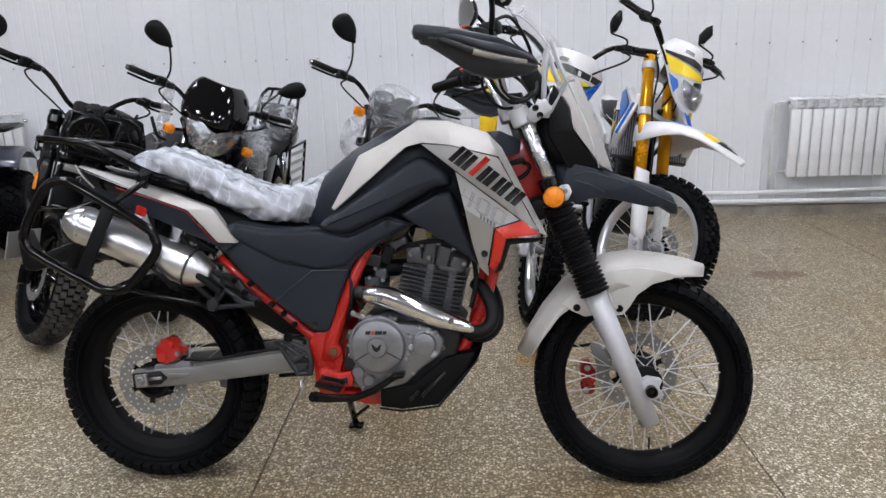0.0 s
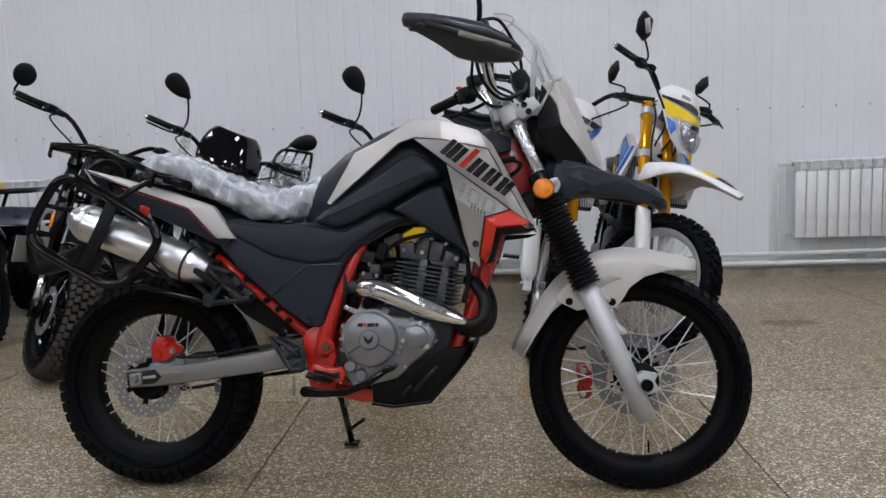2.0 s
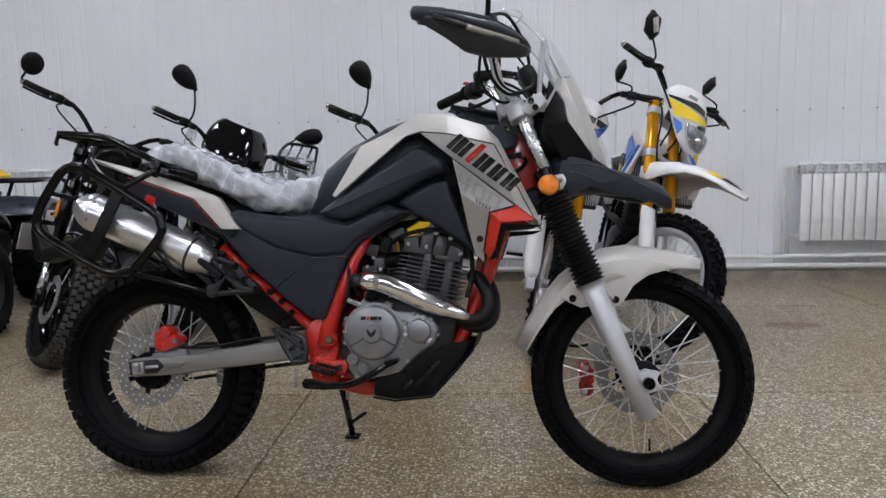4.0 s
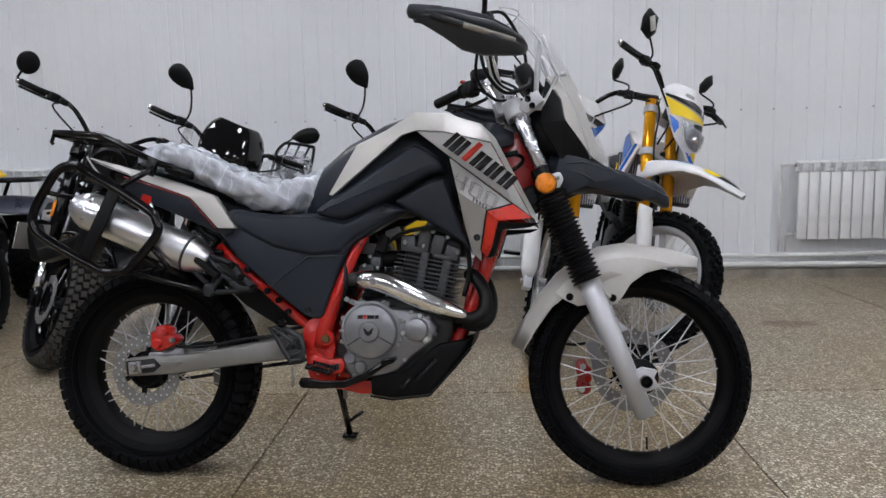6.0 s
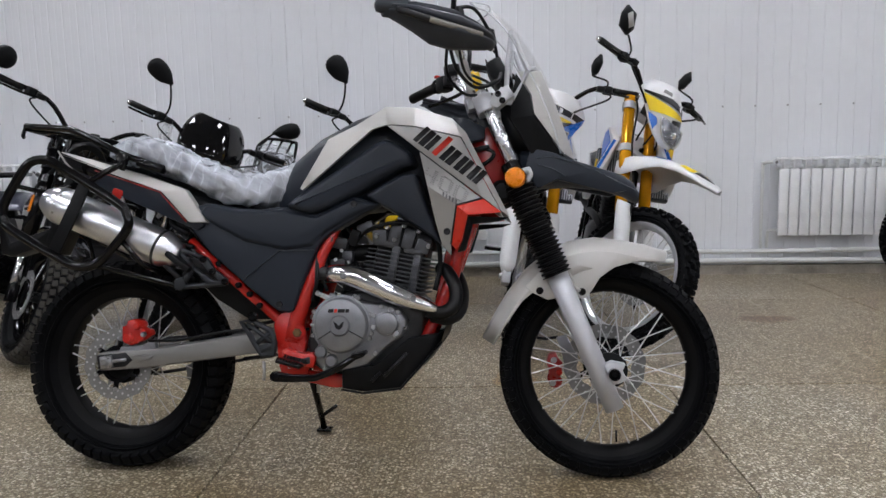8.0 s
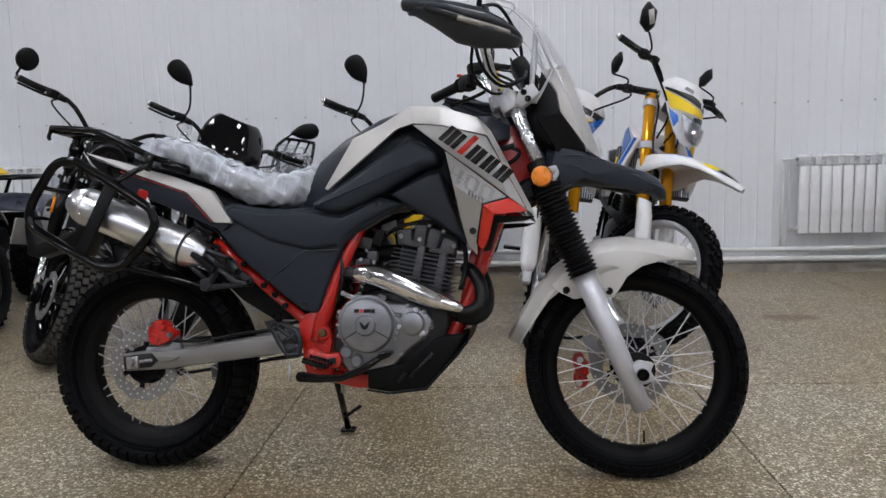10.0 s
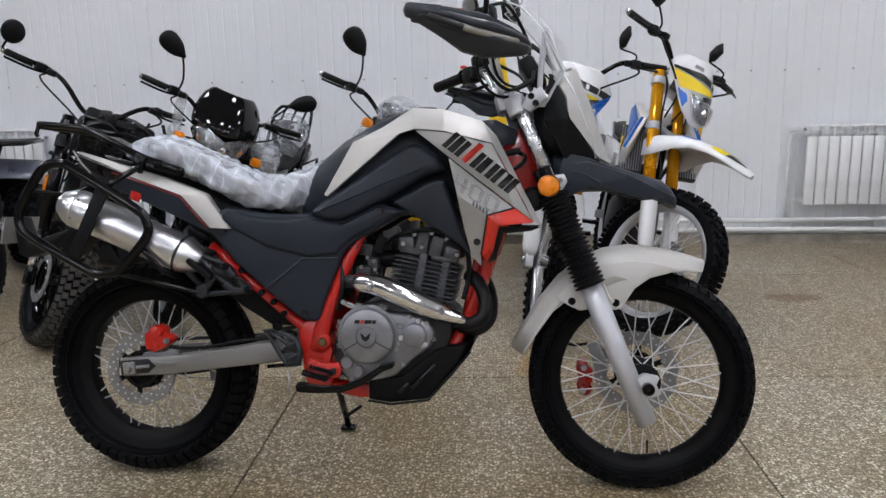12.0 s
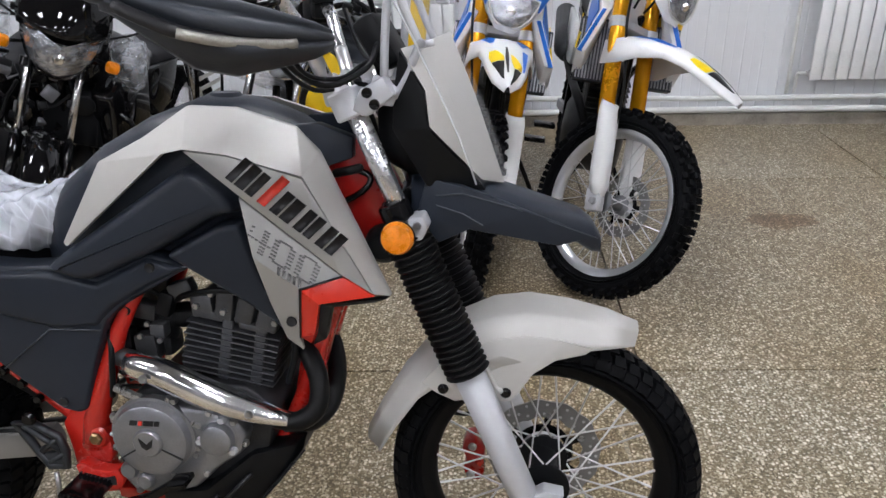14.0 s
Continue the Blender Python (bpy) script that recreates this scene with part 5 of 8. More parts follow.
    for x, z in ((-0.29, 1.062), (-0.24, 1.057), (-0.18, 1.05)):
        P("rack_bar", tube([(x, -0.085, z), (x, 0.085, z)], 0.007, 8), BLACK_TUBE, parent=plate)
    # pannier hoops with a flat upright
    for s in (-1, 1):
        y = s * 0.215
        hoop = P("pannier_hoop", tube([(-0.215, y, 0.925), (-0.165, y, 0.936), (-0.12, y, 0.918), (0.06, y, 0.808), (0.092, y, 0.772), (0.093, y, 0.73), (0.03, y, 0.655), (-0.01, y, 0.626), (-0.065, y, 0.624), (-0.12, y, 0.650), (-0.25, y, 0.722), (-0.292, y, 0.760), (-0.290, y, 0.806), (-0.26, y, 0.862)], 0.0135, 14, closed=True, k=5), BLACK_TUBE, label="glossy black tubular pannier hoop")
        P("hoop_strap", slab([(-0.048, 0.878), (-0.016, 0.860), (-0.112, 0.660), (-0.146, 0.676)], y - s * 0.004, y + s * 0.006, 0.001), BLACK_PLASTIC, parent=hoop)
        P("hoop_stay", tube([(0.07, y, 0.705), (0.12, y * 0.85, 0.63), (0.16, s * 0.13, 0.60)], 0.008, 8), BLACK_TUBE, parent=hoop)
        P("hoop_stay", tube([(-0.01, y, 0.626), (0.13, s * 0.18, 0.590), (0.24, s * 0.13, 0.555)], 0.007, 8, k=3), BLACK_TUBE, parent=hoop)
        P("hoop_stay", tube([(-0.26, y, 0.862), (-0.2, s * 0.15, 0.85), (-0.14, s * 0.09, 0.88)], 0.007, 8, k=3), BLACK_TUBE, parent=hoop)

    # silencer and exhaust
    a, b = Vector((-0.153, -0.1506, 0.8075)), Vector((0.158, -0.140, 0.6785))
    mq = toward(a, b)
    ln = (b - a).length
    can = P("silencer", lathe([(0.0545, 0.0), (0.0555, 0.003), (0.0555, ln - 0.003), (0.0545, ln)], 40, mq), STEEL, label="brushed steel silencer")
    cap = P("end_cap", lathe([(0.0, -0.020), (0.026, -0.020), (0.0275, -0.048), (0.0335, -0.049), (0.0505, -0.022), (0.057, -0.002), (0.057, 0.006), (0.055, 0.008)], 40, mq), STEEL, parent=can)
    P("outlet", lathe([(0.0, -0.046), (0.024, -0.046), (0.026, -0.040)], 24, mq), BLACK_DECAL, parent=cap)
    for k in range(6):
        q = mq @ Vector((0.056 * math.cos(k * 1.047 + 0.4), 0.056 * math.sin(k * 1.047 + 0.4), 0.014))
        P("rivet", lathe([(0.0, 0.0025), (0.003, 0.002), (0.004, 0.0)], 8, toward(q, q + (q - (a + (b - a).normalized() * 0.014)))), BOLT, parent=can)
    P("front_ring", lathe([(0.055, ln - 0.002), (0.0567, ln), (0.0567, ln + 0.005), (0.055, ln + 0.007)], 40, mq), ALLOY_DARK, parent=can)
    P("front_cone", lathe([(0.0553, ln + 0.007), (0.0545, ln + 0.014), (0.036, ln + 0.058), (0.030, ln + 0.066), (0.0, ln + 0.068)], 40, mq), STEEL, parent=can)
    hang = P("silencer_hanger", slab([(-0.012, 0.840), (0.022, 0.842), (0.030, 0.815), (0.044, 0.780), (0.000, 0.775), (-0.014, 0.805)], -0.112, -0.120, 0.002), STEEL)
    P("rubber_mount", rbox((0.008, -0.108, 0.844), (0.036, 0.030, 0.030), 0.006, (0, 18, 0)), RED, parent=hang)
    P("bolt", lathe([(0.0, 0.008), (0.007, 0.008), (0.010, 0.003), (0.010, 0.0)], 10, axis_y(0.004, -0.120, 0.816)), BOLT, parent=hang)
    for pts, r in (([(0.10, -0.10, 0.80), (0.14, -0.11, 0.74), (0.19, -0.10, 0.70), (0.25, -0.12, 0.68)], 0.006), ([(0.17, -0.09, 0.80), (0.18, -0.11, 0.75), (0.23, -0.11, 0.72)], 0.009), ([(0.05, -0.10, 0.84), (0.12, -0.105, 0.82), (0.20, -0.11, 0.77), (0.27, -0.11, 0.70)], 0.005)):
        P("hose", tube(pts, r, 8, k=4), BLACK_PLASTIC)
    P("tail_bracket", slab([(0.098, 0.815), (0.118, 0.818), (0.124, 0.780), (0.112, 0.752), (0.096, 0.765)], -0.108, -0.114, 0.002), STEEL)
    P("mid_pipe", tube([(0.205, -0.137, 0.655), (0.28, -0.11, 0.615), (0.40, -0.08, 0.585), (0.55, -0.09, 0.60), (0.68, -0.13, 0.60)], 0.019, 12, k=5), ALLOY_DARK)
    shield = []
    for i in range(15):
        u = i / 14
        c = Vector((0.672 + 0.315 * u, -0.150 - 0.02 * math.sin(math.pi * u), 0.600 + 0.012 * math.sin(u * 5.2) * (1 - u) - 0.102 * u ** 1.25))
        hh = 0.006 + 0.027 * math.sin(math.pi * min(1, 0.16 + u * 0.82)) ** 0.6
        ring = []
        for j in range(14):
            t = 2 * math.pi * j / 14
            ring.append((c.x + 0.35 * hh * math.sin(t) * 0.3, c.y - 0.026 * math.cos(t) * (0.4 + 0.6 * hh / 0.033), c.z + hh * math.sin(t)))
        shield.append(ring)
    sh = P("heat_shield", loft(shield), CHROME, label="chrome exhaust heat shield")
    for x, z in ((0.725, 0.592), (0.925, 0.528)):
        P("bolt", lathe([(0.0, 0.006), (0.007, 0.005), (0.009, 0.0)], 10, axis_y(x, -0.190, z)), BOLT, parent=sh)
    P("header_pipe", tube([(0.985, -0.05, 0.615), (1.012, -0.075, 0.600), (1.036, -0.10, 0.555), (1.033, -0.12, 0.508), (0.998, -0.135, 0.486), (0.955, -0.14, 0.494)], 0.0195, 14, k=6), RUBBER_MATT)
    P("header_pipe", tube([(0.985, 0.045, 0.615), (1.025, 0.03, 0.595), (1.048, -0.01, 0.545), (1.046, -0.06, 0.492), (1.015, -0.10, 0.468), (0.97, -0.125, 0.478)], 0.0195, 14, k=6), RUBBER_MATT)

    # frame
    for s in (-1, 1):
        y = s * 0.115
        side = P("frame_spar", tube([(0.690, y * 0.85, 0.745), (0.668, y * 0.94, 0.702), (0.648, y, 0.662), (0.615, y, 0.582), (0.585, y, 0.510), (0.568, y, 0.460), (0.558, y, 0.400)], [0.0150, 0.0155, 0.0165, 0.019, 0.0225, 0.026, 0.028], 14), RED, label="red tubular frame")
        P("seat_stay", tube([(0.545, y * 0.95, 0.445), (0.50, y * 0.92, 0.474), (0.43, y * 0.9, 0.530), (0.30, y * 0.9, 0.640), (0.23, y * 0.75, 0.70)], [0.020, 0.016, 0.0145, 0.0145, 0.0145], 12), RED, parent=side)
        P("pivot_plate", slab([(0.500, 0.452), (0.520, 0.482), (0.552, 0.498), (0.583, 0.472), (0.603, 0.400), (0.592, 0.36), (0.606, 0.33), (0.598, 0.295), (0.53, 0.290), (0.516, 0.335), (0.510, 0.40)], y - s * 0.016, y + s * 0.016, 0.008), RED, parent=side)
        P("lower_rail", tube([(0.56, y * 0.85, 0.300), (0.70, y * 0.85, 0.288), (0.83, y * 0.85, 0.296), (0.905, y * 0.7, 0.36), (0.965, y * 0.5, 0.45), (1.03, y * 0.45, 0.62), (1.05, y * 0.4, 0.75), (1.09, y * 0.3, 0.93)], 0.0185, 12, k=4), RED, parent=side)
        P("down_tube", slab([(0.962, 0.455), (0.968, 0.515), (1.000, 0.662), (1.040, 0.780), (1.105, 0.780), (1.094, 0.737), (1.052, 0.623), (1.026, 0.540), (1.006, 0.455)], s * 0.018, s * 0.046, 0.008), RED, parent=side)
        P("pivot_boss", lathe([(0.0, 0.006), (0.019, 0.006), (0.024, 0.0)], 20, axis_y(0.577, y - 0.020 if s < 0 else y + 0.024, 0.428)), RED, parent=side)
        P("pivot_bolt", lathe([(0.0, 0.008), (0.010, 0.008), (0.0135, 0.005), (0.0135, 0.0)], 6, axis_y(0.577, y - 0.026 if s < 0 else y + 0.032, 0.428)), BRONZE, parent=side)
        P("bolt", lathe([(0.0, 0.008), (0.009, 0.008), (0.014, 0.004), (0.014, 0.0)], 6, axis_y(0.555, y - 0.014 if s < 0 else y + 0.022, 0.335)), BOLT, parent=side)
        for x, z in ((0.335, 0.635), (0.395, 0.572), (0.430, 0.545), (0.46, 0.512)):
            P("bolt", lathe([(0.0, 0.012), (0.008, 0.012), (0.010, 0.004), (0.010, 0.0)], 10, axis_y(x, y - 0.012 if s < 0 else y + 0.02, z - 0.006)), BLACK_TUBE, parent=side)
        P("head_gusset", slab([(1.045, 0.925), (1.075, 0.985), (1.130, 1.035), (1.150, 0.99), (1.205, 0.880), (1.190, 0.815), (1.150, 0.800), (1.11, 0.80), (1.085, 0.84)], s * 0.040, s * 0.058, 0.006), RED_DARK, parent=side)
        P("gusset_tube", tube([(1.075, s * 0.066, 0.90), (1.110, s * 0.068, 0.915), (1.140, s * 0.066, 0.935), (1.146, s * 0.06, 0.955), (1.120, s * 0.06, 0.968)], 0.006, 8, k=3), BLACK_TUBE, parent=side)
        P("grommet", rbox((1.105, s * 0.06, 0.965), (0.06, 0.02, 0.016), 0.006, (0, -12, 0)), BLACK_PLASTIC, parent=side)
        P("horn_cover", lathe([(0.0, 0.03), (0.022, 0.028), (0.034, 0.012), (0.036, -0.01)], 18, axis_y(1.172, s * 0.085, 0.835)), BLACK_PLASTIC, parent=side)
        fb = P("footrest_bracket", tube([(0.412, s * 0.150, 0.460), (0.448, s * 0.150, 0.462), (0.502, s * 0.150, 0.433), (0.513, s * 0.150, 0.400), (0.510, s * 0.150, 0.366), (0.474, s * 0.150, 0.364), (0.455, s * 0.150, 0.392), (0.440, s * 0.150, 0.418)], 0.0085, 8, closed=True), CAST_GREY, parent=side)
        for p, q in (((0.43, 0.455), (0.505, 0.40)), ((0.46, 0.398), (0.500, 0.43)), ((0.47, 0.37), (0.51, 0.395))):
            P("bracket_rib", tube([(p[0], s * 0.150, p[1]), (q[0], s * 0.150, q[1])], 0.007, 8), CAST_GREY, parent=fb)
        P("bracket_lug", slab([(0.462, 0.392), (0.508, 0.402), (0.510, 0.365), (0.474, 0.364)], s * 0.138, s * 0.154, 0.003), CAST_GREY, parent=fb)
        P("bracket_bolt", lathe([(0.0, 0.010), (0.010, 0.010), (0.015, 0.004), (0.015, 0.0)], 12, axis_y(0.450, s * 0.15 - 0.006 if s < 0 else s * 0.15 + 0.012, 0.475)), BLACK_TUBE, parent=fb)
        pb = P("passenger_bracket", slab([(0.290, 0.652), (0.305, 0.648), (0.330, 0.612), (0.368, 0.584), (0.366, 0.566), (0.318, 0.566), (0.286, 0.588), (0.300, 0.600), (0.322, 0.582), (0.344, 0.580), (0.318, 0.600), (0.284, 0.640)], s * 0.135, s * 0.156, 0.003), CAST_GREY, parent=side)
        for p, q, r in (((0.150, 0.650), (0.224, 0.584), 0.0085), ((0.212, 0.676), (0.262, 0.616), 0.0085), ((0.212, 0.676), (0.292, 0.648), 0.0075), ((0.262, 0.616), (0.224, 0.560), 0.0095), ((0.262, 0.616), (0.300, 0.590), 0.0080), ((0.224, 0.560), (0.360, 0.572), 0.0085), ((0.250, 0.648), (0.236, 0.590), 0.0065)):
            P("bracket_arm", tube([(p[0], s * 0.148, p[1]), (q[0], s * 0.148, q[1])], r, 6), CAST_GREY, parent=pb)
        P("bracket_lug", slab([(0.208, 0.584), (0.236, 0.592), (0.246, 0.566), (0.228, 0.548), (0.208, 0.556)], s * 0.138, s * 0.158, 0.004), CAST_GREY, parent=pb)
        for x, z in ((0.298, 0.642), (0.326, 0.606), (0.362, 0.576)):
            P("bolt", lathe([(0.0, 0.010), (0.006, 0.010), (0.010, 0.006), (0.0105, 0.0)], 10, axis_y(x, -0.154 if s < 0 else 0.166, z)), BLACK_TUBE, parent=pb)
        P("passenger_peg", rbox((0.222, s * 0.168, 0.640), (0.10, 0.030, 0.020), 0.006, (0, 37, 0)), BLACK_PLASTIC, parent=side)
    # swingarm and axle plates
    for s in (-1, 1):
        arm = P("swingarm", slab([(-0.055, 0.362), (0.04, 0.372), (0.13, 0.378), (0.30, 0.405), (0.46, 0.432), (0.475, 0.40), (0.47, 0.365), (0.30, 0.342), (0.12, 0.318), (0.065, 0.312), (-0.05, 0.305)], s * 0.085, s * 0.122, 0.007, 0.003), SWINGARM, label="grey box-section swingarm")
        # flat black sheet on the arm's end, for the shade inside its recess
        P("arm_recess_shade", slab([(-0.050, 0.354), (0.040, 0.364), (0.062, 0.342), (0.040, 0.322), (-0.046, 0.313)], s * 0.118, s * 0.1245, 0.001), BLACK_DECAL, parent=arm)
        P("axle_plate", rbox((-0.018, s * 0.127, 0.335), (0.038, 0.010, 0.036), 0.002, (0, -7, 0)), BOLT, parent=arm)
        P("axle_nut", lathe([(0.0, 0.016), (0.010, 0.016), (0.013, 0.010), (0.013, 0.0)], 6, axis_y(-0.018, s * 0.13 if s < 0 else s * 0.13 + 0.016, 0.336)), BOLT, parent=arm)
        P("chain_adjuster", tube([(0.004, s * 0.128, 0.338), (0.044, s * 0.128, 0.343)], 0.005, 8), BOLT, parent=arm)
        P("arm_flute", slab([(0.06, 0.355), (0.13, 0.356), (0.115, 0.342), (0.07, 0.335)], s * 0.118, s * 0.126, 0.003), SWINGARM, parent=arm)
    P("shock_spring", tube([(0.42 + 0.03 * math.cos(t * 0.7) + 0.0022 * t, 0.03 * math.sin(t * 0.7), 0.42 + 0.004 * t) for t in range(64)], 0.006, 6), ALLOY_DARK)
    bm = bmesh.new()
    for i in range(60):
        u = i / 60
        rbox((0.02 + 0.53 * u, 0.10, 0.385 + 0.035 * u), (0.011, 0.012, 0.010), 0.001, bm=bm)
        rbox((0.02 + 0.53 * u, 0.10, 0.270 + 0.085 * u), (0.011, 0.012, 0.010), 0.001, bm=bm)
    P("chain", bm, ALLOY_DARK)["kind"] = "stuff"
    P("chain_guide", slab([(0.13, 0.30), (0.17, 0.315), (0.185, 0.27), (0.165, 0.24), (0.135, 0.255)], 0.085, 0.105, 0.004), ALLOY)

    # engine
    # block darker than its covers: shade between them put into the colour
    eng = P("engine", slab([(0.612, 0.45), (0.66, 0.525), (0.74, 0.55), (0.90, 0.55), (0.955, 0.50), (0.935, 0.42), (0.88, 0.36), (0.80, 0.315), (0.66, 0.305), (0.62, 0.335), (0.600, 0.39)], -0.125, 0.125, 0.012, seg=3), ALLOY_DARK, label="grey cast alloy single-cylinder engine")
    P("crankcase_cover", slab([(0.640, 0.40), (0.648, 0.48), (0.70, 0.528), (0.77, 0.520), (0.83, 0.515), (0.885, 0.495), (0.905, 0.465), (0.89, 0.42), (0.84, 0.385), (0.79, 0.335), (0.72, 0.315), (0.655, 0.318), (0.63, 0.35)], -0.12, -0.158, 0.008, 0.004, seg=3), ALLOY, parent=eng)
    cov = P("clutch_cover", lathe([(0.0, 0.031), (0.026, 0.031), (0.029, 0.028), (0.030, 0.0235), (0.066, 0.022), (0.074, 0.018), (0.0785, 0.008), (0.080, 0.004), (0.086, 0.003), (0.086, -0.01)], 48, axis_y(0.713, -0.160, 0.452)), ALLOY, parent=eng)
    P("cover_mark", slab([(0.698, 0.465), (0.703, 0.447), (0.713, 0.440), (0.723, 0.447), (0.728, 0.465), (0.720, 0.459), (0.713, 0.452), (0.706, 0.459)], -0.190, -0.1925, 0), BLACK_DECAL, parent=eng)
    for x, w, mt in ((0.688, 0.014, BLACK_DECAL), (0.7025, 0.008, RED_DECAL), (0.719, 0.020, BLACK_DECAL), (0.736, 0.010, BLACK_DECAL)):
        P("cover_mark", slab([(x - w / 2 - 0.001, 0.489), (x + w / 2 - 0.001, 0.489), (x + w / 2 + 0.001, 0.499), (x - w / 2 + 0.001, 0.499)], -0.183, -0.185, 0), mt, parent=eng)
    for a in (212, 332):
        c = Vector((0.713 + 0.052 * math.cos(radians(a)), -0.183, 0.452 + 0.052 * math.sin(radians(a))))
        P("cover_rib", rbox(c, (0.046, 0.004, 0.003), 0.001, (0, -a, 0)), ALLOY_DARK, parent=eng)
    P("round_cover", lathe([(0.0, 0.020), (0.026, 0.020), (0.031, 0.017), (0.033, 0.0), (0.038, -0.002)], 30, axis_y(0.846, -0.160, 0.458)), ALLOY, parent=eng)
    P("oil_cap", lathe([(0.0, 0.016), (0.015, 0.016), (0.018, 0.010), (0.019, 0.0)], 20, axis_y(0.654, -0.156, 0.376)), ALLOY, parent=eng)
    P("oil_filter_cover", lathe([(0.0, 0.012), (0.014, 0.012), (0.018, 0.008), (0.020, 0.0)], 20, axis_y(0.683, -0.157, 0.350)), ALLOY, parent=eng)
    for x, z in ((0.655, 0.497), (0.69, 0.535), (0.762, 0.53), (0.83, 0.507), (0.878, 0.49), (0.898, 0.445), (0.80, 0.43), (0.812, 0.372), (0.636, 0.425), (0.665, 0.325), (0.806, 0.480), (0.868, 0.424)):
        P("bolt", lathe([(0.0, 0.010), (0.005, 0.010), (0.007, 0.007), (0.0075, 0.0)], 8, axis_y(x, -0.152, z)), BOLT, parent=eng)
    P("oil_plug", lathe([(0.0, 0.052), (0.004, 0.050), (0.007, 0.030), (0.015, 0.010), (0.016, 0.0), (0.0, 0.0)], 16, toward((0.672, -0.160, 0.446), (0.60, -0.160, 0.456))), BOLT, parent=eng)
    for a in range(20, 380, 45):
        P("bolt", lathe([(0.0, 0.008), (0.005, 0.008), (0.007, 0.005), (0.0075, 0.0)], 8, axis_y(0.713 + 0.090 * math.cos(radians(a)), -0.154, 0.452 + 0.090 * math.sin(radians(a)))), BOLT, parent=eng)
    for a in (75, 195, 315):
        P("bolt", lathe([(0.0, 0.012), (0.006, 0.012), (0.008, 0.008), (0.009, 0.0)], 8, axis_y(0.846 + 0.040 * math.cos(radians(a)), -0.156, 0.458 + 0.040 * math.sin(radians(a)))), SILVER_FORK, parent=eng)
    lean = 11.0
    cyl = Matrix.Translation((0.849, 0, 0.546)) @ Matrix.Rotation(radians(lean), 4, "Y")
    XF.append(XF[-1] @ cyl)
    # core in dark alloy, to colour in the shade between the fins
    P("cylinder", rbox((0.0, 0, 0.07), (0.150, 0.15, 0.15), 0.01), ALLOY_DARK, parent=eng)
    for i in range(9):
        z = 0.012 + 0.0126 * i
        P("cooling_fin", rbox((-0.002 + 0.003 * (i > 6), 0, z), (0.190 - 0.004 * (i % 2), 0.205, 0.0038), 0.0015), FIN, parent=eng)
    P("cylinder_head", slab([(-0.088, 0.128), (-0.075, 0.175), (-0.04, 0.182), (-0.03, 0.205), (0.035, 0.210), (0.05, 0.186), (0.085, 0.178), (0.098, 0.138)], -0.085, 0.085, 0.008), ALLOY_DARK, parent=eng)
    for x, z, w, h, t in ((-0.066, 0.150, 0.044, 0.046, -14), (-0.022, 0.168, 0.036, 0.074, 0), (0.020, 0.160, 0.036, 0.060, 6), (0.066, 0.146, 0.044, 0.040, 10), (0.0, 0.212, 0.05, 0.02, 0), (-0.045, 0.135, 0.05, 0.02, 0), (0.04, 0.128, 0.06, 0.016, 0)):
        P("valve_cover", rbox((x, -0.088, z), (w, 0.03, h), 0.006, (0, t, 0)), FIN, parent=eng)
    for x in (-0.012, 0.055):
        P("fin_bridge", rbox((x, -0.092, 0.068), (0.022, 0.014, 0.130), 0.003), FIN, parent=eng)
    for x, z in ((-0.075, 0.15), (0.0, 0.196), (0.082, 0.15), (-0.02, 0.150), (0.045, 0.186), (-0.048, 0.182)):
        P("bolt", lathe([(0.0, 0.010), (0.006, 0.010), (0.008, 0.005), (0.008, 0.0)], 6, axis_y(x, -0.10, z)), BOLT, parent=eng)
    XF.pop()
    P("carburettor", lathe([(0.0, 0.03), (0.026, 0.03), (0.030, 0.022), (0.030, -0.03), (0.022, -0.05), (0.0, -0.05)], 20, pose(0.702, -0.045, 0.652)), ALLOY_DARK)
    P("carburettor_bowl", rbox((0.700, -0.045, 0.605), (0.055, 0.06, 0.045), 0.01), ALLOY_DARK)
    for c, sz, t, mt in (((0.690, -0.085, 0.690), (0.05, 0.03, 0.035), 10, ALLOY_DARK), ((0.715, -0.088, 0.650), (0.032, 0.03, 0.03), 0, FIN), ((0.690, -0.090, 0.615), (0.045, 0.035, 0.055), -4, ALLOY_DARK), ((0.735, -0.085, 0.705), (0.03, 0.03, 0.05), 20, BLACK_PLASTIC), ((0.645, -0.085, 0.62), (0.025, 0.03, 0.06), 0, BLACK_PLASTIC), ((0.768, -0.08, 0.735), (0.05, 0.03, 0.03), -20, FIN)):
        P("carburettor_fitting", rbox(c, sz, 0.005, (0, t, 0)), mt)
    for x, z in ((0.70, 0.667), (0.722, 0.633), (0.682, 0.64)):
        P("bolt", lathe([(0.0, 0.006), (0.005, 0.006), (0.006, 0.0)], 8, axis_y(x, -0.104, z)), BOLT)
    P("intake_boot", tube([(0.60, -0.03, 0.665), (0.67, -0.04, 0.662), (0.74, -0.035, 0.66), (0.80, -0.02, 0.665)], [0.034, 0.028, 0.026, 0.024], 14, k=4), RUBBER_MATT)
    P("air_box", rbox((0.58, 0, 0.66), (0.16, 0.15, 0.18), 0.02), BLACK_PLASTIC)
    P("mud_flap", slab([(0.19, 0.62), (0.30, 0.52), (0.40, 0.46), (0.50, 0.46), (0.48, 0.54), (0.32, 0.66)], -0.06, 0.06, 0.006), BLACK_PLASTIC)
    P("battery_box", rbox((0.44, 0, 0.66), (0.2, 0.14, 0.16), 0.02, (0, 20, 0)), BLACK_PLASTIC)
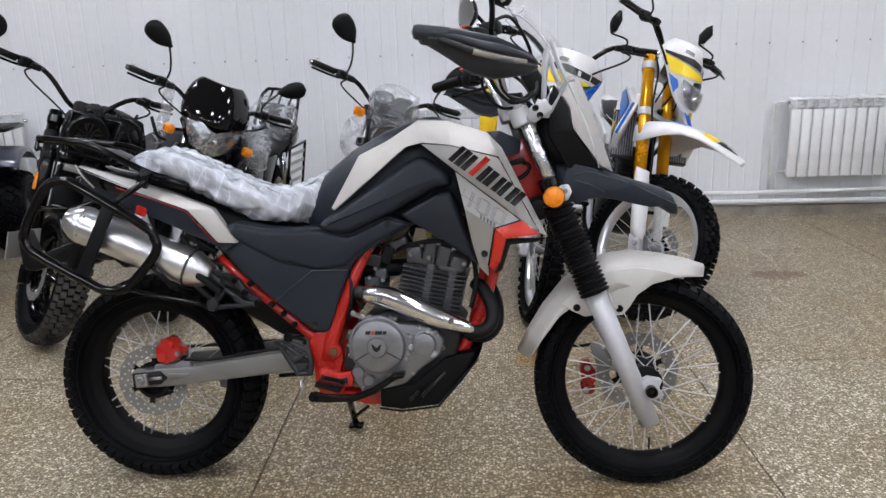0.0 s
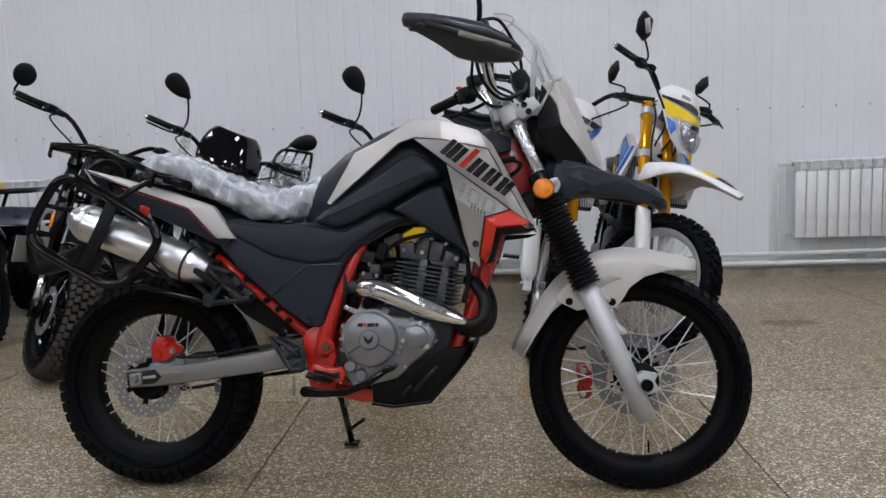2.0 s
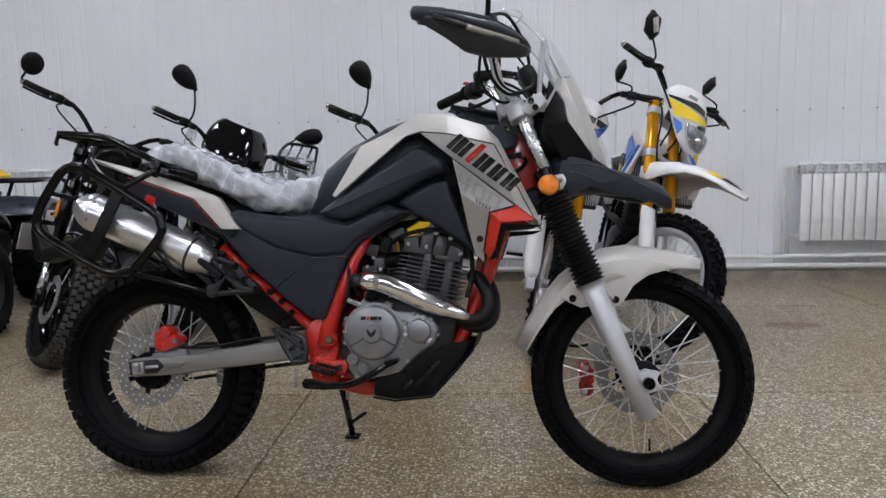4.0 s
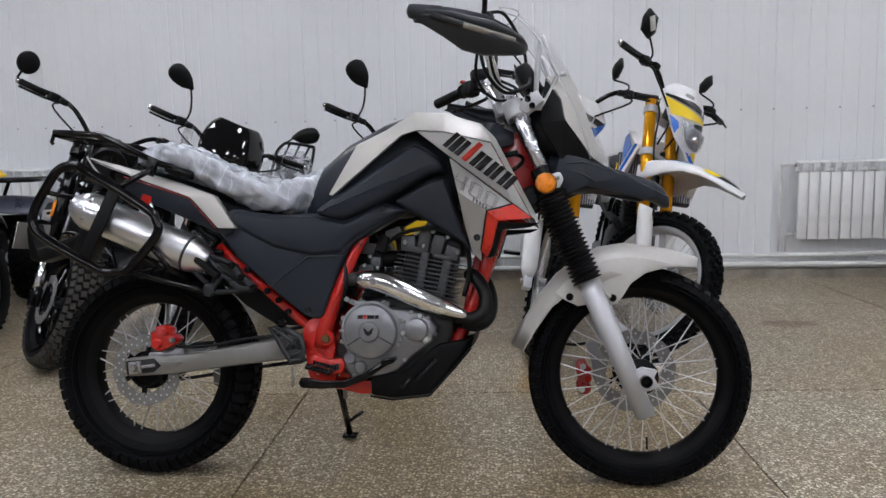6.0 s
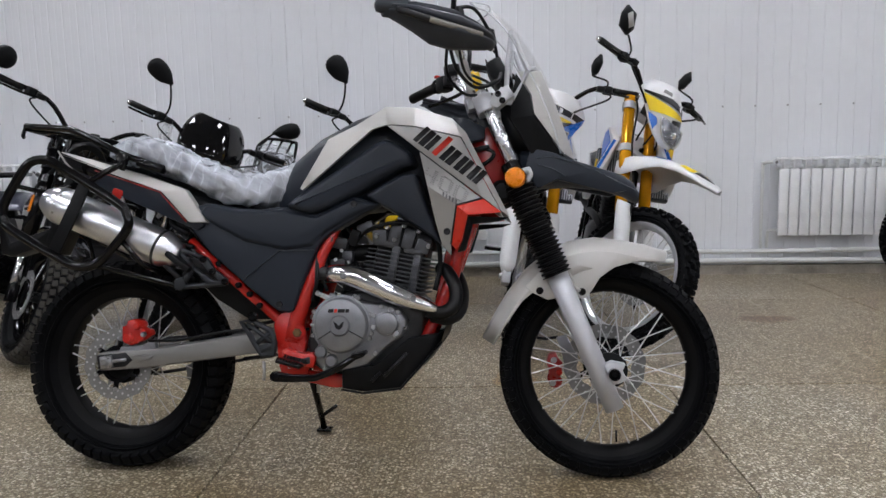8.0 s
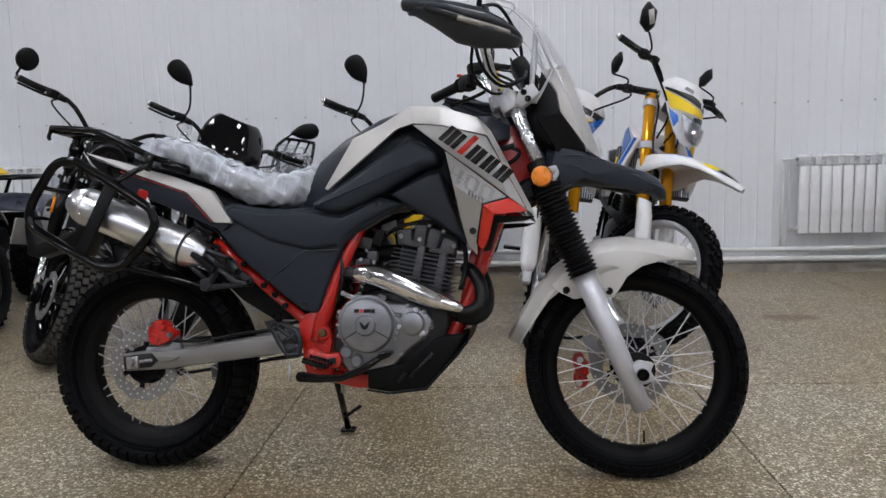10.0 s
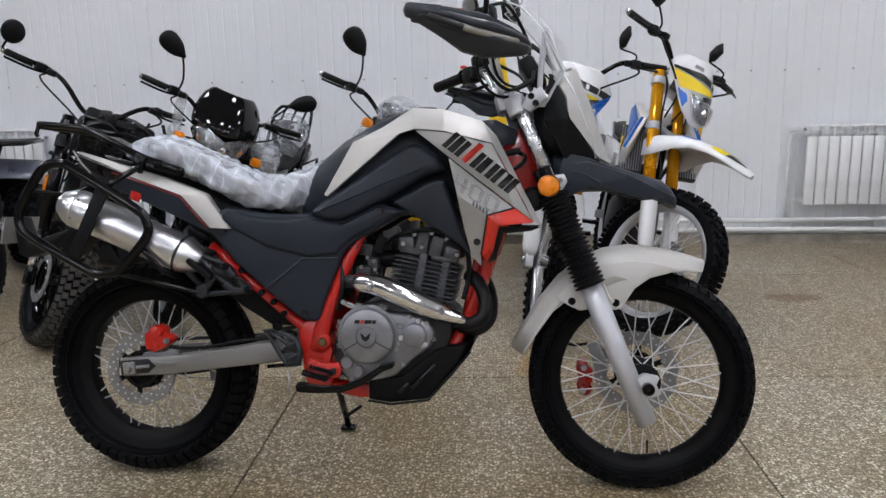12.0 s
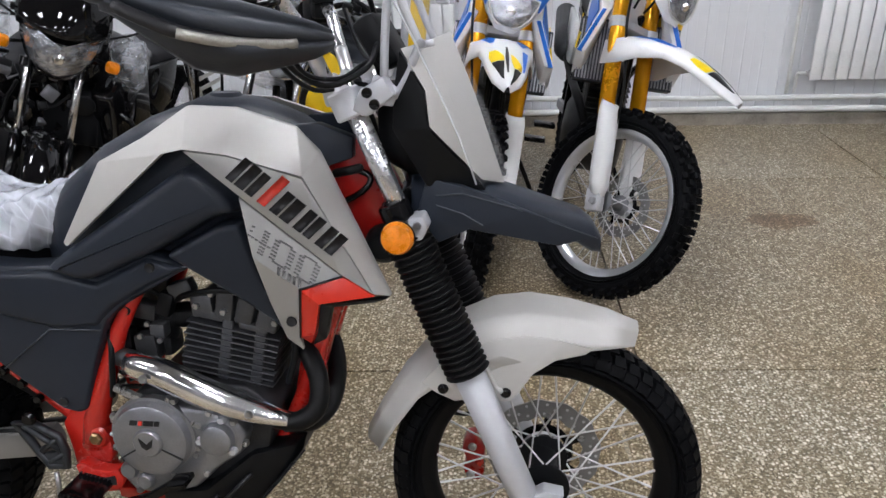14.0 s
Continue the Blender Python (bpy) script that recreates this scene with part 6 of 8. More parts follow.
    P("ignition_coil", rbox((0.86, 0.02, 0.80), (0.1, 0.06, 0.04), 0.01), BLACK_PLASTIC)
    P("warning_tag", slab([(0.835, 0.757), (0.862, 0.772), (0.875, 0.770), (0.875, 0.752), (0.85, 0.755)], -0.02, -0.024, 0.001), YELLOW)
    for pts, r in (([(0.74, -0.075, 0.70), (0.70, -0.10, 0.74), (0.66, -0.09, 0.70), (0.64, -0.10, 0.60), (0.66, -0.12, 0.55)], 0.005), ([(0.72, -0.06, 0.69), (0.80, -0.11, 0.735), (0.90, -0.12, 0.745), (0.98, -0.1, 0.70)], 0.006), ([(0.95, -0.10, 0.745), (0.985, -0.105, 0.69), (0.99, -0.09, 0.62), (0.975, -0.10, 0.55)], 0.007), ([(0.62, -0.13, 0.52), (0.635, -0.142, 0.58), (0.63, -0.12, 0.66)], 0.006), ([(0.12, -0.13, 0.40), (0.22, -0.14, 0.405), (0.33, -0.135, 0.425), (0.46, -0.14, 0.44)], 0.0045)):
        P("hose", tube(pts, r, 8, k=5), BLACK_PLASTIC)
    P("clutch_arm", tube([(0.622, -0.14, 0.475), (0.645, -0.155, 0.47), (0.66, -0.15, 0.466)], 0.009, 8), BOLT)
    P("clutch_bracket", rbox((0.655, -0.14, 0.535), (0.05, 0.012, 0.014), 0.003, (0, 24, 0)), BOLT)
    # sump guard
    both("skid_plate", facets({"a": (1.005, -0.085, 0.435), "b": (0.985, -0.118, 0.425), "c": (0.905, -0.150, 0.415), "d": (0.810, -0.165, 0.338), "e": (0.714, -0.160, 0.325), "f": (0.712, -0.150, 0.270), "g": (0.775, -0.145, 0.260), "h": (0.880, -0.135, 0.272), "i": (0.945, -0.118, 0.345), "j": (0.994, -0.09, 0.40)}, ["abij", "bci", "chi", "cdgh", "defg"], 0.06, 0.005), BLACK_PLASTIC, ob, "black plastic sump guard")
    for a, b in (((0.835, 0.305), (0.90, 0.372)), ((0.80, 0.292), (0.825, 0.318))):
        P("guard_slot", tube([(a[0], -0.158, a[1]), (b[0], -0.150, b[1])], 0.005, 8), BLACK_DECAL)
    P("guard_lip", tube([(0.712, -0.158, 0.268), (0.775, -0.152, 0.258), (0.880, -0.142, 0.270), (0.945, -0.125, 0.343), (0.994, -0.096, 0.40)], 0.0035, 8), BLACK_PLASTIC)
    P("skid_centre", loft([[(x, y, z) for y in (-0.12, -0.06, 0.06, 0.12)] for x, z in ((0.70, 0.268), (0.80, 0.260), (0.88, 0.270), (0.945, 0.335), (0.998, 0.41), (1.01, 0.45))], closed=False), BLACK_PLASTIC)
    P("lower_frame_plate", slab([(0.60, 0.308), (0.715, 0.308), (0.715, 0.270), (0.68, 0.268), (0.60, 0.284)], -0.10, -0.13, 0.004), RED)
    # foot controls
    hang = P("peg_bracket", slab([(0.538, 0.380), (0.556, 0.386), (0.575, 0.374), (0.605, 0.370), (0.630, 0.376), (0.640, 0.356), (0.632, 0.332), (0.604, 0.328), (0.576, 0.320), (0.552, 0.334)], -0.135, -0.168, 0.005), RED)
    # black sheet proud of the bracket, standing for the shade in its hollow
    P("peg_recess_shade", slab([(0.556, 0.366), (0.60, 0.356), (0.622, 0.362), (0.624, 0.342), (0.600, 0.340), (0.572, 0.338)], -0.166, -0.171, 0.001), BLACK_DECAL, parent=hang)
    peg = P("footpeg", rbox((0.580, -0.205, 0.350), (0.072, 0.075, 0.012), 0.003, (0, 14, 0)), BLACK_TUBE)
    for i in range(8):
        for s in (-1, 1):
            P("peg_tooth", rbox((0.551 + 0.0085 * i, -0.205 + s * 0.033, 0.3625 - 0.0021 * i), (0.005, 0.008, 0.012), 0.001, (0, 14, 0)), BLACK_TUBE, parent=peg)
    ped = P("brake_pedal", slab([(0.508, 0.306), (0.516, 0.320), (0.530, 0.321), (0.574, 0.313), (0.640, 0.314), (0.696, 0.335), (0.752, 0.371), (0.785, 0.376), (0.785, 0.366), (0.760, 0.356), (0.702, 0.316), (0.645, 0.294), (0.574, 0.290), (0.520, 0.291)], -0.172, -0.186, 0.003), BLACK_TUBE)
    P("pedal_pivot", lathe([(0.0, 0.010), (0.006, 0.010), (0.008, 0.006), (0.013, 0.005), (0.014, 0.0)], 14, axis_y(0.524, -0.184, 0.306)), BLACK_TUBE, parent=ped)
    P("pedal_tip", rbox((0.772, -0.19, 0.374), (0.04, 0.045, 0.012), 0.003, (0, -12, 0)), BLACK_TUBE, parent=ped)
    P("brake_rod", tube([(0.478, -0.145, 0.345), (0.482, -0.15, 0.315), (0.48, -0.15, 0.29)], 0.005, 8), BOLT)
    P("gear_rod", tube([(0.40, -0.10, 0.345), (0.50, -0.13, 0.36)], 0.006, 8), BLACK_TUBE)
    # side stand reaches the floor on the far side
    foot = MAIN.inverted() @ Vector((-0.314, 2.555, 0.010))
    stand = P("side_stand", tube([(0.53, 0.12, 0.30), (0.545, 0.15, 0.22), foot + Vector((0, -0.01, 0.01))], 0.011, 10), BLACK_TUBE)
    P("stand_foot", rbox(foot, (0.05, 0.04, 0.008), 0.003, (9, 0, 0)), BLACK_TUBE, parent=stand)
    P("stand_tab", tube([(0.555, 0.19, 0.12), (0.605, 0.21, 0.155)], 0.006, 8), BLACK_TUBE, parent=stand)
    P("stand_spring", tube([(0.56, 0.125, 0.30), (0.562, 0.14, 0.21)], 0.007, 8), BOLT, parent=stand)
    return ob


touring_enduro()

# ---- the row of motorcycles by the wall ----


def parked(head, head_xy, heading, lean):
    """The pose of a motorcycle that leans to its left on its stand, so that its steering head stands over head_xy."""
    r = Matrix.Rotation(radians(heading), 4, "Z") @ Matrix.Rotation(radians(-lean), 4, "X")
    p = r @ Vector(head)
    return Matrix.Translation((head_xy[0] - p.x, head_xy[1] - p.y, 0)) @ r


def steered(head, rake, angle):
    """Turns the front end about the raked steering axis (left is positive)."""
    h = Vector(head)
    ax = Vector((-math.sin(radians(rake)), 0, math.cos(radians(rake))))
    return Matrix.Translation(h) @ Matrix.Rotation(radians(angle), 4, ax) @ Matrix.Translation(-h)


def shell(rows, curve, off=0.0, v0=-1.0, v1=1.0, n=9, bm=None):
    """A front shield: rows of z, x, half width, curved back towards its sides; off lays a decal that much proud of it."""
    out = []
    for z, x, w in rows:
        line = []
        for k in range(n):
            v = v0 + (v1 - v0) * k / (n - 1)
            line.append((x - curve * v * v * (w / 0.12) + off, v * w, z))
        out.append(line)
    return loft(out, closed=False, bm=bm)


def band(rows, curve, off, quads, n=13):
    """Decal patches on a shield: each gives the height at its two sides, top and bottom, and the two sides (as shares of the half width)."""
    bm = bmesh.new()

    def at(v, z):
        for (z0, x0, w0), (z1, x1, w1) in zip(rows, rows[1:]):
            if min(z0, z1) - 1e-6 <= z <= max(z0, z1) + 1e-6:
                u = (z - z0) / (z1 - z0)
                x, w = x0 + (x1 - x0) * u, w0 + (w1 - w0) * u
                return (x - curve * v * v * (w / 0.12) + off, v * w, z)
        return (rows[-1][1] + off, v * rows[-1][2], rows[-1][0])

    for va, vb, ta, tb, ba, bb in quads:
        lines = []
        for j in range(9):
            s = j / 8
            lines.append([at(va + (vb - va) * k / (n - 1), (ta + (tb - ta) * k / (n - 1)) * (1 - s) + (ba + (bb - ba) * k / (n - 1)) * s) for k in range(n)])
        loft(lines, closed=False, bm=bm)
    return bm


def thick(ob, t=0.004):
    m = ob.modifiers.new("shell", "SOLIDIFY")
    m.thickness, m.offset = t, 0
    return ob


def arch(path, half, skirt, crown=0.012):
    """A mudguard along a side path of (x, z)."""
    secs = []
    for i, (x, z) in enumerate(path):
        a, b = Vector(path[max(0, i - 1)]), Vector(path[min(len(path) - 1, i + 1)])
        t = (b - a).normalized()
        w, s = half[i], skirt[i]
        secs.append([(x - t.y * d, y * w, z + t.x * d) for y, d in ((-1.0, -s), (-0.9, -0.008), (-0.5, crown * 0.6), (0, crown), (0.5, crown * 0.6), (0.9, -0.008), (1.0, -s))])
    return loft(secs, closed=False)


def arch_patch(path, half, crown, spans, lift):
    """A decal on a mudguard made by arch: spans of (place along the path, two sides as shares of the half width)."""
    def at(u, v):
        i = min(int(u), len(path) - 2)
        f = u - i
        a, b = Vector(path[i]), Vector(path[i + 1])
        t = (b - a).normalized()
        p, w, q = a.lerp(b, f), half[i] + (half[i + 1] - half[i]) * f, abs(v)
        d = crown * (1 - 0.8 * q) if q < 0.5 else crown * 0.6 + (-0.008 - crown * 0.6) * (q - 0.5) / 0.4
        d += lift
        return (p.x - t.y * d, v * w, p.y + t.x * d)
    lines = []
    for (u0, a0, b0), (u1, a1, b1) in zip(spans, spans[1:]):
        for k in range(4):
            f = k / 4
            u, a, b = u0 + (u1 - u0) * f, a0 + (a1 - a0) * f, b0 + (b1 - b0) * f
            lines.append([at(u, a + (b - a) * j / 6) for j in range(7)])
    u, a, b = spans[-1]
    lines.append([at(u, a + (b - a) * j / 6) for j in range(7)])
    return loft(lines, closed=False)


def bars(ob, P, centre, width, back, rise, mat, mirrors, levers=True):
    """Handlebar, grips, switch blocks, levers, cables; mirrors is a builder called for each side."""
    cx, cz = centre
    end = lambda s: Vector((cx - back, s * width / 2, cz + rise))
    bend = lambda s: Vector((cx - back * 0.35, s * width * 0.25, cz + rise * 0.92))
    bar = P("handlebar", tube([end(-1), bend(-1), (cx, -0.06, cz), (cx, 0.06, cz), bend(1), end(1)], 0.012, 10, k=5), mat)
    P("riser", rbox((cx, 0, cz - 0.03), (0.04, 0.09, 0.06), 0.006), ALLOY_DARK, parent=bar)
    for s in (-1, 1):
        e, b = end(s), bend(s)
        d = (b - e).normalized()
        P("grip", tube([e - d * 0.004, e + d * 0.12], 0.0168, 12), RUBBER_MATT, parent=bar)
        P("bar_end", tube([e - d * 0.022, e - d * 0.004], [0.012, 0.0155], 12), CHROME, parent=bar)
        P("switch_block", rbox(e + d * 0.155, (0.045, 0.05, 0.045), 0.009, (0, 0, -20 * s)), BLACK_PLASTIC, parent=bar)
        if levers:
            P("lever", tube([e + d * 0.18 + Vector((0.035, 0, -0.01)), e + d * 0.10 + Vector((0.06, 0, -0.02)), e + d * -0.01 + Vector((0.045, 0, -0.022))], 0.006, 8, k=3), BLACK_TUBE, parent=bar)
            P("lever_perch", rbox(e + d * 0.20 + Vector((0.02, 0, 0.0)), (0.05, 0.04, 0.03), 0.007), BLACK_PLASTIC, parent=bar)
        P("cable", tube([e + d * 0.18 + Vector((0.03, 0, -0.01)), e + d * 0.16 + Vector((0.09, 0, -0.05)), (cx + 0.06, s * 0.07, cz - 0.06), (cx + 0.03, s * 0.03, cz - 0.2)], 0.005, 6, k=5), BLACK_PLASTIC, parent=bar)
        mirrors(s, e + d * 0.17, P)
    return bar


def drop_mirror(right, left, size=1.12):
    """Rounded, tapering mirrors on bent stalks; for each side: rise, outward step, tilt of the head and its slimness."""
    def make(s, base, P):
        up, out, tilt, slim = right if s < 0 else left
        top = base + Vector((0, s * out, up))
        P("mirror_stalk", tube([base + Vector((0, 0, -0.01)), base + Vector((0.004, -s * 0.012, up * 0.30)), base + Vector((0.008, s * (out * 0.5 - 0.012), up * 0.65)), top], 0.0052, 8, k=4), BLACK_TUBE)
        P("stalk_nut", lathe([(0.0, 0.012), (0.009, 0.012), (0.011, 0.0), (0.011, -0.012), (0.0, -0.012)], 10, toward(base, base + Vector((0, 0, 1)))), BLACK_TUBE)
        a = Vector((0.0, s * math.sin(radians(tilt)), math.cos(radians(tilt))))
        w = Vector((1, 0, 0)).cross(a).normalized()
        secs = []
        for u, hw in ((-0.016, 0.007), (-0.008, 0.012), (0.004, 0.022), (0.022, 0.037), (0.045, 0.047), (0.070, 0.052), (0.092, 0.051), (0.108, 0.044), (0.119, 0.030), (0.125, 0.012)):
            ring = []
            for j in range(18):
                t = 2 * math.pi * j / 18
                ring.append(top + a * (u * size) + w * (hw * slim * size * math.cos(t)) + Vector((1, 0, 0)) * (max(0, math.sin(t)) * 0.022 + min(0, math.sin(t)) * 0.006) * (0.35 + 13 * hw) * size)
            secs.append(ring)
        head = P("mirror", loft(secs), BLACK_PLASTIC)
        P("mirror_face", loft([[top + a * (u * size) + w * (hw * slim * size * math.cos(t)) - Vector((0.0078 * (0.35 + 13 * hw) * size, 0, 0)) for t in (math.pi, 0)] for u, hw in ((0.004, 0.018), (0.03, 0.036), (0.08, 0.046), (0.108, 0.034))], closed=False), MIRROR, parent=head)
    return make


def diamond_mirror(s, base, P):
    """Small faceted mirror on a cranked stalk; the one on the left is folded edge-on."""
    top = base + (Vector((0, -0.052, 0.100)) if s < 0 else Vector((-0.05, -0.065, 0.065)))
    P("mirror_stalk", tube([base, base + Vector((0.006, 0.004, 0.045)), top], 0.0048, 8, k=3), BLACK_TUBE)
    face = Vector((-1, 0, 0)) if s < 0 else Vector((-0.45, 0.89, 0))
    u = Vector((0, -0.62, 0.78)) if s < 0 else Vector((0.05, 0.12, 0.99)).normalized()
    w = face.cross(u).normalized() * (0.054 if s < 0 else 0.030)
    f = face.normalized() * 0.012
    k = 1.15 if s < 0 else 0.95
    ring = [top + u * 0.0 * k + w * -0.2, top + u * 0.045 * k - w * 0.95, top + u * 0.095 * k - w * 0.60, top + u * 0.122 * k + w * 0.10, top + u * 0.078 * k + w * 1.0, top + u * 0.018 * k + w * 0.6]
    c = top + u * 0.062 * k
    bm = loft([[p + f for p in ring], [p - f * 0.4 for p in ring], [(p - c) * 0.55 + c - f * 1.8 for p in ring]])
    head = P("mirror", bm, BLACK_PLASTIC)
    if s > 0:
        return
    quad = [c + u * a * 0.030 * k + w.normalized() * b * 0.016 - f * 2.0 for a, b in ((-1, -1), (1, -1.2), (1.1, 0.8), (-0.9, 1))]
    P("mirror_sticker", loft([quad, [q + f * 0.25 for q in quad]]), GREY_FENDER, parent=head)


def hanging_bag(name, at, size, label):
    """A thin crumpled yellow bag that hangs from a handlebar."""
    w, d, h = size
    secs = []
    for i in range(13):
        u = i / 12
        ring = []
        for j in range(20):
            t = 2 * math.pi * j / 20
            g = (0.55 + 0.45 * min(1, u * 1.6)) * (1 + 0.16 * noise.noise(Vector((math.cos(t) * 1.4, math.sin(t) * 1.4 + 3 * at[0], u * 4.5))) + 0.10 * math.cos(3 * t + u * 4))
            ring.append((w / 2 * g * math.cos(t) + 0.02 * math.sin(u * 5), d / 2 * g * math.sin(t), -h * u - 0.008 * math.cos(5 * t)))
        secs.append(ring)
    ob = part(name, loft(secs), YELLOW_BAG)
    ob.matrix_basis = Matrix.Translation(at)
    return tagged(ob, label, "bag", "yellow bags")


def enduro(head_xy, heading, lean, steer, label, drop=0.02, lamp_set=(0, 0, 0)):
    """White, yellow and blue off-road motorcycle with gold fork."""
    HEAD = (1.045, 0, 1.05)
    ob = thing("motorcycle", parked(HEAD, head_xy, heading, lean), label, "motorcycle", "motorcycles in the showroom")
    P = lambda *a, **k: part(a[0], a[1], a[2], k.get("parent", ob), k.get("label", ""))
    fx = lambda z, y=0.0: Vector((1.400 - 0.51 * (z - 0.352), y, z))
    # rear half
    spoked_wheel(ob, "rear_wheel", (0, 0, 0.335), 0.335, 0.112, 0.232, ENDURO_TREAD, STEEL, ALLOY, rim_w=0.06)
    P("swingarm", slab([(-0.04, 0.36), (0.5, 0.45), (0.5, 0.39), (-0.04, 0.31)], -0.10, -0.075, 0.006), ALLOY)
    P("swingarm", slab([(-0.04, 0.36), (0.5, 0.45), (0.5, 0.39), (-0.04, 0.31)], 0.075, 0.10, 0.006), ALLOY)
    P("engine", body([(0.48, 0.28, 0.5, 0.1), (0.6, 0.26, 0.56, 0.13), (0.78, 0.26, 0.58, 0.13), (0.92, 0.30, 0.52, 0.1), (0.98, 0.36, 0.48, 0.06)], 16, 4), ALLOY_DARK)
    for i in range(7):
        P("cooling_fin", rbox((0.80, 0, 0.56 + i * 0.022), (0.19, 0.17, 0.007), 0.002, (0, 10, 0)), ALLOY_DARK)
    P("cylinder", rbox((0.80, 0, 0.64), (0.14, 0.13, 0.2), 0.01, (0, 10, 0)), ALLOY_DARK)
    for s in (-1, 1):
        P("frame_tube", tube([(1.03, s * 0.03, 0.97), (0.9, s * 0.11, 0.80), (0.6, s * 0.12, 0.66), (0.5, s * 0.11, 0.42), (0.6, s * 0.10, 0.25), (0.86, s * 0.09, 0.25), (1.0, s * 0.04, 0.5), (1.05, s * 0.02, 0.88)], 0.015, 8, k=3), BLACK_TUBE)
        P("seat_rail", tube([(0.72, s * 0.10, 0.82), (0.2, s * 0.10, 0.86), (-0.12, s * 0.07, 0.93)], 0.012, 8), BLACK_TUBE)
        # radiator, shroud and side plates
        rad = P("radiator_core", rbox((1.06, s * 0.135, 0.83), (0.045, 0.11, 0.24), 0.006, (0, -22, 0)), GUARD_GREY)
        bm = bmesh.new()
        for i in range(9):
            rbox((1.085, s * (0.087 + 0.012 * i), 0.838), (0.008, 0.005, 0.22), 0.0, (0, -22, 0), bm)
        P("radiator_grille", bm, ALLOY, parent=rad)["kind"] = "stuff"
        sh = P("shroud", facets({"a": (0.78, s * 0.1419, 0.985), "b": (0.95, s * 0.140, 1.065), "c": (1.12, s * 0.135, 1.000), "d": (1.17, s * 0.2064, 0.845), "e": (1.10, s * 0.1978, 0.745), "f": (0.98, s * 0.1806, 0.745), "g": (0.85, s * 0.1591, 0.845)}, ["abg", "bcfg", "cdef"], 0.035, 0.002), WHITE_PLASTIC)
        P("shroud_flange", facets({"a": (1.128, s * 0.134, 0.997), "b": (1.178, s * 0.2038, 0.845), "c": (1.168, s * 0.186, 0.840), "d": (1.118, s * 0.116, 0.995)}, ["abcd"], 0.004, 0), BLUE, parent=sh)
        P("shroud_decal", facets({"a": (0.88, s * 0.146, 1.030), "b": (0.955, s * 0.145, 1.050), "c": (1.10, s * 0.146, 0.985), "d": (1.130, s * 0.180, 0.905), "e": (1.00, s * 0.166, 0.965)}, ["abe", "bcde"], 0.004, 0), BLUE, parent=sh)
        P("shroud_decal", facets({"a": (0.93, s * 0.1780, 0.945), "b": (1.05, s * 0.187, 0.900), "c": (1.10, s * 0.203, 0.840), "d": (1.02, s * 0.1901, 0.825)}, ["abcd"], 0.004, 0), YELLOW, parent=sh)
        P("side_plate", slab([(0.12, 0.86), (0.40, 0.84), (0.56, 0.78), (0.52, 0.66), (0.32, 0.64), (0.18, 0.74)], s * 0.12, s * 0.145, 0.006), WHITE_PLASTIC)
        P("footpeg", rbox((0.52, s * 0.2, 0.36), (0.06, 0.10, 0.02), 0.004), BLACK_TUBE)
    P("tank", body([(0.62, 0.80, 0.93, 0.09), (0.75, 0.78, 1.0, 0.12), (0.9, 0.78, 1.045, 0.12), (1.0, 0.82, 1.03, 0.08)], 16, 2.8), WHITE_PLASTIC)
    P("seat", body([(-0.12, 0.90, 0.94, 0.07), (0.1, 0.86, 0.955, 0.10), (0.4, 0.84, 0.935, 0.10), (0.62, 0.86, 0.945, 0.085), (0.82, 0.95, 1.03, 0.06), (0.88, 1.0, 1.05, 0.04)], 16, 3.2), FOAM)
    thick(P("rear_mudguard", arch([(0.1, 0.86), (-0.05, 0.90), (-0.22, 0.94), (-0.4, 0.95)][::-1], [0.05, 0.07, 0.08, 0.09], [0.01, 0.03, 0.05, 0.06]), WHITE_PLASTIC))
    P("silencer", tube([(-0.1, -0.14, 0.80), (0.26, -0.15, 0.674), (0.33, -0.148, 0.65)], [0.052, 0.052, 0.024], 16), ALLOY_DARK)
    P("exhaust_pipe", tube([(0.3, -0.14, 0.66), (0.55, -0.12, 0.6), (0.8, -0.11, 0.58), (0.98, -0.06, 0.50), (0.99, 0.0, 0.60), (0.9, 0, 0.68)], 0.02, 10, k=4), RUBBER_MATT)
    P("side_stand", tube([(0.52, 0.10, 0.32), (0.56, 0.25, 0.055)], 0.011, 8), BLACK_TUBE)
    # front end, turned on its stem
    XF.append(steered(HEAD, 27, steer))
    fw = spoked_wheel(ob, "front_wheel", (1.416, 0, 0.356), 0.356, 0.094, 0.274, ENDURO_TREAD, STEEL, ALLOY, rim_w=0.05, hub_w=0.12)
    brake_disc(fw, (1.416, 0.07, 0.356), 0.12)
    for s in (-1, 1):
        y = s * 0.092
        leg = P("fork_leg", tube([fx(1.195, y), fx(0.63, y)], 0.0295, 16), GOLD, label="gold anodised fork tube")
        P("fork_slider", tube([fx(0.66, y), fx(0.36, y)], 0.020, 12), STEEL, parent=leg)
        secs = []
        for z, w in ((0.675, 0.034), (0.64, 0.040), (0.50, 0.040), (0.41, 0.038), (0.375, 0.026)):
            c = fx(z, y)
            secs.append([(c.x + 0.018 + w * math.cos(t), c.y + w * math.sin(t) * 1.0, c.z) for t in [radians(a) for a in range(-120, 121, 24)]])
        thick(P("fork_guard", loft(secs, closed=False), WHITE_PLASTIC, parent=leg))
        P("guard_decal", tube([fx(0.60, y * 1.36) + Vector((0.03, 0, 0)), fx(0.48, y * 1.36) + Vector((0.03, 0, 0))], 0.006, 6), YELLOW if s < 0 else BLUE, parent=leg)
        P("fork_foot", rbox(fx(0.365, y) + Vector((0.018, 0, -0.012)), (0.06, 0.042, 0.085), 0.008, (0, -27, 0)), SILVER_FORK, parent=leg)
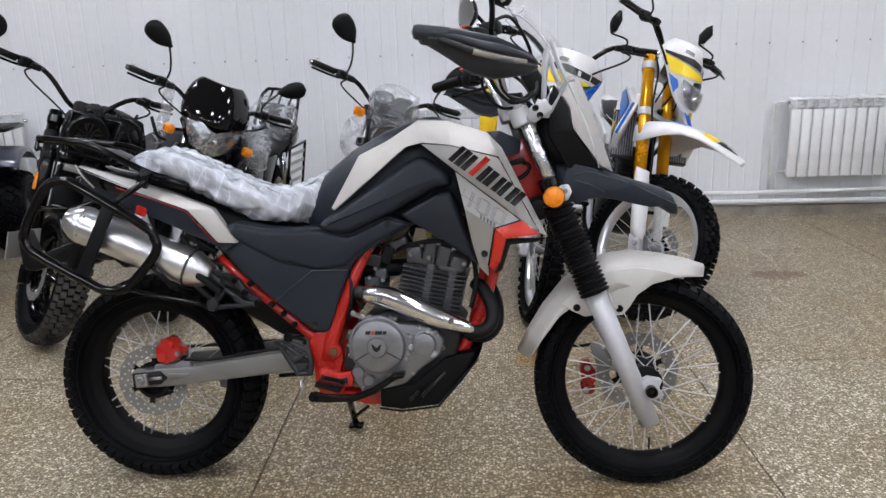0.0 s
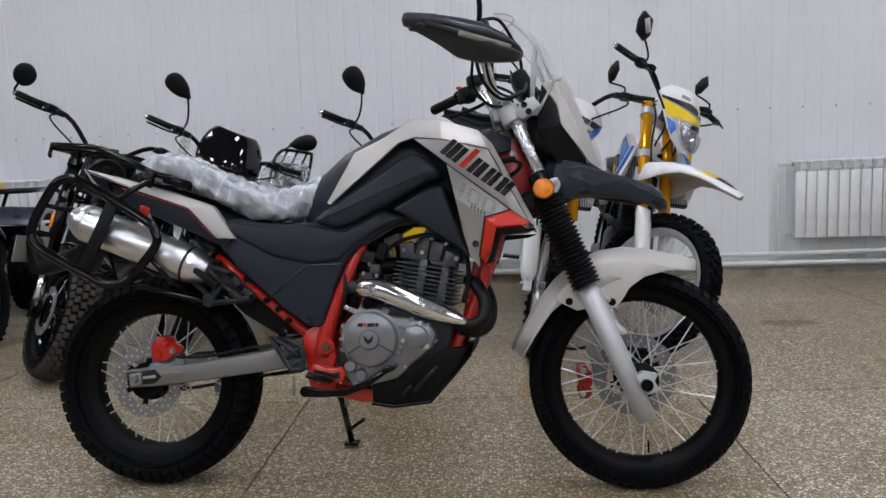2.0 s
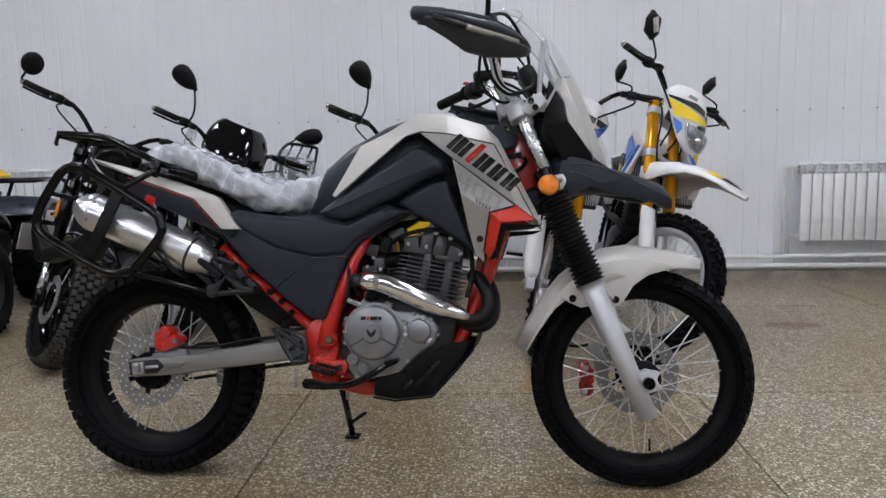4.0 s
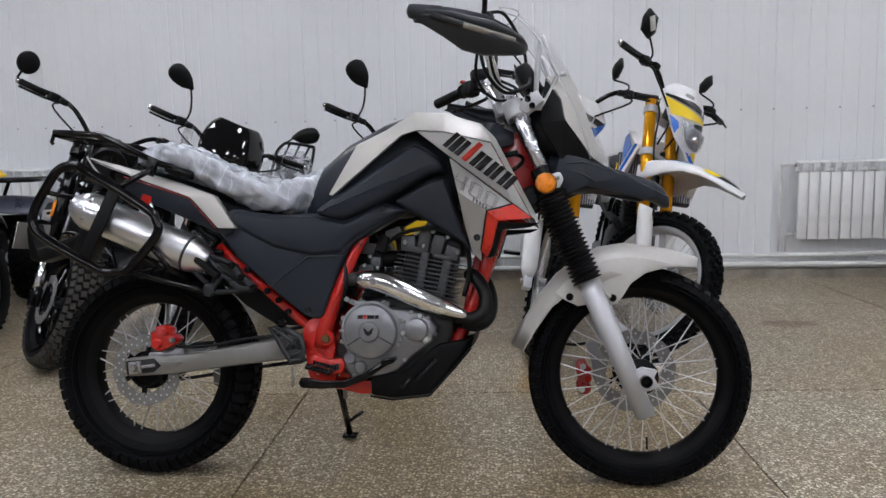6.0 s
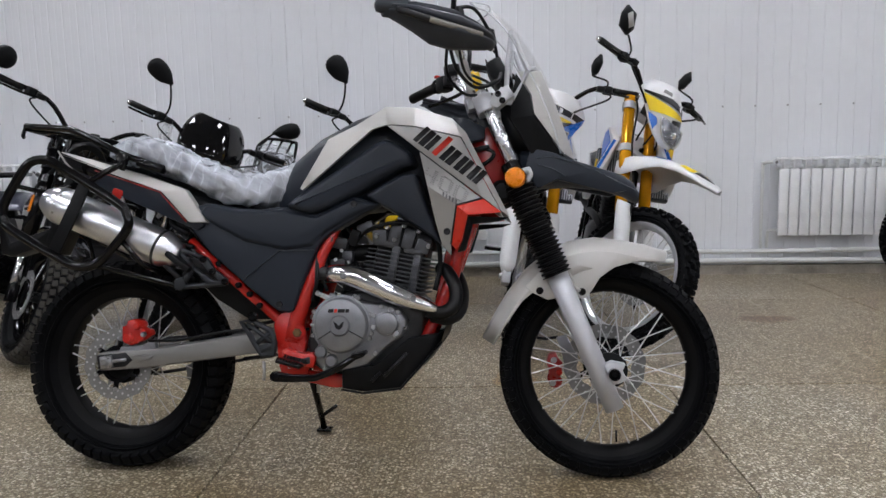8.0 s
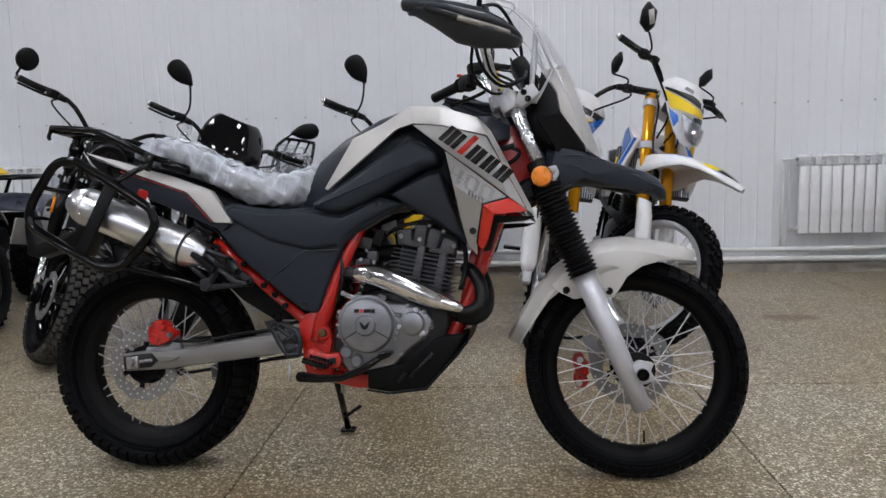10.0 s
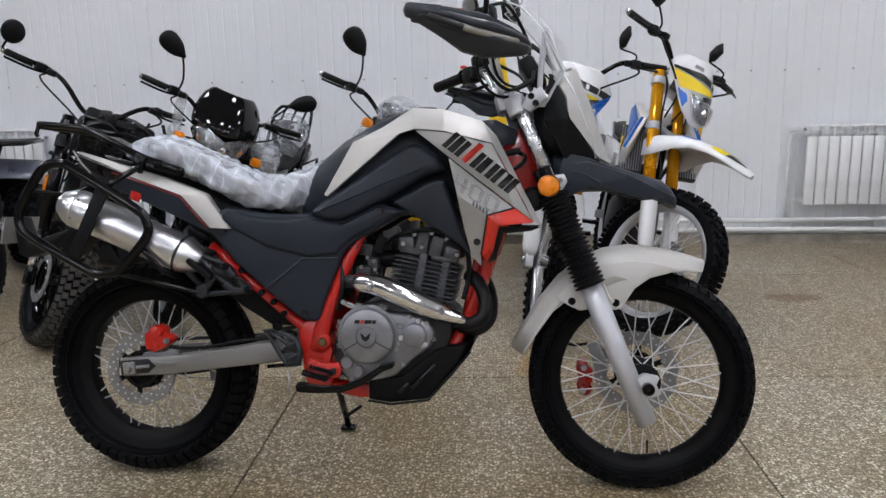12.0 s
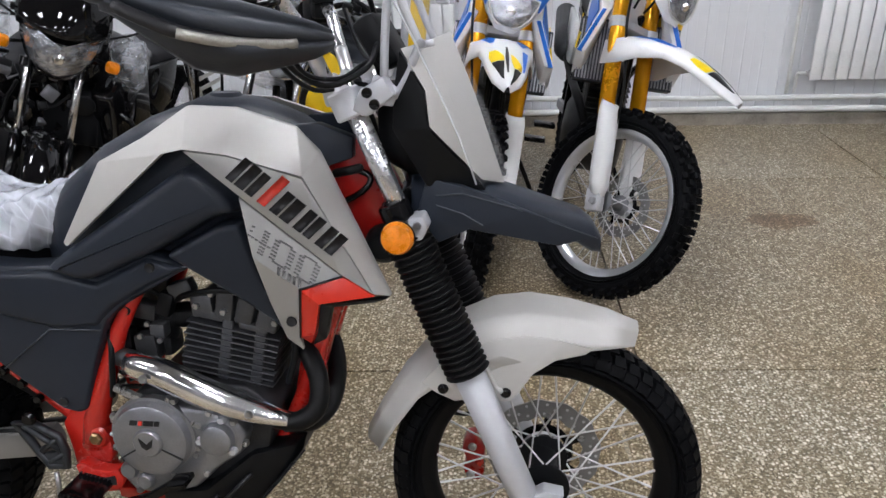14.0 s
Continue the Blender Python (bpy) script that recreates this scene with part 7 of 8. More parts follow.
        P("axle_end", lathe([(0.0, 0.012), (0.012, 0.012), (0.015, 0.0)], 12, axis_y(1.425, y - 0.022 if s < 0 else y + 0.036, 0.352)), BOLT, parent=leg)
        for z in (1.145, 0.93):
            P("clamp_ring", lathe([(0.026, -0.018), (0.036, -0.018), (0.036, 0.018), (0.026, 0.018)], 16, toward(fx(z, y), fx(z - 0.1, y))), SILVER_FORK, parent=leg)
    for z in (1.145, 0.93):
        P("triple_clamp", rbox(fx(z) + Vector((-0.012, 0, 0)), (0.06, 0.17, 0.03), 0.006, (0, -27, 0)), SILVER_FORK)
    # long high mudguard
    path = [(1.10, 0.862), (1.18, 0.902), (1.27, 0.926), (1.36, 0.930), (1.45, 0.922), (1.54, 0.904), (1.61, 0.882), (1.662, 0.862)]
    half = [0.122, 0.128, 0.112, 0.092, 0.078, 0.066, 0.046, 0.012]
    fen = thick(P("front_mudguard", arch(path, half, [0.095, 0.100, 0.072, 0.042, 0.032, 0.026, 0.02, 0.006], 0.016), WHITE_PLASTIC, label="long pointed white front mudguard with decals"))
    for mt, lift, spans in ((YELLOW, 0.005, ((3.9, -0.78, -0.55), (4.4, -0.86, -0.22), (4.8, -0.80, -0.20))), (BLACK_DECAL, 0.005, ((4.85, -0.80, -0.22), (5.3, -0.70, -0.25), (6.3, -0.50, -0.35))), (BLACK_DECAL, 0.005, ((3.6, -0.10, -0.02), (4.6, -0.16, 0.02), (5.8, -0.10, 0.00))),
                            (YELLOW, 0.005, ((4.3, 0.10, 0.22), (4.9, 0.16, 0.70), (5.3, 0.30, 0.74))), (BLACK_DECAL, 0.005, ((5.35, 0.34, 0.74), (5.9, 0.34, 0.66), (6.8, 0.30, 0.50))), (BLUE, 0.005, ((3.4, 0.62, 0.86), (4.2, 0.66, 0.88), (5.2, 0.80, 0.88))), (BLUE, 0.005, ((1.2, -0.80, -0.60), (2.2, -0.76, -0.34), (3.0, -0.64, -0.50))), (BLUE, 0.005, ((1.2, 0.60, 0.80), (2.2, 0.34, 0.76), (3.0, 0.50, 0.64)))):
        P("mudguard_decal", arch_patch(path, half, 0.016, list(spans), lift), mt, parent=fen)
    # number plate shield with headlamp, set a little askew on the fork
    XF.append(XF[-1] @ Matrix.Translation((lamp_set[0] + 1.2, lamp_set[1], 1.10)) @ Matrix.Rotation(radians(lamp_set[2]), 4, "X") @ Matrix.Translation((-1.2, 0, -1.10)))
    rows = [(z - drop, x, w) for z, x, w in ((1.322, 1.106, 0.070), (1.312, 1.112, 0.112), (1.272, 1.134, 0.150), (1.236, 1.154, 0.172), (1.200, 1.172, 0.162), (1.160, 1.190, 0.138), (1.100, 1.210, 0.112), (1.050, 1.224, 0.082), (1.008, 1.230, 0.034))]
    cur = 0.085
    sh = thick(P("headlamp_shield", shell(rows, cur), WHITE_PLASTIC, label="white headlamp shield with yellow, black and blue decals"), 0.005)
    for mt, off, quad in ((BLACK_DECAL, 0.008, (-0.94, -0.25, 1.240, 1.262, 1.228, 1.226)), (BLACK_DECAL, 0.008, (-0.25, 0.52, 1.262, 1.246, 1.226, 1.216)), (BLACK_DECAL, 0.008, (0.56, 0.97, 1.246, 1.236, 1.216, 1.200)),
                          (YELLOW, 0.0095, (-0.95, 0.60, 1.224, 1.200, 1.152, 1.192)), (BLACK_DECAL, 0.008, (-0.20, 0.62, 1.158, 1.196, 1.140, 1.158)), (BLACK_DECAL, 0.008, (0.62, 0.97, 1.196, 1.195, 1.158, 1.172)),
                          (BLUE, 0.011, (0.40, 0.99, 1.150, 1.238, 1.128, 1.100)), (BLUE, 0.0095, (-0.99, -0.76, 1.146, 1.132, 1.070, 1.104)), (WHITE_PLASTIC, 0.0105, (0.10, 0.20, 1.250, 1.247, 1.226, 1.224)), (GREY_DECAL, 0.008, (-0.56, -0.28, 1.290, 1.290, 1.270, 1.270))):
        P("shield_decal", band(rows, cur, off, [quad[:2] + tuple(q - 0.006 - drop for q in quad[2:])]), mt, parent=sh)
    lamp = [(z - 0.012 - drop, x + 0.030, w) for z, x, w in ((1.150, 1.166, 0.096), (1.120, 1.178, 0.092), (1.085, 1.190, 0.078), (1.055, 1.197, 0.056), (1.042, 1.199, 0.036))]
    hl = P("headlamp", shell(lamp, 0.03, 0.008), REFLECTOR, parent=sh)
    P("lamp_glass", shell([(z, x, w * 1.04) for z, x, w in lamp], 0.035, 0.020), LENS, parent=sh)
    P("lamp_bulb", lathe([(0.0, 0.012), (0.012, 0.010), (0.018, 0.0)], 14, toward((1.226, 0, 1.080 - drop), (1.33, 0, 1.06 - drop))), CHROME, parent=sh)
    P("lamp_rim", tube([Vector((x + 0.010 - 0.03 * (w / 0.12), -w, z)) for z, x, w in lamp] + [Vector((x + 0.010 - 0.03 * (w / 0.12), w, z)) for z, x, w in lamp[::-1]], 0.0045, 6, closed=True), GREY_FENDER, parent=sh)
    XF.pop()
    bars(ob, P, (1.050, 1.200), 0.88, 0.075, 0.130, BLACK_TUBE, diamond_mirror)
    for pts in ([(1.02, -0.11, 1.20), (1.10, -0.13, 1.12), (1.16, -0.12, 0.95), (1.28, -0.085, 0.72), (1.36, -0.08, 0.48)], [(1.0, 0.06, 1.16), (1.09, 0.10, 1.06), (1.06, 0.12, 0.95), (0.98, 0.08, 0.85)]):
        P("cable", tube(pts, 0.005, 6, k=5), BLACK_PLASTIC)
    XF.pop()
    return ob


def road_bike(head_xy, heading, lean, steer, style, label):
    """Black roadster: style 'cowl' has a small fly screen and a rear rack, 'round' a chromed round lamp, 'naked' fat tyres and a black upside-down fork."""
    HEAD = (1.0, 0, 0.92)
    naked = style == "naked"
    ob = thing("motorcycle", parked(HEAD, head_xy, heading, lean), label, "motorcycle", "motorcycles in the showroom")
    P = lambda *a, **k: part(a[0], a[1], a[2], k.get("parent", ob), k.get("label", ""))
    fx = lambda z, y=0.0: Vector((1.29 - 0.48 * (z - 0.30), y, z))
    rr = 0.315 if naked else 0.30
    tread = BLOCK_TREAD if naked else FRONT_TREAD
    tw = 0.150 if naked else 0.094
    spoked_wheel(ob, "rear_wheel", (0, 0, rr), rr, max(tw, 0.11), 0.215, BLOCK_TREAD if naked else ROAD_TREAD, BLACK_TUBE if naked else STEEL, ALLOY_DARK, rim_w=0.07)
    P("engine", body([(0.42, 0.25, 0.46, 0.11), (0.55, 0.23, 0.52, 0.14), (0.72, 0.23, 0.54, 0.14), (0.86, 0.27, 0.48, 0.1), (0.92, 0.32, 0.42, 0.06)], 16, 4), ALLOY_DARK)
    for i in range(7):
        P("cooling_fin", rbox((0.74, 0, 0.50 + i * 0.022), (0.18, 0.18, 0.008), 0.002, (0, 12, 0)), ALLOY_DARK)
    P("cylinder", rbox((0.745, 0, 0.57), (0.13, 0.13, 0.2), 0.01, (0, 12, 0)), ALLOY_DARK)
    for s in (-1, 1):
        P("frame_tube", tube([(0.98, s * 0.03, 0.90), (0.84, s * 0.10, 0.76), (0.5, s * 0.12, 0.66), (0.42, s * 0.11, 0.40), (0.5, s * 0.10, 0.23), (0.78, s * 0.10, 0.23), (0.92, s * 0.05, 0.45), (1.0, s * 0.02, 0.82)], 0.016, 8, k=3), BLACK_TUBE)
        P("seat_rail", tube([(0.6, s * 0.11, 0.70), (0.1, s * 0.11, 0.74), (-0.2, s * 0.08, 0.80)], 0.013, 8), BLACK_TUBE)
        P("swingarm", slab([(-0.04, rr + 0.02), (0.42, 0.40), (0.42, 0.34), (-0.04, rr - 0.03)], s * 0.085, s * 0.115, 0.006), BLACK_TUBE)
        P("shock_absorber", tube([(0.08, s * 0.13, 0.42), (0.16, s * 0.12, 0.72)], 0.022, 10), CHROME)
        P("footpeg", rbox((0.46, s * 0.2, 0.30), (0.05, 0.11, 0.024), 0.006), RUBBER_MATT)
        P("side_panel", slab([(0.30, 0.74), (0.56, 0.74), (0.60, 0.60), (0.50, 0.50), (0.36, 0.54)], s * 0.10, s * 0.15, 0.01), GLOSS_BLACK)
        if style == "cowl":
            P("leg_shield", slab([(0.66, 0.78), (0.90, 0.80), (0.99, 0.72), (0.97, 0.50), (0.86, 0.34), (0.66, 0.34)], s * 0.10, s * 0.20, 0.02, 0.01), GLOSS_BLACK)
            P("oil_cooler", rbox((0.955, s * 0.07, 0.60), (0.05, 0.12, 0.24), 0.01, (0, -12, 0)), BLACK_PLASTIC)
            P("guard_bar", tube([(0.90, s * 0.08, 0.44), (0.97, s * 0.20, 0.46), (0.98, s * 0.24, 0.50)], 0.010, 8, k=3), STEEL)
            guard = P("leg_guard", tube([(0.86, s * 0.10, 0.30), (0.90, s * 0.24, 0.34), (0.92, s * 0.27, 0.48), (0.92, s * 0.24, 0.60), (0.94, s * 0.06, 0.68)], 0.012, 8, k=4), BLACK_TUBE)
    P("tank", body([(0.46, 0.66, 0.78, 0.09), (0.58, 0.68, 0.88, 0.13), (0.74, 0.70, 0.945, 0.145), (0.88, 0.72, 0.93, 0.13), (0.97, 0.74, 0.87, 0.08)], 20, 2.6), GLOSS_BLACK)
    P("filler_cap", lathe([(0.0, 0.014), (0.03, 0.014), (0.036, 0.0)], 18, pose(0.74, 0, 0.94)), CHROME)
    P("seat", body([(-0.22, 0.80, 0.86, 0.09), (0.0, 0.76, 0.85, 0.13), (0.25, 0.70, 0.79, 0.14), (0.42, 0.69, 0.78, 0.12), (0.52, 0.72, 0.80, 0.09)], 16, 3), FOAM)
    P("tail", body([(-0.34, 0.72, 0.80, 0.06), (-0.2, 0.70, 0.80, 0.09), (0.1, 0.66, 0.75, 0.10)], 14, 3), GLOSS_BLACK)
    P("silencer", tube([(-0.25, -0.17, 0.40), (0.35, -0.16, 0.30)], [0.045, 0.05], 16), CHROME)
    P("exhaust_pipe", tube([(0.35, -0.15, 0.30), (0.7, -0.14, 0.24), (0.92, -0.08, 0.36), (0.93, 0.0, 0.52), (0.82, 0, 0.57)], 0.02, 10, k=4), CHROME)
    P("side_stand", tube([(0.46, 0.10, 0.28), (0.50, 0.24, 0.06)], 0.011, 8), BLACK_TUBE)
    if style == "cowl":
        # luggage rack with hoops over the tail, wrapped rear seat and slatted side guards
        for s in (-1, 1):
            P("rack_hoop", tube([(0.12, s * 0.12, 0.66), (0.0, s * 0.130, 0.88), (-0.06, s * 0.125, 1.02), (-0.12, s * 0.105, 1.075)], 0.011, 8, k=4), BLACK_TUBE)
            P("side_guard", tube([(0.12, s * 0.155, 0.74), (-0.18, s * 0.155, 0.76), (-0.20, s * 0.155, 0.44), (0.10, s * 0.155, 0.40)], 0.010, 8, closed=True), BLACK_TUBE)
            for i in range(5):
                P("guard_slat", rbox((-0.04, s * 0.157, 0.46 + i * 0.06), (0.26, 0.006, 0.024), 0.002), SILVER)
        P("rack_hoop", tube([(-0.12, -0.105, 1.075), (-0.13, -0.05, 1.08), (-0.13, 0.05, 1.08), (-0.12, 0.105, 1.075)], 0.011, 8), BLACK_TUBE)
        for y in (-0.07, 0.0, 0.07):
            P("rack_bar", tube([(-0.125, y, 1.075), (-0.03, y, 0.985)], 0.008, 8), BLACK_TUBE)
        P("rack_bar", tube([(-0.03, -0.125, 0.985), (-0.03, 0.125, 0.985)], 0.009, 8), BLACK_TUBE)
        P("backrest", rbox((-0.02, 0, 0.92), (0.07, 0.22, 0.16), 0.03, (0, -12, 0)), FOAM)
        bm = body([(-0.10, 0.80, 1.02, 0.10), (0.0, 0.78, 1.05, 0.15), (0.10, 0.76, 1.0, 0.155), (0.18, 0.76, 0.9, 0.12)], 28, 2.6)
        for v in bm.verts:
            v.co += Vector((1, 1, 1)) * 0.012 * noise.noise(v.co * 22)
        P("tail_film", bm, FILM_THIN)
    XF.append(steered(HEAD, 25.6, steer))
    fw = spoked_wheel(ob, "front_wheel", (1.315, 0, rr), rr, tw, 0.215 if naked else 0.228, tread, BLACK_TUBE if naked else STEEL, ALLOY_DARK, rim_w=0.07 if naked else 0.05, hub_w=0.12, tread_mat=RUBBER_LIT if naked else None, spoke_mat=BLACK_TUBE if naked else None)
    brake_disc(fw, (1.315, -0.075 if naked else 0.075, rr), 0.12)
    gap = 0.118 if naked else 0.095
    for s in (-1, 1):
        y = s * gap
        if naked:
            leg = P("fork_leg", tube([fx(1.02, y), fx(0.50, y)], 0.030, 14), BLACK_TUBE)
            P("fork_slider", tube([fx(0.52, y), fx(0.30, y)], 0.020, 12), CHROME, parent=leg)
            P("fork_foot", rbox(fx(0.31, y) + Vector((0.012, 0, -0.005)), (0.05, 0.045, 0.09), 0.008, (0, -25, 0)), BLACK_TUBE, parent=leg)
            P("reflector", rbox(fx(0.70, y * 1.27) + Vector((0.0, 0, 0)), (0.026, 0.010, 0.085), 0.004, (0, -25, 0)), AMBER, parent=leg)
        else:
            leg = P("fork_leg", tube([fx(0.56, y), fx(0.28, y)], 0.026, 14), BLACK_TUBE if style == "cowl" else SILVER_FORK)
            P("fork_tube", tube([fx(0.98, y), fx(0.55, y)], 0.0175, 12), CHROME, parent=leg)
        for z in (0.98, 0.82):
            P("clamp_ring", lathe([(0.018, -0.016), (0.034, -0.016), (0.034, 0.016), (0.018, 0.016)], 14, toward(fx(z, y), fx(z - 0.1, y))), BLACK_TUBE, parent=leg)
    for z in (0.98, 0.82):
        P("triple_clamp", rbox(fx(z) + Vector((-0.01, 0, 0)), (0.055, gap * 1.7, 0.03), 0.006, (0, -25, 0)), BLACK_TUBE)
    rc = (1.315, rr)
    ang = range(50, 141, 10) if naked else range(30, 151, 10)
    thick(P("front_mudguard", arch([(rc[0] + (rr + 0.025) * math.cos(radians(a)), rc[1] + (rr + 0.025) * math.sin(radians(a))) for a in ang][::-1], [0.05] + [tw * 0.62] * (len(ang) - 2) + [0.04], [0.02] * len(ang)), GLOSS_BLACK))

    def blinker(x, y, z, s):
        b = P("indicator", rbox((x, y, z), (0.046, 0.056, 0.046), 0.015), AMBER, label="amber indicator lens")
        P("indicator_stem", tube([(x - 0.02, y - s * 0.02, z), (x - 0.05, y - s * 0.07, z)], 0.008, 8), BLACK_PLASTIC, parent=b)

    if style == "cowl":
        rows = [(1.190, 1.044, 0.092), (1.186, 1.050, 0.108), (1.172, 1.064, 0.124), (1.150, 1.084, 0.142), (1.12, 1.106, 0.156), (1.085, 1.128, 0.166), (1.05, 1.150, 0.172), (1.015, 1.165, 0.170), (0.985, 1.174, 0.160)]
        thick(P("fly_screen", shell(rows, 0.075, n=21), GLOSS_BLACK, label="glossy black fly screen"), 0.005)
        low = [(0.985, 1.168, 0.148), (0.95, 1.180, 0.145), (0.88, 1.185, 0.116), (0.825, 1.165, 0.066), (0.805, 1.145, 0.03)]
        thick(P("lamp_cowl", shell(low, 0.085, -0.012, n=13), GLOSS_BLACK), 0.005)
        P("lamp_box", body([(1.0, 0.87, 1.08, 0.07), (1.07, 0.84, 1.10, 0.10), (1.11, 0.86, 1.05, 0.08)], 14, 3), BLACK_PLASTIC)
        lamp = [(1.022, 1.170, 0.142), (0.97, 1.188, 0.136), (0.92, 1.196, 0.120), (0.86, 1.190, 0.085), (0.842, 1.182, 0.055)]
        hl = P("headlamp", band(lamp, 0.085, 0.004, [(-1, 0, 1.020, 0.965, 0.868, 0.843), (0, 1, 0.965, 1.020, 0.843, 0.868)], 9), REFLECTOR)
        P("lamp_bulb", lathe([(0.0, 0.016), (0.016, 0.012), (0.024, 0.0)], 16, toward((1.198, 0, 0.915), (1.3, 0, 0.91))), CHROME, parent=hl)
        P("lamp_glass", band(lamp, 0.07, 0.016, [(-1, 0, 1.020, 0.965, 0.868, 0.843), (0, 1, 0.965, 1.020, 0.843, 0.868)], 9), LENS)
        for s in (-1, 1):
            blinker(1.10, s * 0.20, 0.905, s)
            P("cowl_strut", tube([(1.08, s * 0.13, 1.0), (1.0, s * 0.14, 0.95), (0.97, s * 0.09, 0.88)], 0.012, 8), GLOSS_BLACK)
        bars(ob, P, (0.935, 0.985), 0.85, 0.085, 0.105, BLACK_TUBE, drop_mirror((0.188, 0.030, 62, 0.86), (0.150, 0.055, 62, 0.80)))
        bm = loft([[(0.90 + 0.032 * math.cos(t), -0.225 + 0.026 * math.sin(t) + 0.02 * u, 1.09 - 0.33 * u) for t in [2 * math.pi * j / 14 for j in range(14)]] for u in [k / 10 for k in range(11)]])
        for v in bm.verts:
            v.co += Vector((1, 1, 0)) * 0.018 * noise.noise(v.co * 14)
        P("film_wrap", bm, FILM_THIN)
        rng = random.Random(12)
        for i in range(34):
            c = Vector((rng.uniform(0.93, 1.06), rng.uniform(-0.20, 0.22), rng.uniform(0.44, 0.84)))
            if i % 3:
                P("fitting", rbox(c, (rng.uniform(0.02, 0.05), rng.uniform(0.02, 0.06), rng.uniform(0.02, 0.06)), 0.006, (rng.uniform(-40, 40), rng.uniform(-40, 40), 0)), (BLACK_PLASTIC, ALLOY_DARK, ALLOY, BLACK_TUBE)[i % 4])
            else:
                q = c + Vector((rng.uniform(-0.04, 0.05), rng.uniform(-0.12, 0.12), rng.uniform(-0.18, 0.1)))
                P("cable", tube([c, (c + q) / 2 + Vector((0.03, 0, -0.03)), q], rng.uniform(0.004, 0.009), 8, k=4), BLACK_PLASTIC if i % 2 else ALLOY_DARK)
        P("horn", lathe([(0.0, 0.02), (0.022, 0.018), (0.042, 0.010), (0.045, 0.0), (0.030, -0.02), (0.0, -0.02)], 20, toward((1.07, 0.13, 0.70), (1.3, 0.15, 0.70))), BLACK_PLASTIC)
        bm = body([(0.90, 0.82, 0.98, 0.05), (0.96, 0.76, 1.02, 0.085), (1.02, 0.78, 0.98, 0.075), (1.06, 0.84, 0.92, 0.04)], 40, 2.4)
        bmesh.ops.subdivide_edges(bm, edges=bm.edges[:], cuts=2, use_grid_fill=True)
        for v in bm.verts:
            v.co.y += 0.27
        P("lever_film", crumple(bm, 0.010, 9.0, 21), FILM_THIN, label="crumpled clear film round the lever")
    elif style == "round":
        m = toward((1.08, 0.01, 0.885), (1.30, 0.01, 0.855))
        P("lamp_shell", lathe([(0.0, -0.07), (0.04, -0.065), (0.075, -0.03), (0.088, 0.02), (0.090, 0.045)], 28, m), GLOSS_BLACK)
        P("headlamp", lathe([(0.0, -0.03), (0.03, -0.022), (0.055, 0.005), (0.072, 0.035), (0.080, 0.046)], 28, m), REFLECTOR)
        P("lamp_bulb", lathe([(0.0, 0.03), (0.014, 0.026), (0.018, -0.02)], 14, m), CHROME)
        P("lamp_rim", lathe([(0.082, 0.046), (0.084, 0.056), (0.091, 0.054), (0.093, 0.04), (0.088, 0.035)], 32, m), CHROME)
        P("lamp_glass", lathe([(0.0, 0.066), (0.04, 0.063), (0.07, 0.055), (0.083, 0.048)], 28, m), LENS)
        for s in (-1, 1):
            blinker(1.05, s * 0.165, 0.965, s)
        P("reflector", lathe([(0.0, 0.010), (0.016, 0.009), (0.019, 0.0)], 14, toward(fx(0.76, -0.125), fx(0.76, -0.3))), AMBER)
        P("instrument", lathe([(0.0, 0.03), (0.055, 0.03), (0.06, 0.02), (0.058, -0.03), (0.03, -0.05), (0.0, -0.05)], 20, toward((1.02, 0.05, 1.05), (0.90, 0.05, 1.25))), GLOSS_BLACK)
        P("instrument", lathe([(0.0, 0.03), (0.055, 0.03), (0.06, 0.02), (0.058, -0.03), (0.03, -0.05), (0.0, -0.05)], 20, toward((1.02, -0.06, 1.05), (0.90, -0.06, 1.25))), GLOSS_BLACK)
        bm = body([(0.98, 0.96, 1.10, 0.10), (1.03, 0.92, 1.15, 0.14), (1.08, 0.93, 1.13, 0.13), (1.11, 0.98, 1.06, 0.08)], 24, 2.3)
        for v in bm.verts:
            v.co += Vector((1, 1, 1)) * 0.016 * noise.noise(v.co * 20)
        P("instrument_film", bm, FILM_THIN, label="crumpled clear film over the instruments")
        bm = body([(0.84, 0.72, 0.93, 0.17), (0.95, 0.68, 1.0, 0.19), (1.0, 0.72, 0.96, 0.17)], 24, 2.6)
        for v in bm.verts:
            v.co += Vector((1, 1, 1)) * 0.014 * noise.noise(v.co * 18)
        P("tank_film", bm, FILM_THIN)
        bars(ob, P, (0.935, 1.000), 0.83, 0.12, 0.10, BLACK_TUBE, drop_mirror((0.182, 0.018, 52, 0.95), (0.130, 0.02, 40, 0.9)))
    else:
        m = toward((1.08, 0.0, 0.985), (1.30, 0.0, 0.955))
        P("headlamp_ring", lathe([(0.06, 0.03), (0.088, 0.035), (0.094, 0.02), (0.09, -0.03), (0.06, -0.06), (0.0, -0.065)], 26, m), BLACK_PLASTIC)
        P("headlamp", lathe([(0.0, 0.022), (0.05, 0.02), (0.08, 0.03)], 26, m), GLOSS_BLACK)
        for a in range(0, 180, 36):
            P("lamp_grille", rbox(m @ Vector((0, 0, 0.040)), (0.005, 0.005, 0.13), 0.002, (a, -8, 0)), BLACK_PLASTIC)
        P("lamp_frame", tube([(1.08, -0.09, 1.06), (1.12, -0.085, 0.88), (1.12, 0.12, 0.88), (1.08, 0.13, 1.08)], 0.012, 8, closed=True), BLACK_TUBE)
        P("instrument", rbox((1.0, 0, 1.075), (0.05, 0.14, 0.07), 0.02, (0, -35, 0)), BLACK_PLASTIC)
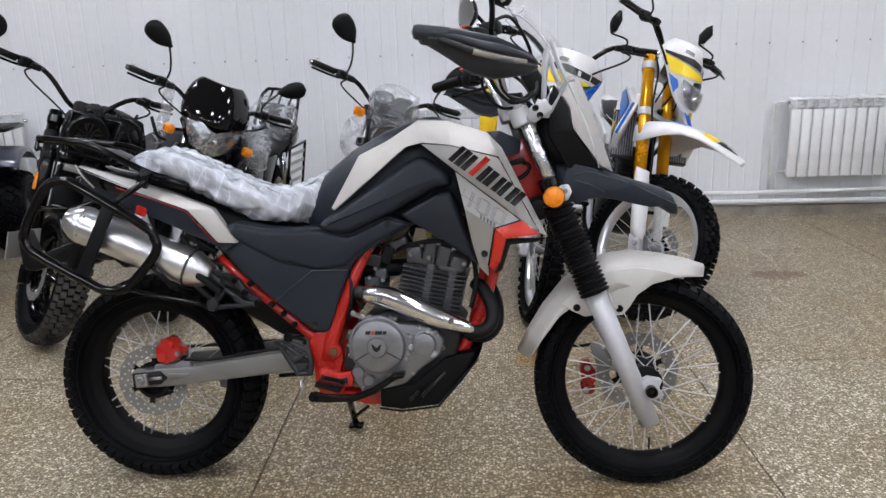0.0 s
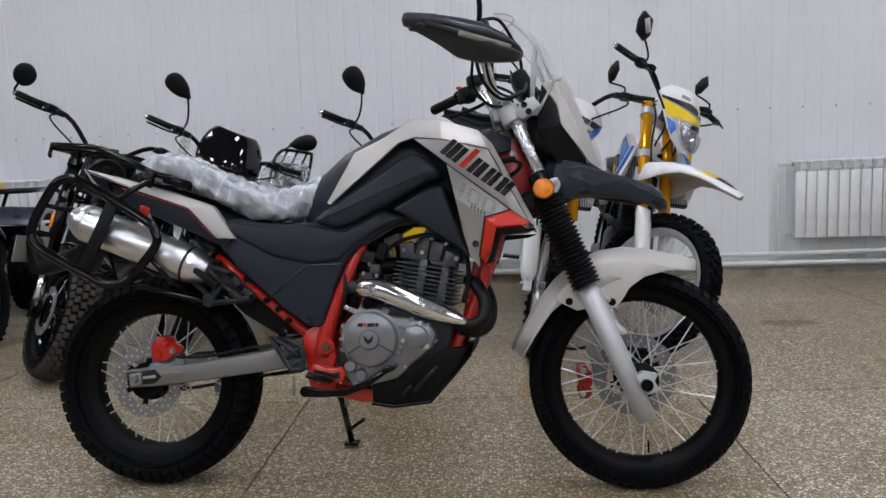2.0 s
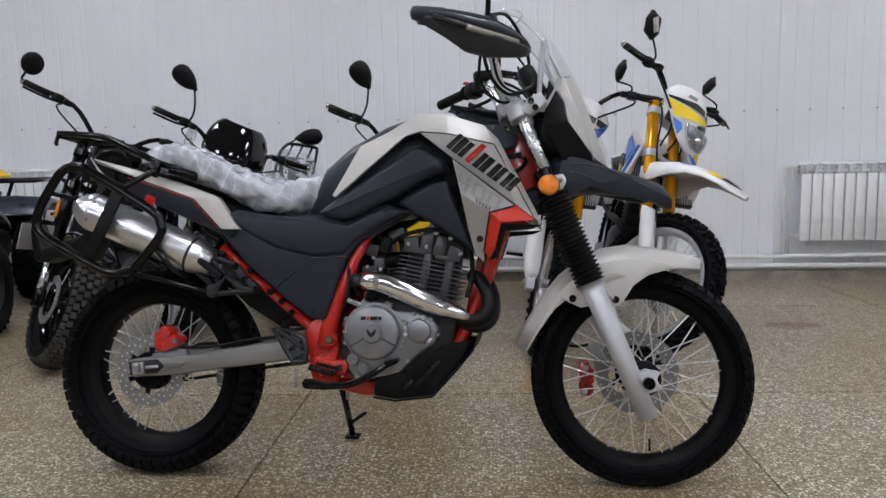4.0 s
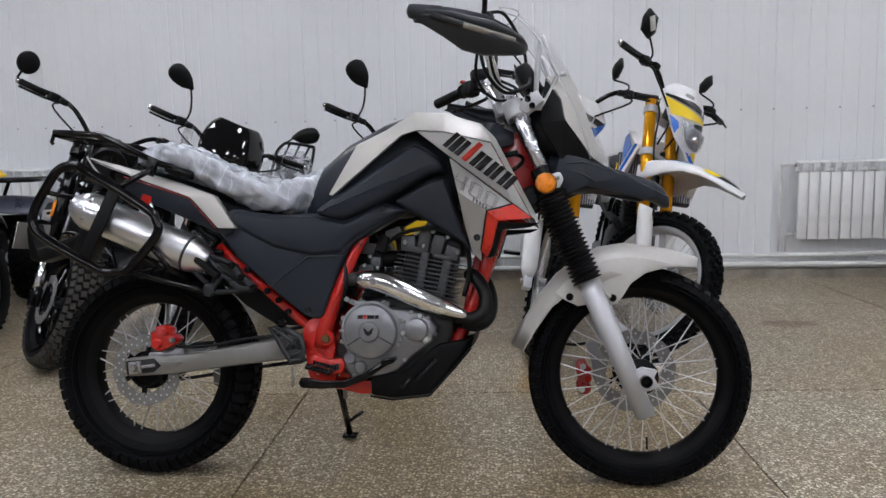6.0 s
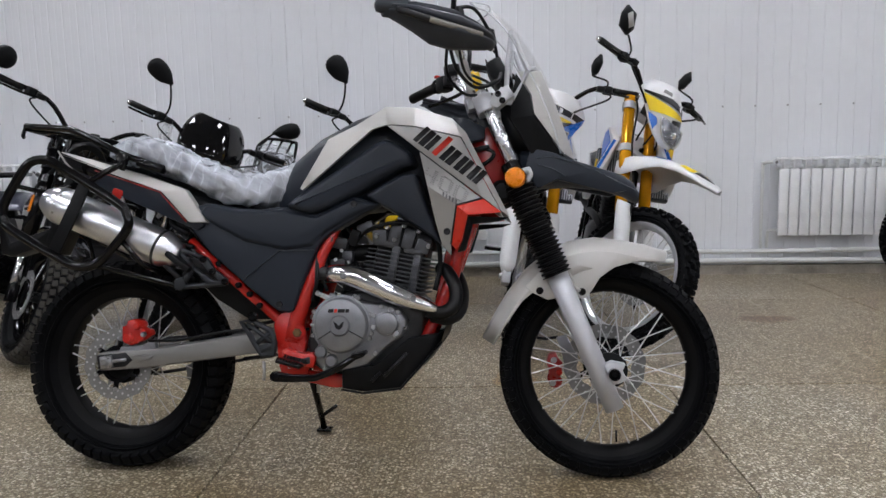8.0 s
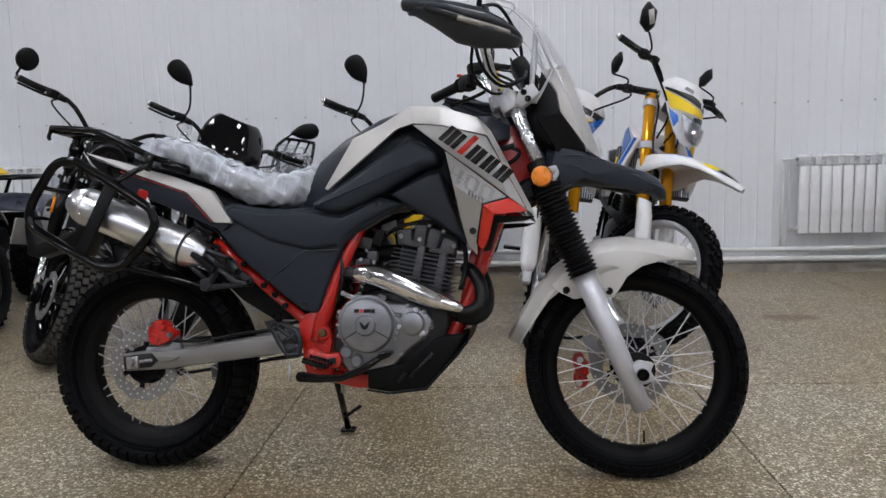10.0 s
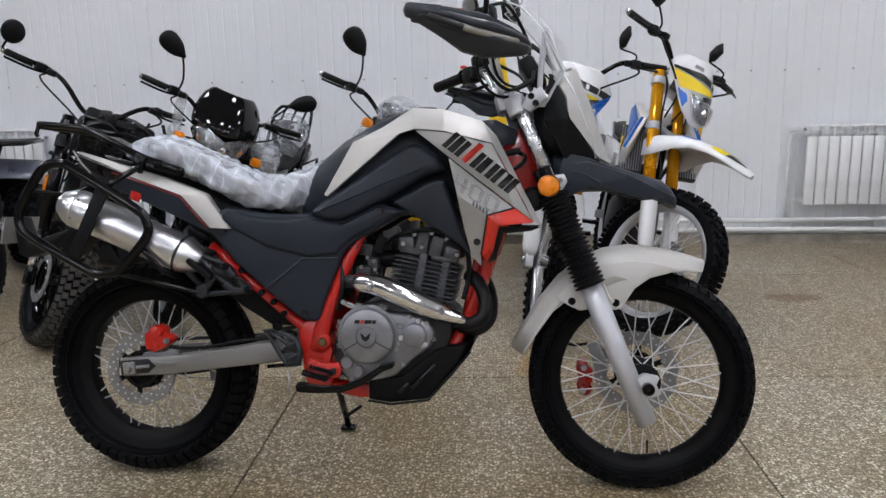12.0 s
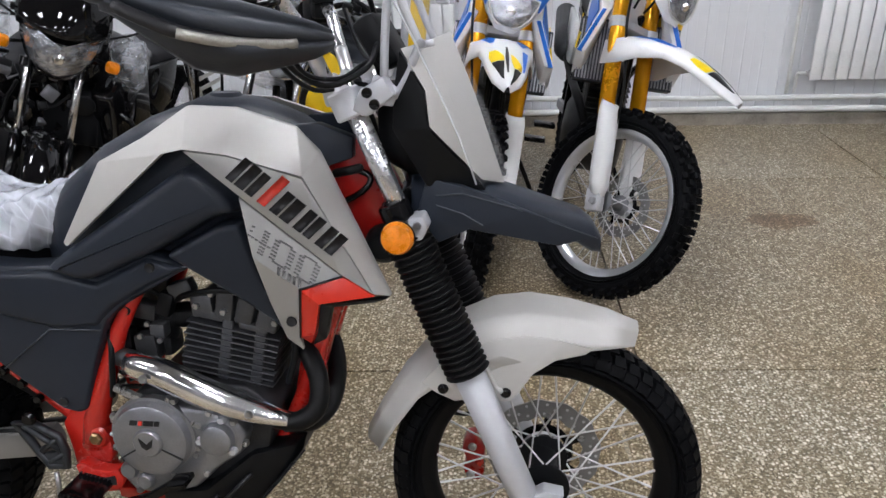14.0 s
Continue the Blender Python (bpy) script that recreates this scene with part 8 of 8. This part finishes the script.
        P("lamp_box", rbox((1.035, 0, 0.965), (0.09, 0.19, 0.20), 0.03, (0, -8, 0)), BLACK_PLASTIC)
        rng = random.Random(4)
        for i in range(44):
            c = Vector((rng.uniform(0.92, 1.08), rng.uniform(-0.07, 0.20), rng.uniform(0.72, 1.10)))
            if i % 2:
                P("fitting", rbox(c, (rng.uniform(0.03, 0.06), rng.uniform(0.03, 0.07), rng.uniform(0.03, 0.07)), 0.008, (rng.uniform(-40, 40), rng.uniform(-40, 40), 0)), (BLACK_PLASTIC, ALLOY_DARK, BLACK_TUBE)[i % 3])
            else:
                q = c + Vector((rng.uniform(-0.08, 0.04), rng.uniform(-0.1, 0.1), rng.uniform(-0.16, 0.1)))
                P("wire_loom", tube([c, (c + q) / 2 + Vector((0.03, 0, -0.03)), q], rng.uniform(0.005, 0.012), 8, k=4), BLACK_PLASTIC)
        P("tank_shroud", facets({"a": (0.76, 0.14, 1.06), "b": (0.88, 0.20, 1.11), "c": (1.00, 0.27, 1.10), "d": (1.04, 0.31, 0.99), "e": (0.98, 0.30, 0.84), "f": (0.86, 0.22, 0.80), "g": (0.76, 0.16, 0.90)}, ["abg", "bcfg", "cdef"], 0.10, 0.008), BLACK_PLASTIC)
        P("shroud_frame", tube([(1.03, 0.14, 1.10), (1.06, 0.22, 1.08), (1.06, 0.27, 0.98), (1.03, 0.24, 0.86), (1.04, 0.15, 0.84)], 0.011, 8, k=4), BLACK_TUBE)
        for y, z in ((0.17, 1.02), (0.21, 0.95), (0.18, 0.89), (0.25, 1.03)):
            P("fitting", rbox((1.03, y, z), (0.05, 0.06, 0.045), 0.008, (20 * y, 15, 40 * z)), ALLOY_DARK)
        P("yoke_arm", rbox((1.05, 0.10, 1.075), (0.06, 0.11, 0.035), 0.008, (0, -25, 12)), BLACK_PLASTIC)
        for s in (-1, 1):
            P("fork_guard_ring", lathe([(0.030, -0.03), (0.035, -0.028), (0.036, 0.028), (0.030, 0.03)], 16, toward(fx(0.90, s * gap), fx(0.70, s * gap))), BLACK_PLASTIC)
        P("number_bracket", rbox((1.10, 0.02, 0.80), (0.012, 0.15, 0.035), 0.004, (0, -20, 0)), SWINGARM)
        P("radiator", rbox((0.98, 0.06, 0.66), (0.06, 0.18, 0.24), 0.012, (0, -20, 0)), BLACK_PLASTIC)
        P("radiator_cowl", slab([(0.80, 0.86), (0.98, 0.90), (1.05, 0.80), (1.02, 0.60), (0.90, 0.56), (0.82, 0.70)], 0.13, 0.17, 0.012), BLACK_PLASTIC)
        P("indicator", tube([(1.09, 0.12, 0.96), (1.10, 0.24, 0.955)], 0.011, 8), BLACK_PLASTIC)
        for s in (-1, 1):
            P("wire_loom", tube([(1.0, s * 0.05, 0.98), (1.06, s * 0.10, 0.90), (1.0, s * 0.13, 0.78), (0.90, s * 0.10, 0.72)], 0.009, 8, k=4), BLACK_PLASTIC)

        def bar_end_mirror(s, base, Q):
            if s > 0:
                return
            e = Vector((0.815, s * 0.440, 1.195))
            c = e + Vector((0.0, s * 0.0, 0.10))
            Q("mirror_stalk", tube([e, e + Vector((0, s * 0.02, 0.015)), e + Vector((0, s * 0.012, 0.06)), c], 0.006, 8), BLACK_TUBE)
            mm = toward(c, c + Vector((0.9, -0.3 * s, 0.05)))
            h = Q("mirror", lathe([(0.0, 0.016), (0.036, 0.014), (0.053, 0.005), (0.057, -0.004), (0.053, -0.008), (0.0, -0.008)], 24, mm), BLACK_PLASTIC)
            Q("mirror_face", lathe([(0.0, -0.0105), (0.050, -0.0105), (0.051, -0.0085)], 24, mm), MIRROR, parent=h)
        bars(ob, P, (0.935, 1.065), 0.876, 0.12, 0.13, BLACK_TUBE, bar_end_mirror)
    for pts in ([(0.98, -0.06, 1.05), (1.06, -0.10, 0.98), (1.10, -0.09, 0.80), (1.16, -0.085, 0.55), (1.25, -0.08, 0.38)], [(0.97, 0.06, 1.05), (1.04, 0.10, 0.96), (0.98, 0.10, 0.85), (0.9, 0.06, 0.78)]):
        P("cable", tube(pts, 0.005, 6, k=5), BLACK_PLASTIC)
    XF.pop()
    return ob


def quad(m, label):
    """A quad bike: slate plastics, black racks, fat tyres."""
    ob = thing("quad_bike", m, label, "quad bike")
    P = lambda *a, **k: part(a[0], a[1], a[2], k.get("parent", ob), k.get("label", ""))
    tread = {"h": 0.018, "count": 26, "size": (0.034, 0.05), "skew": 25, "rows": [(-0.035, 0.0, 0.0, 4), (0.035, 0.0, 0.5, -4), (-0.085, 0.012, 0.5, 18), (0.085, 0.012, 0.0, -18)]}
    for x in (0.0, 1.2):
        for s in (-1, 1):
            XF.append(Matrix.Translation((x, s * 0.42, 0.29)))
            hub = P("wheel", lathe([(0.0, -0.07), (0.06, -0.075), (0.12, -0.05), (0.15, -0.09), (0.155, -0.09), (0.155, 0.09), (0.15, 0.09), (0.12, 0.05), (0.06, 0.075), (0.0, 0.07)], 28), ALLOY_DARK)
            P("tyre", lathe([(0.15, -0.095), (0.19, -0.115), (0.235, -0.115), (0.262, -0.09), (0.27, 0.0), (0.262, 0.09), (0.235, 0.115), (0.19, 0.115), (0.15, 0.095)], 44), RUBBER, parent=hub)
            P("tread", knobs(0.288, 0.23, tread["rows"], tread["count"], 0.022, tread["size"], tread["skew"]), RUBBER, parent=hub)["kind"] = "stuff"
            P("rim_ring", lathe([(0.150, s * 0.092), (0.158, s * 0.098), (0.150, s * 0.104)], 28), LIME, parent=hub)
            XF.pop()
    P("chassis", body([(-0.15, 0.30, 0.52, 0.2), (0.3, 0.24, 0.56, 0.22), (0.8, 0.24, 0.56, 0.22), (1.35, 0.32, 0.55, 0.18)], 16, 4), BLACK_PLASTIC)
    P("hull", body([(0.35, 0.5, 0.76, 0.18), (0.6, 0.5, 0.80, 0.16), (0.9, 0.55, 0.90, 0.18), (1.2, 0.58, 0.84, 0.22), (1.42, 0.55, 0.74, 0.2), (1.5, 0.55, 0.66, 0.14)], 18, 3), SLATE)
    P("seat", body([(-0.2, 0.74, 0.80, 0.15), (0.1, 0.70, 0.84, 0.17), (0.5, 0.70, 0.82, 0.15), (0.66, 0.74, 0.86, 0.1)], 16, 3), FOAM)
    for x in (0.0, 1.2):
        for s in (-1, 1):
            pts, hw = [], []
            for a in range(46, 135, 11):
                pts.append((x + 0.37 * math.cos(radians(a)), 0.34 + 0.38 * math.sin(radians(a))))
            secs = [[(px, s * y, pz + dz) for y, dz in ((0.20, 0.035), (0.30, 0.035), (0.42, 0.025), (0.51, 0.018), (0.535, 0.008), (0.540, -0.02))] for px, pz in pts]
            thick(P("mudguard", loft(secs, closed=False), SLATE), 0.006)
        P("skirt", slab([(x - 0.34, 0.42), (x - 0.30, 0.60), (x - 0.38, 0.60), (x - 0.44, 0.40)], -0.34, 0.34, 0.01), BLACK_PLASTIC)
    for x0, x1, z in ((-0.36, 0.10, 0.86), (0.98, 1.50, 0.90)):
        rack = P("rack", tube([(x0, -0.46, z), (x1, -0.46, z), (x1, 0.46, z), (x0, 0.46, z)], 0.013, 8, closed=True), BLACK_TUBE)
        P("rack_plate", rbox(((x0 + x1) / 2, 0, z + 0.012), (x1 - x0 - 0.02, 0.90, 0.018), 0.006), BLACK_PLASTIC, parent=rack)
        for i in range(6):
            P("rack_bar", tube([(x0, -0.40 + i * 0.16, z), (x1, -0.40 + i * 0.16, z)], 0.009, 8), BLACK_TUBE, parent=rack)
        for y in (-0.25, 0.25):
            P("rack_post", tube([((x0 + x1) / 2, y, z), ((x0 + x1) / 2, y * 0.7, z - 0.2)], 0.013, 8), BLACK_TUBE, parent=rack)
    P("handlebar", tube([(0.74, -0.40, 1.08), (0.84, -0.18, 1.08), (0.88, 0, 0.98), (0.84, 0.18, 1.08), (0.74, 0.40, 1.08)], 0.012, 8, k=4), BLACK_TUBE)
    for s in (-1, 1):
        P("headlamp", body([(1.40, 0.62, 0.70, 0.05), (1.47, 0.61, 0.70, 0.05)], 12, 3), LENS)
        P("grip", tube([(0.74, s * 0.40, 1.08), (0.795, s * 0.28, 1.08)], 0.018, 10), RUBBER_MATT)
        P("bumper", tube([(1.35, s * 0.2, 0.35), (1.56, s * 0.2, 0.40), (1.58, s * 0.2, 0.62), (1.45, s * 0.2, 0.68)], 0.014, 8, k=3), BLACK_TUBE)
    return ob


enduro((1.025, 4.015), -90, 9.4, 40.8, "white, yellow and blue off-road motorcycle with gold fork", 0.006, (0.02, 0.02, -3))
enduro((0.536, 3.985), -93, 7.8, 7, "white and blue off-road motorcycle with yellow bag on the handlebar", 0.050, (0, 0.015, -9))
enduro((3.565, 5.10), 180, 8, 0, "white off-road motorcycle parked along the panelled wall")
road_bike((-1.280, 4.015), -95, 9.6, 36, "cowl", "black road motorcycle with glossy fly screen and rear rack")
road_bike((-0.357, 4.045), -95, 10.8, 28, "round", "black road motorcycle with chromed round headlamp under clear film")
road_bike((-1.825, 3.745), -91, 6.0, 48, "naked", "black naked motorcycle with block tyres and bar-end mirror")
quad(pose(-3.54, 5.04, 0, 0, 0, -72), "slate blue quad bike with black racks")
hanging_bag("yellow_bag", (0.19, 3.97, 1.36), (0.09, 0.06, 0.62), "crumpled yellow plastic bag hanging from a handlebar")
hanging_bag("yellow_bag", (1.16, 4.08, 1.10), (0.10, 0.08, 0.30), "small yellow plastic bag hanging behind a headlamp")
hanging_bag("yellow_bag", (-0.175, 3.98, 0.90), (0.20, 0.09, 0.40), "wide yellow plastic bag between parked motorcycles")


def yellow_cloth():
    """A crumpled yellow bag that lies on the rear rack of the quad bike."""
    bm = body([(-0.20, 0.0, 0.02, 0.06), (-0.12, 0.0, 0.055, 0.11), (0.0, 0.0, 0.07, 0.13), (0.10, 0.0, 0.05, 0.10), (0.17, 0.0, 0.015, 0.05)], 28, 2.4)
    bmesh.ops.subdivide_edges(bm, edges=bm.edges[:], cuts=2, use_grid_fill=True)
    ob = part("yellow_bag", crumple(bm, 0.006, 9.0, 5), YELLOW_BAG)
    ob.matrix_basis = pose(-3.40, 5.02, 0.888)
    tagged(ob, "crumpled yellow bag lying on the quad bike's rack", "bag", "yellow bags")


yellow_cloth()
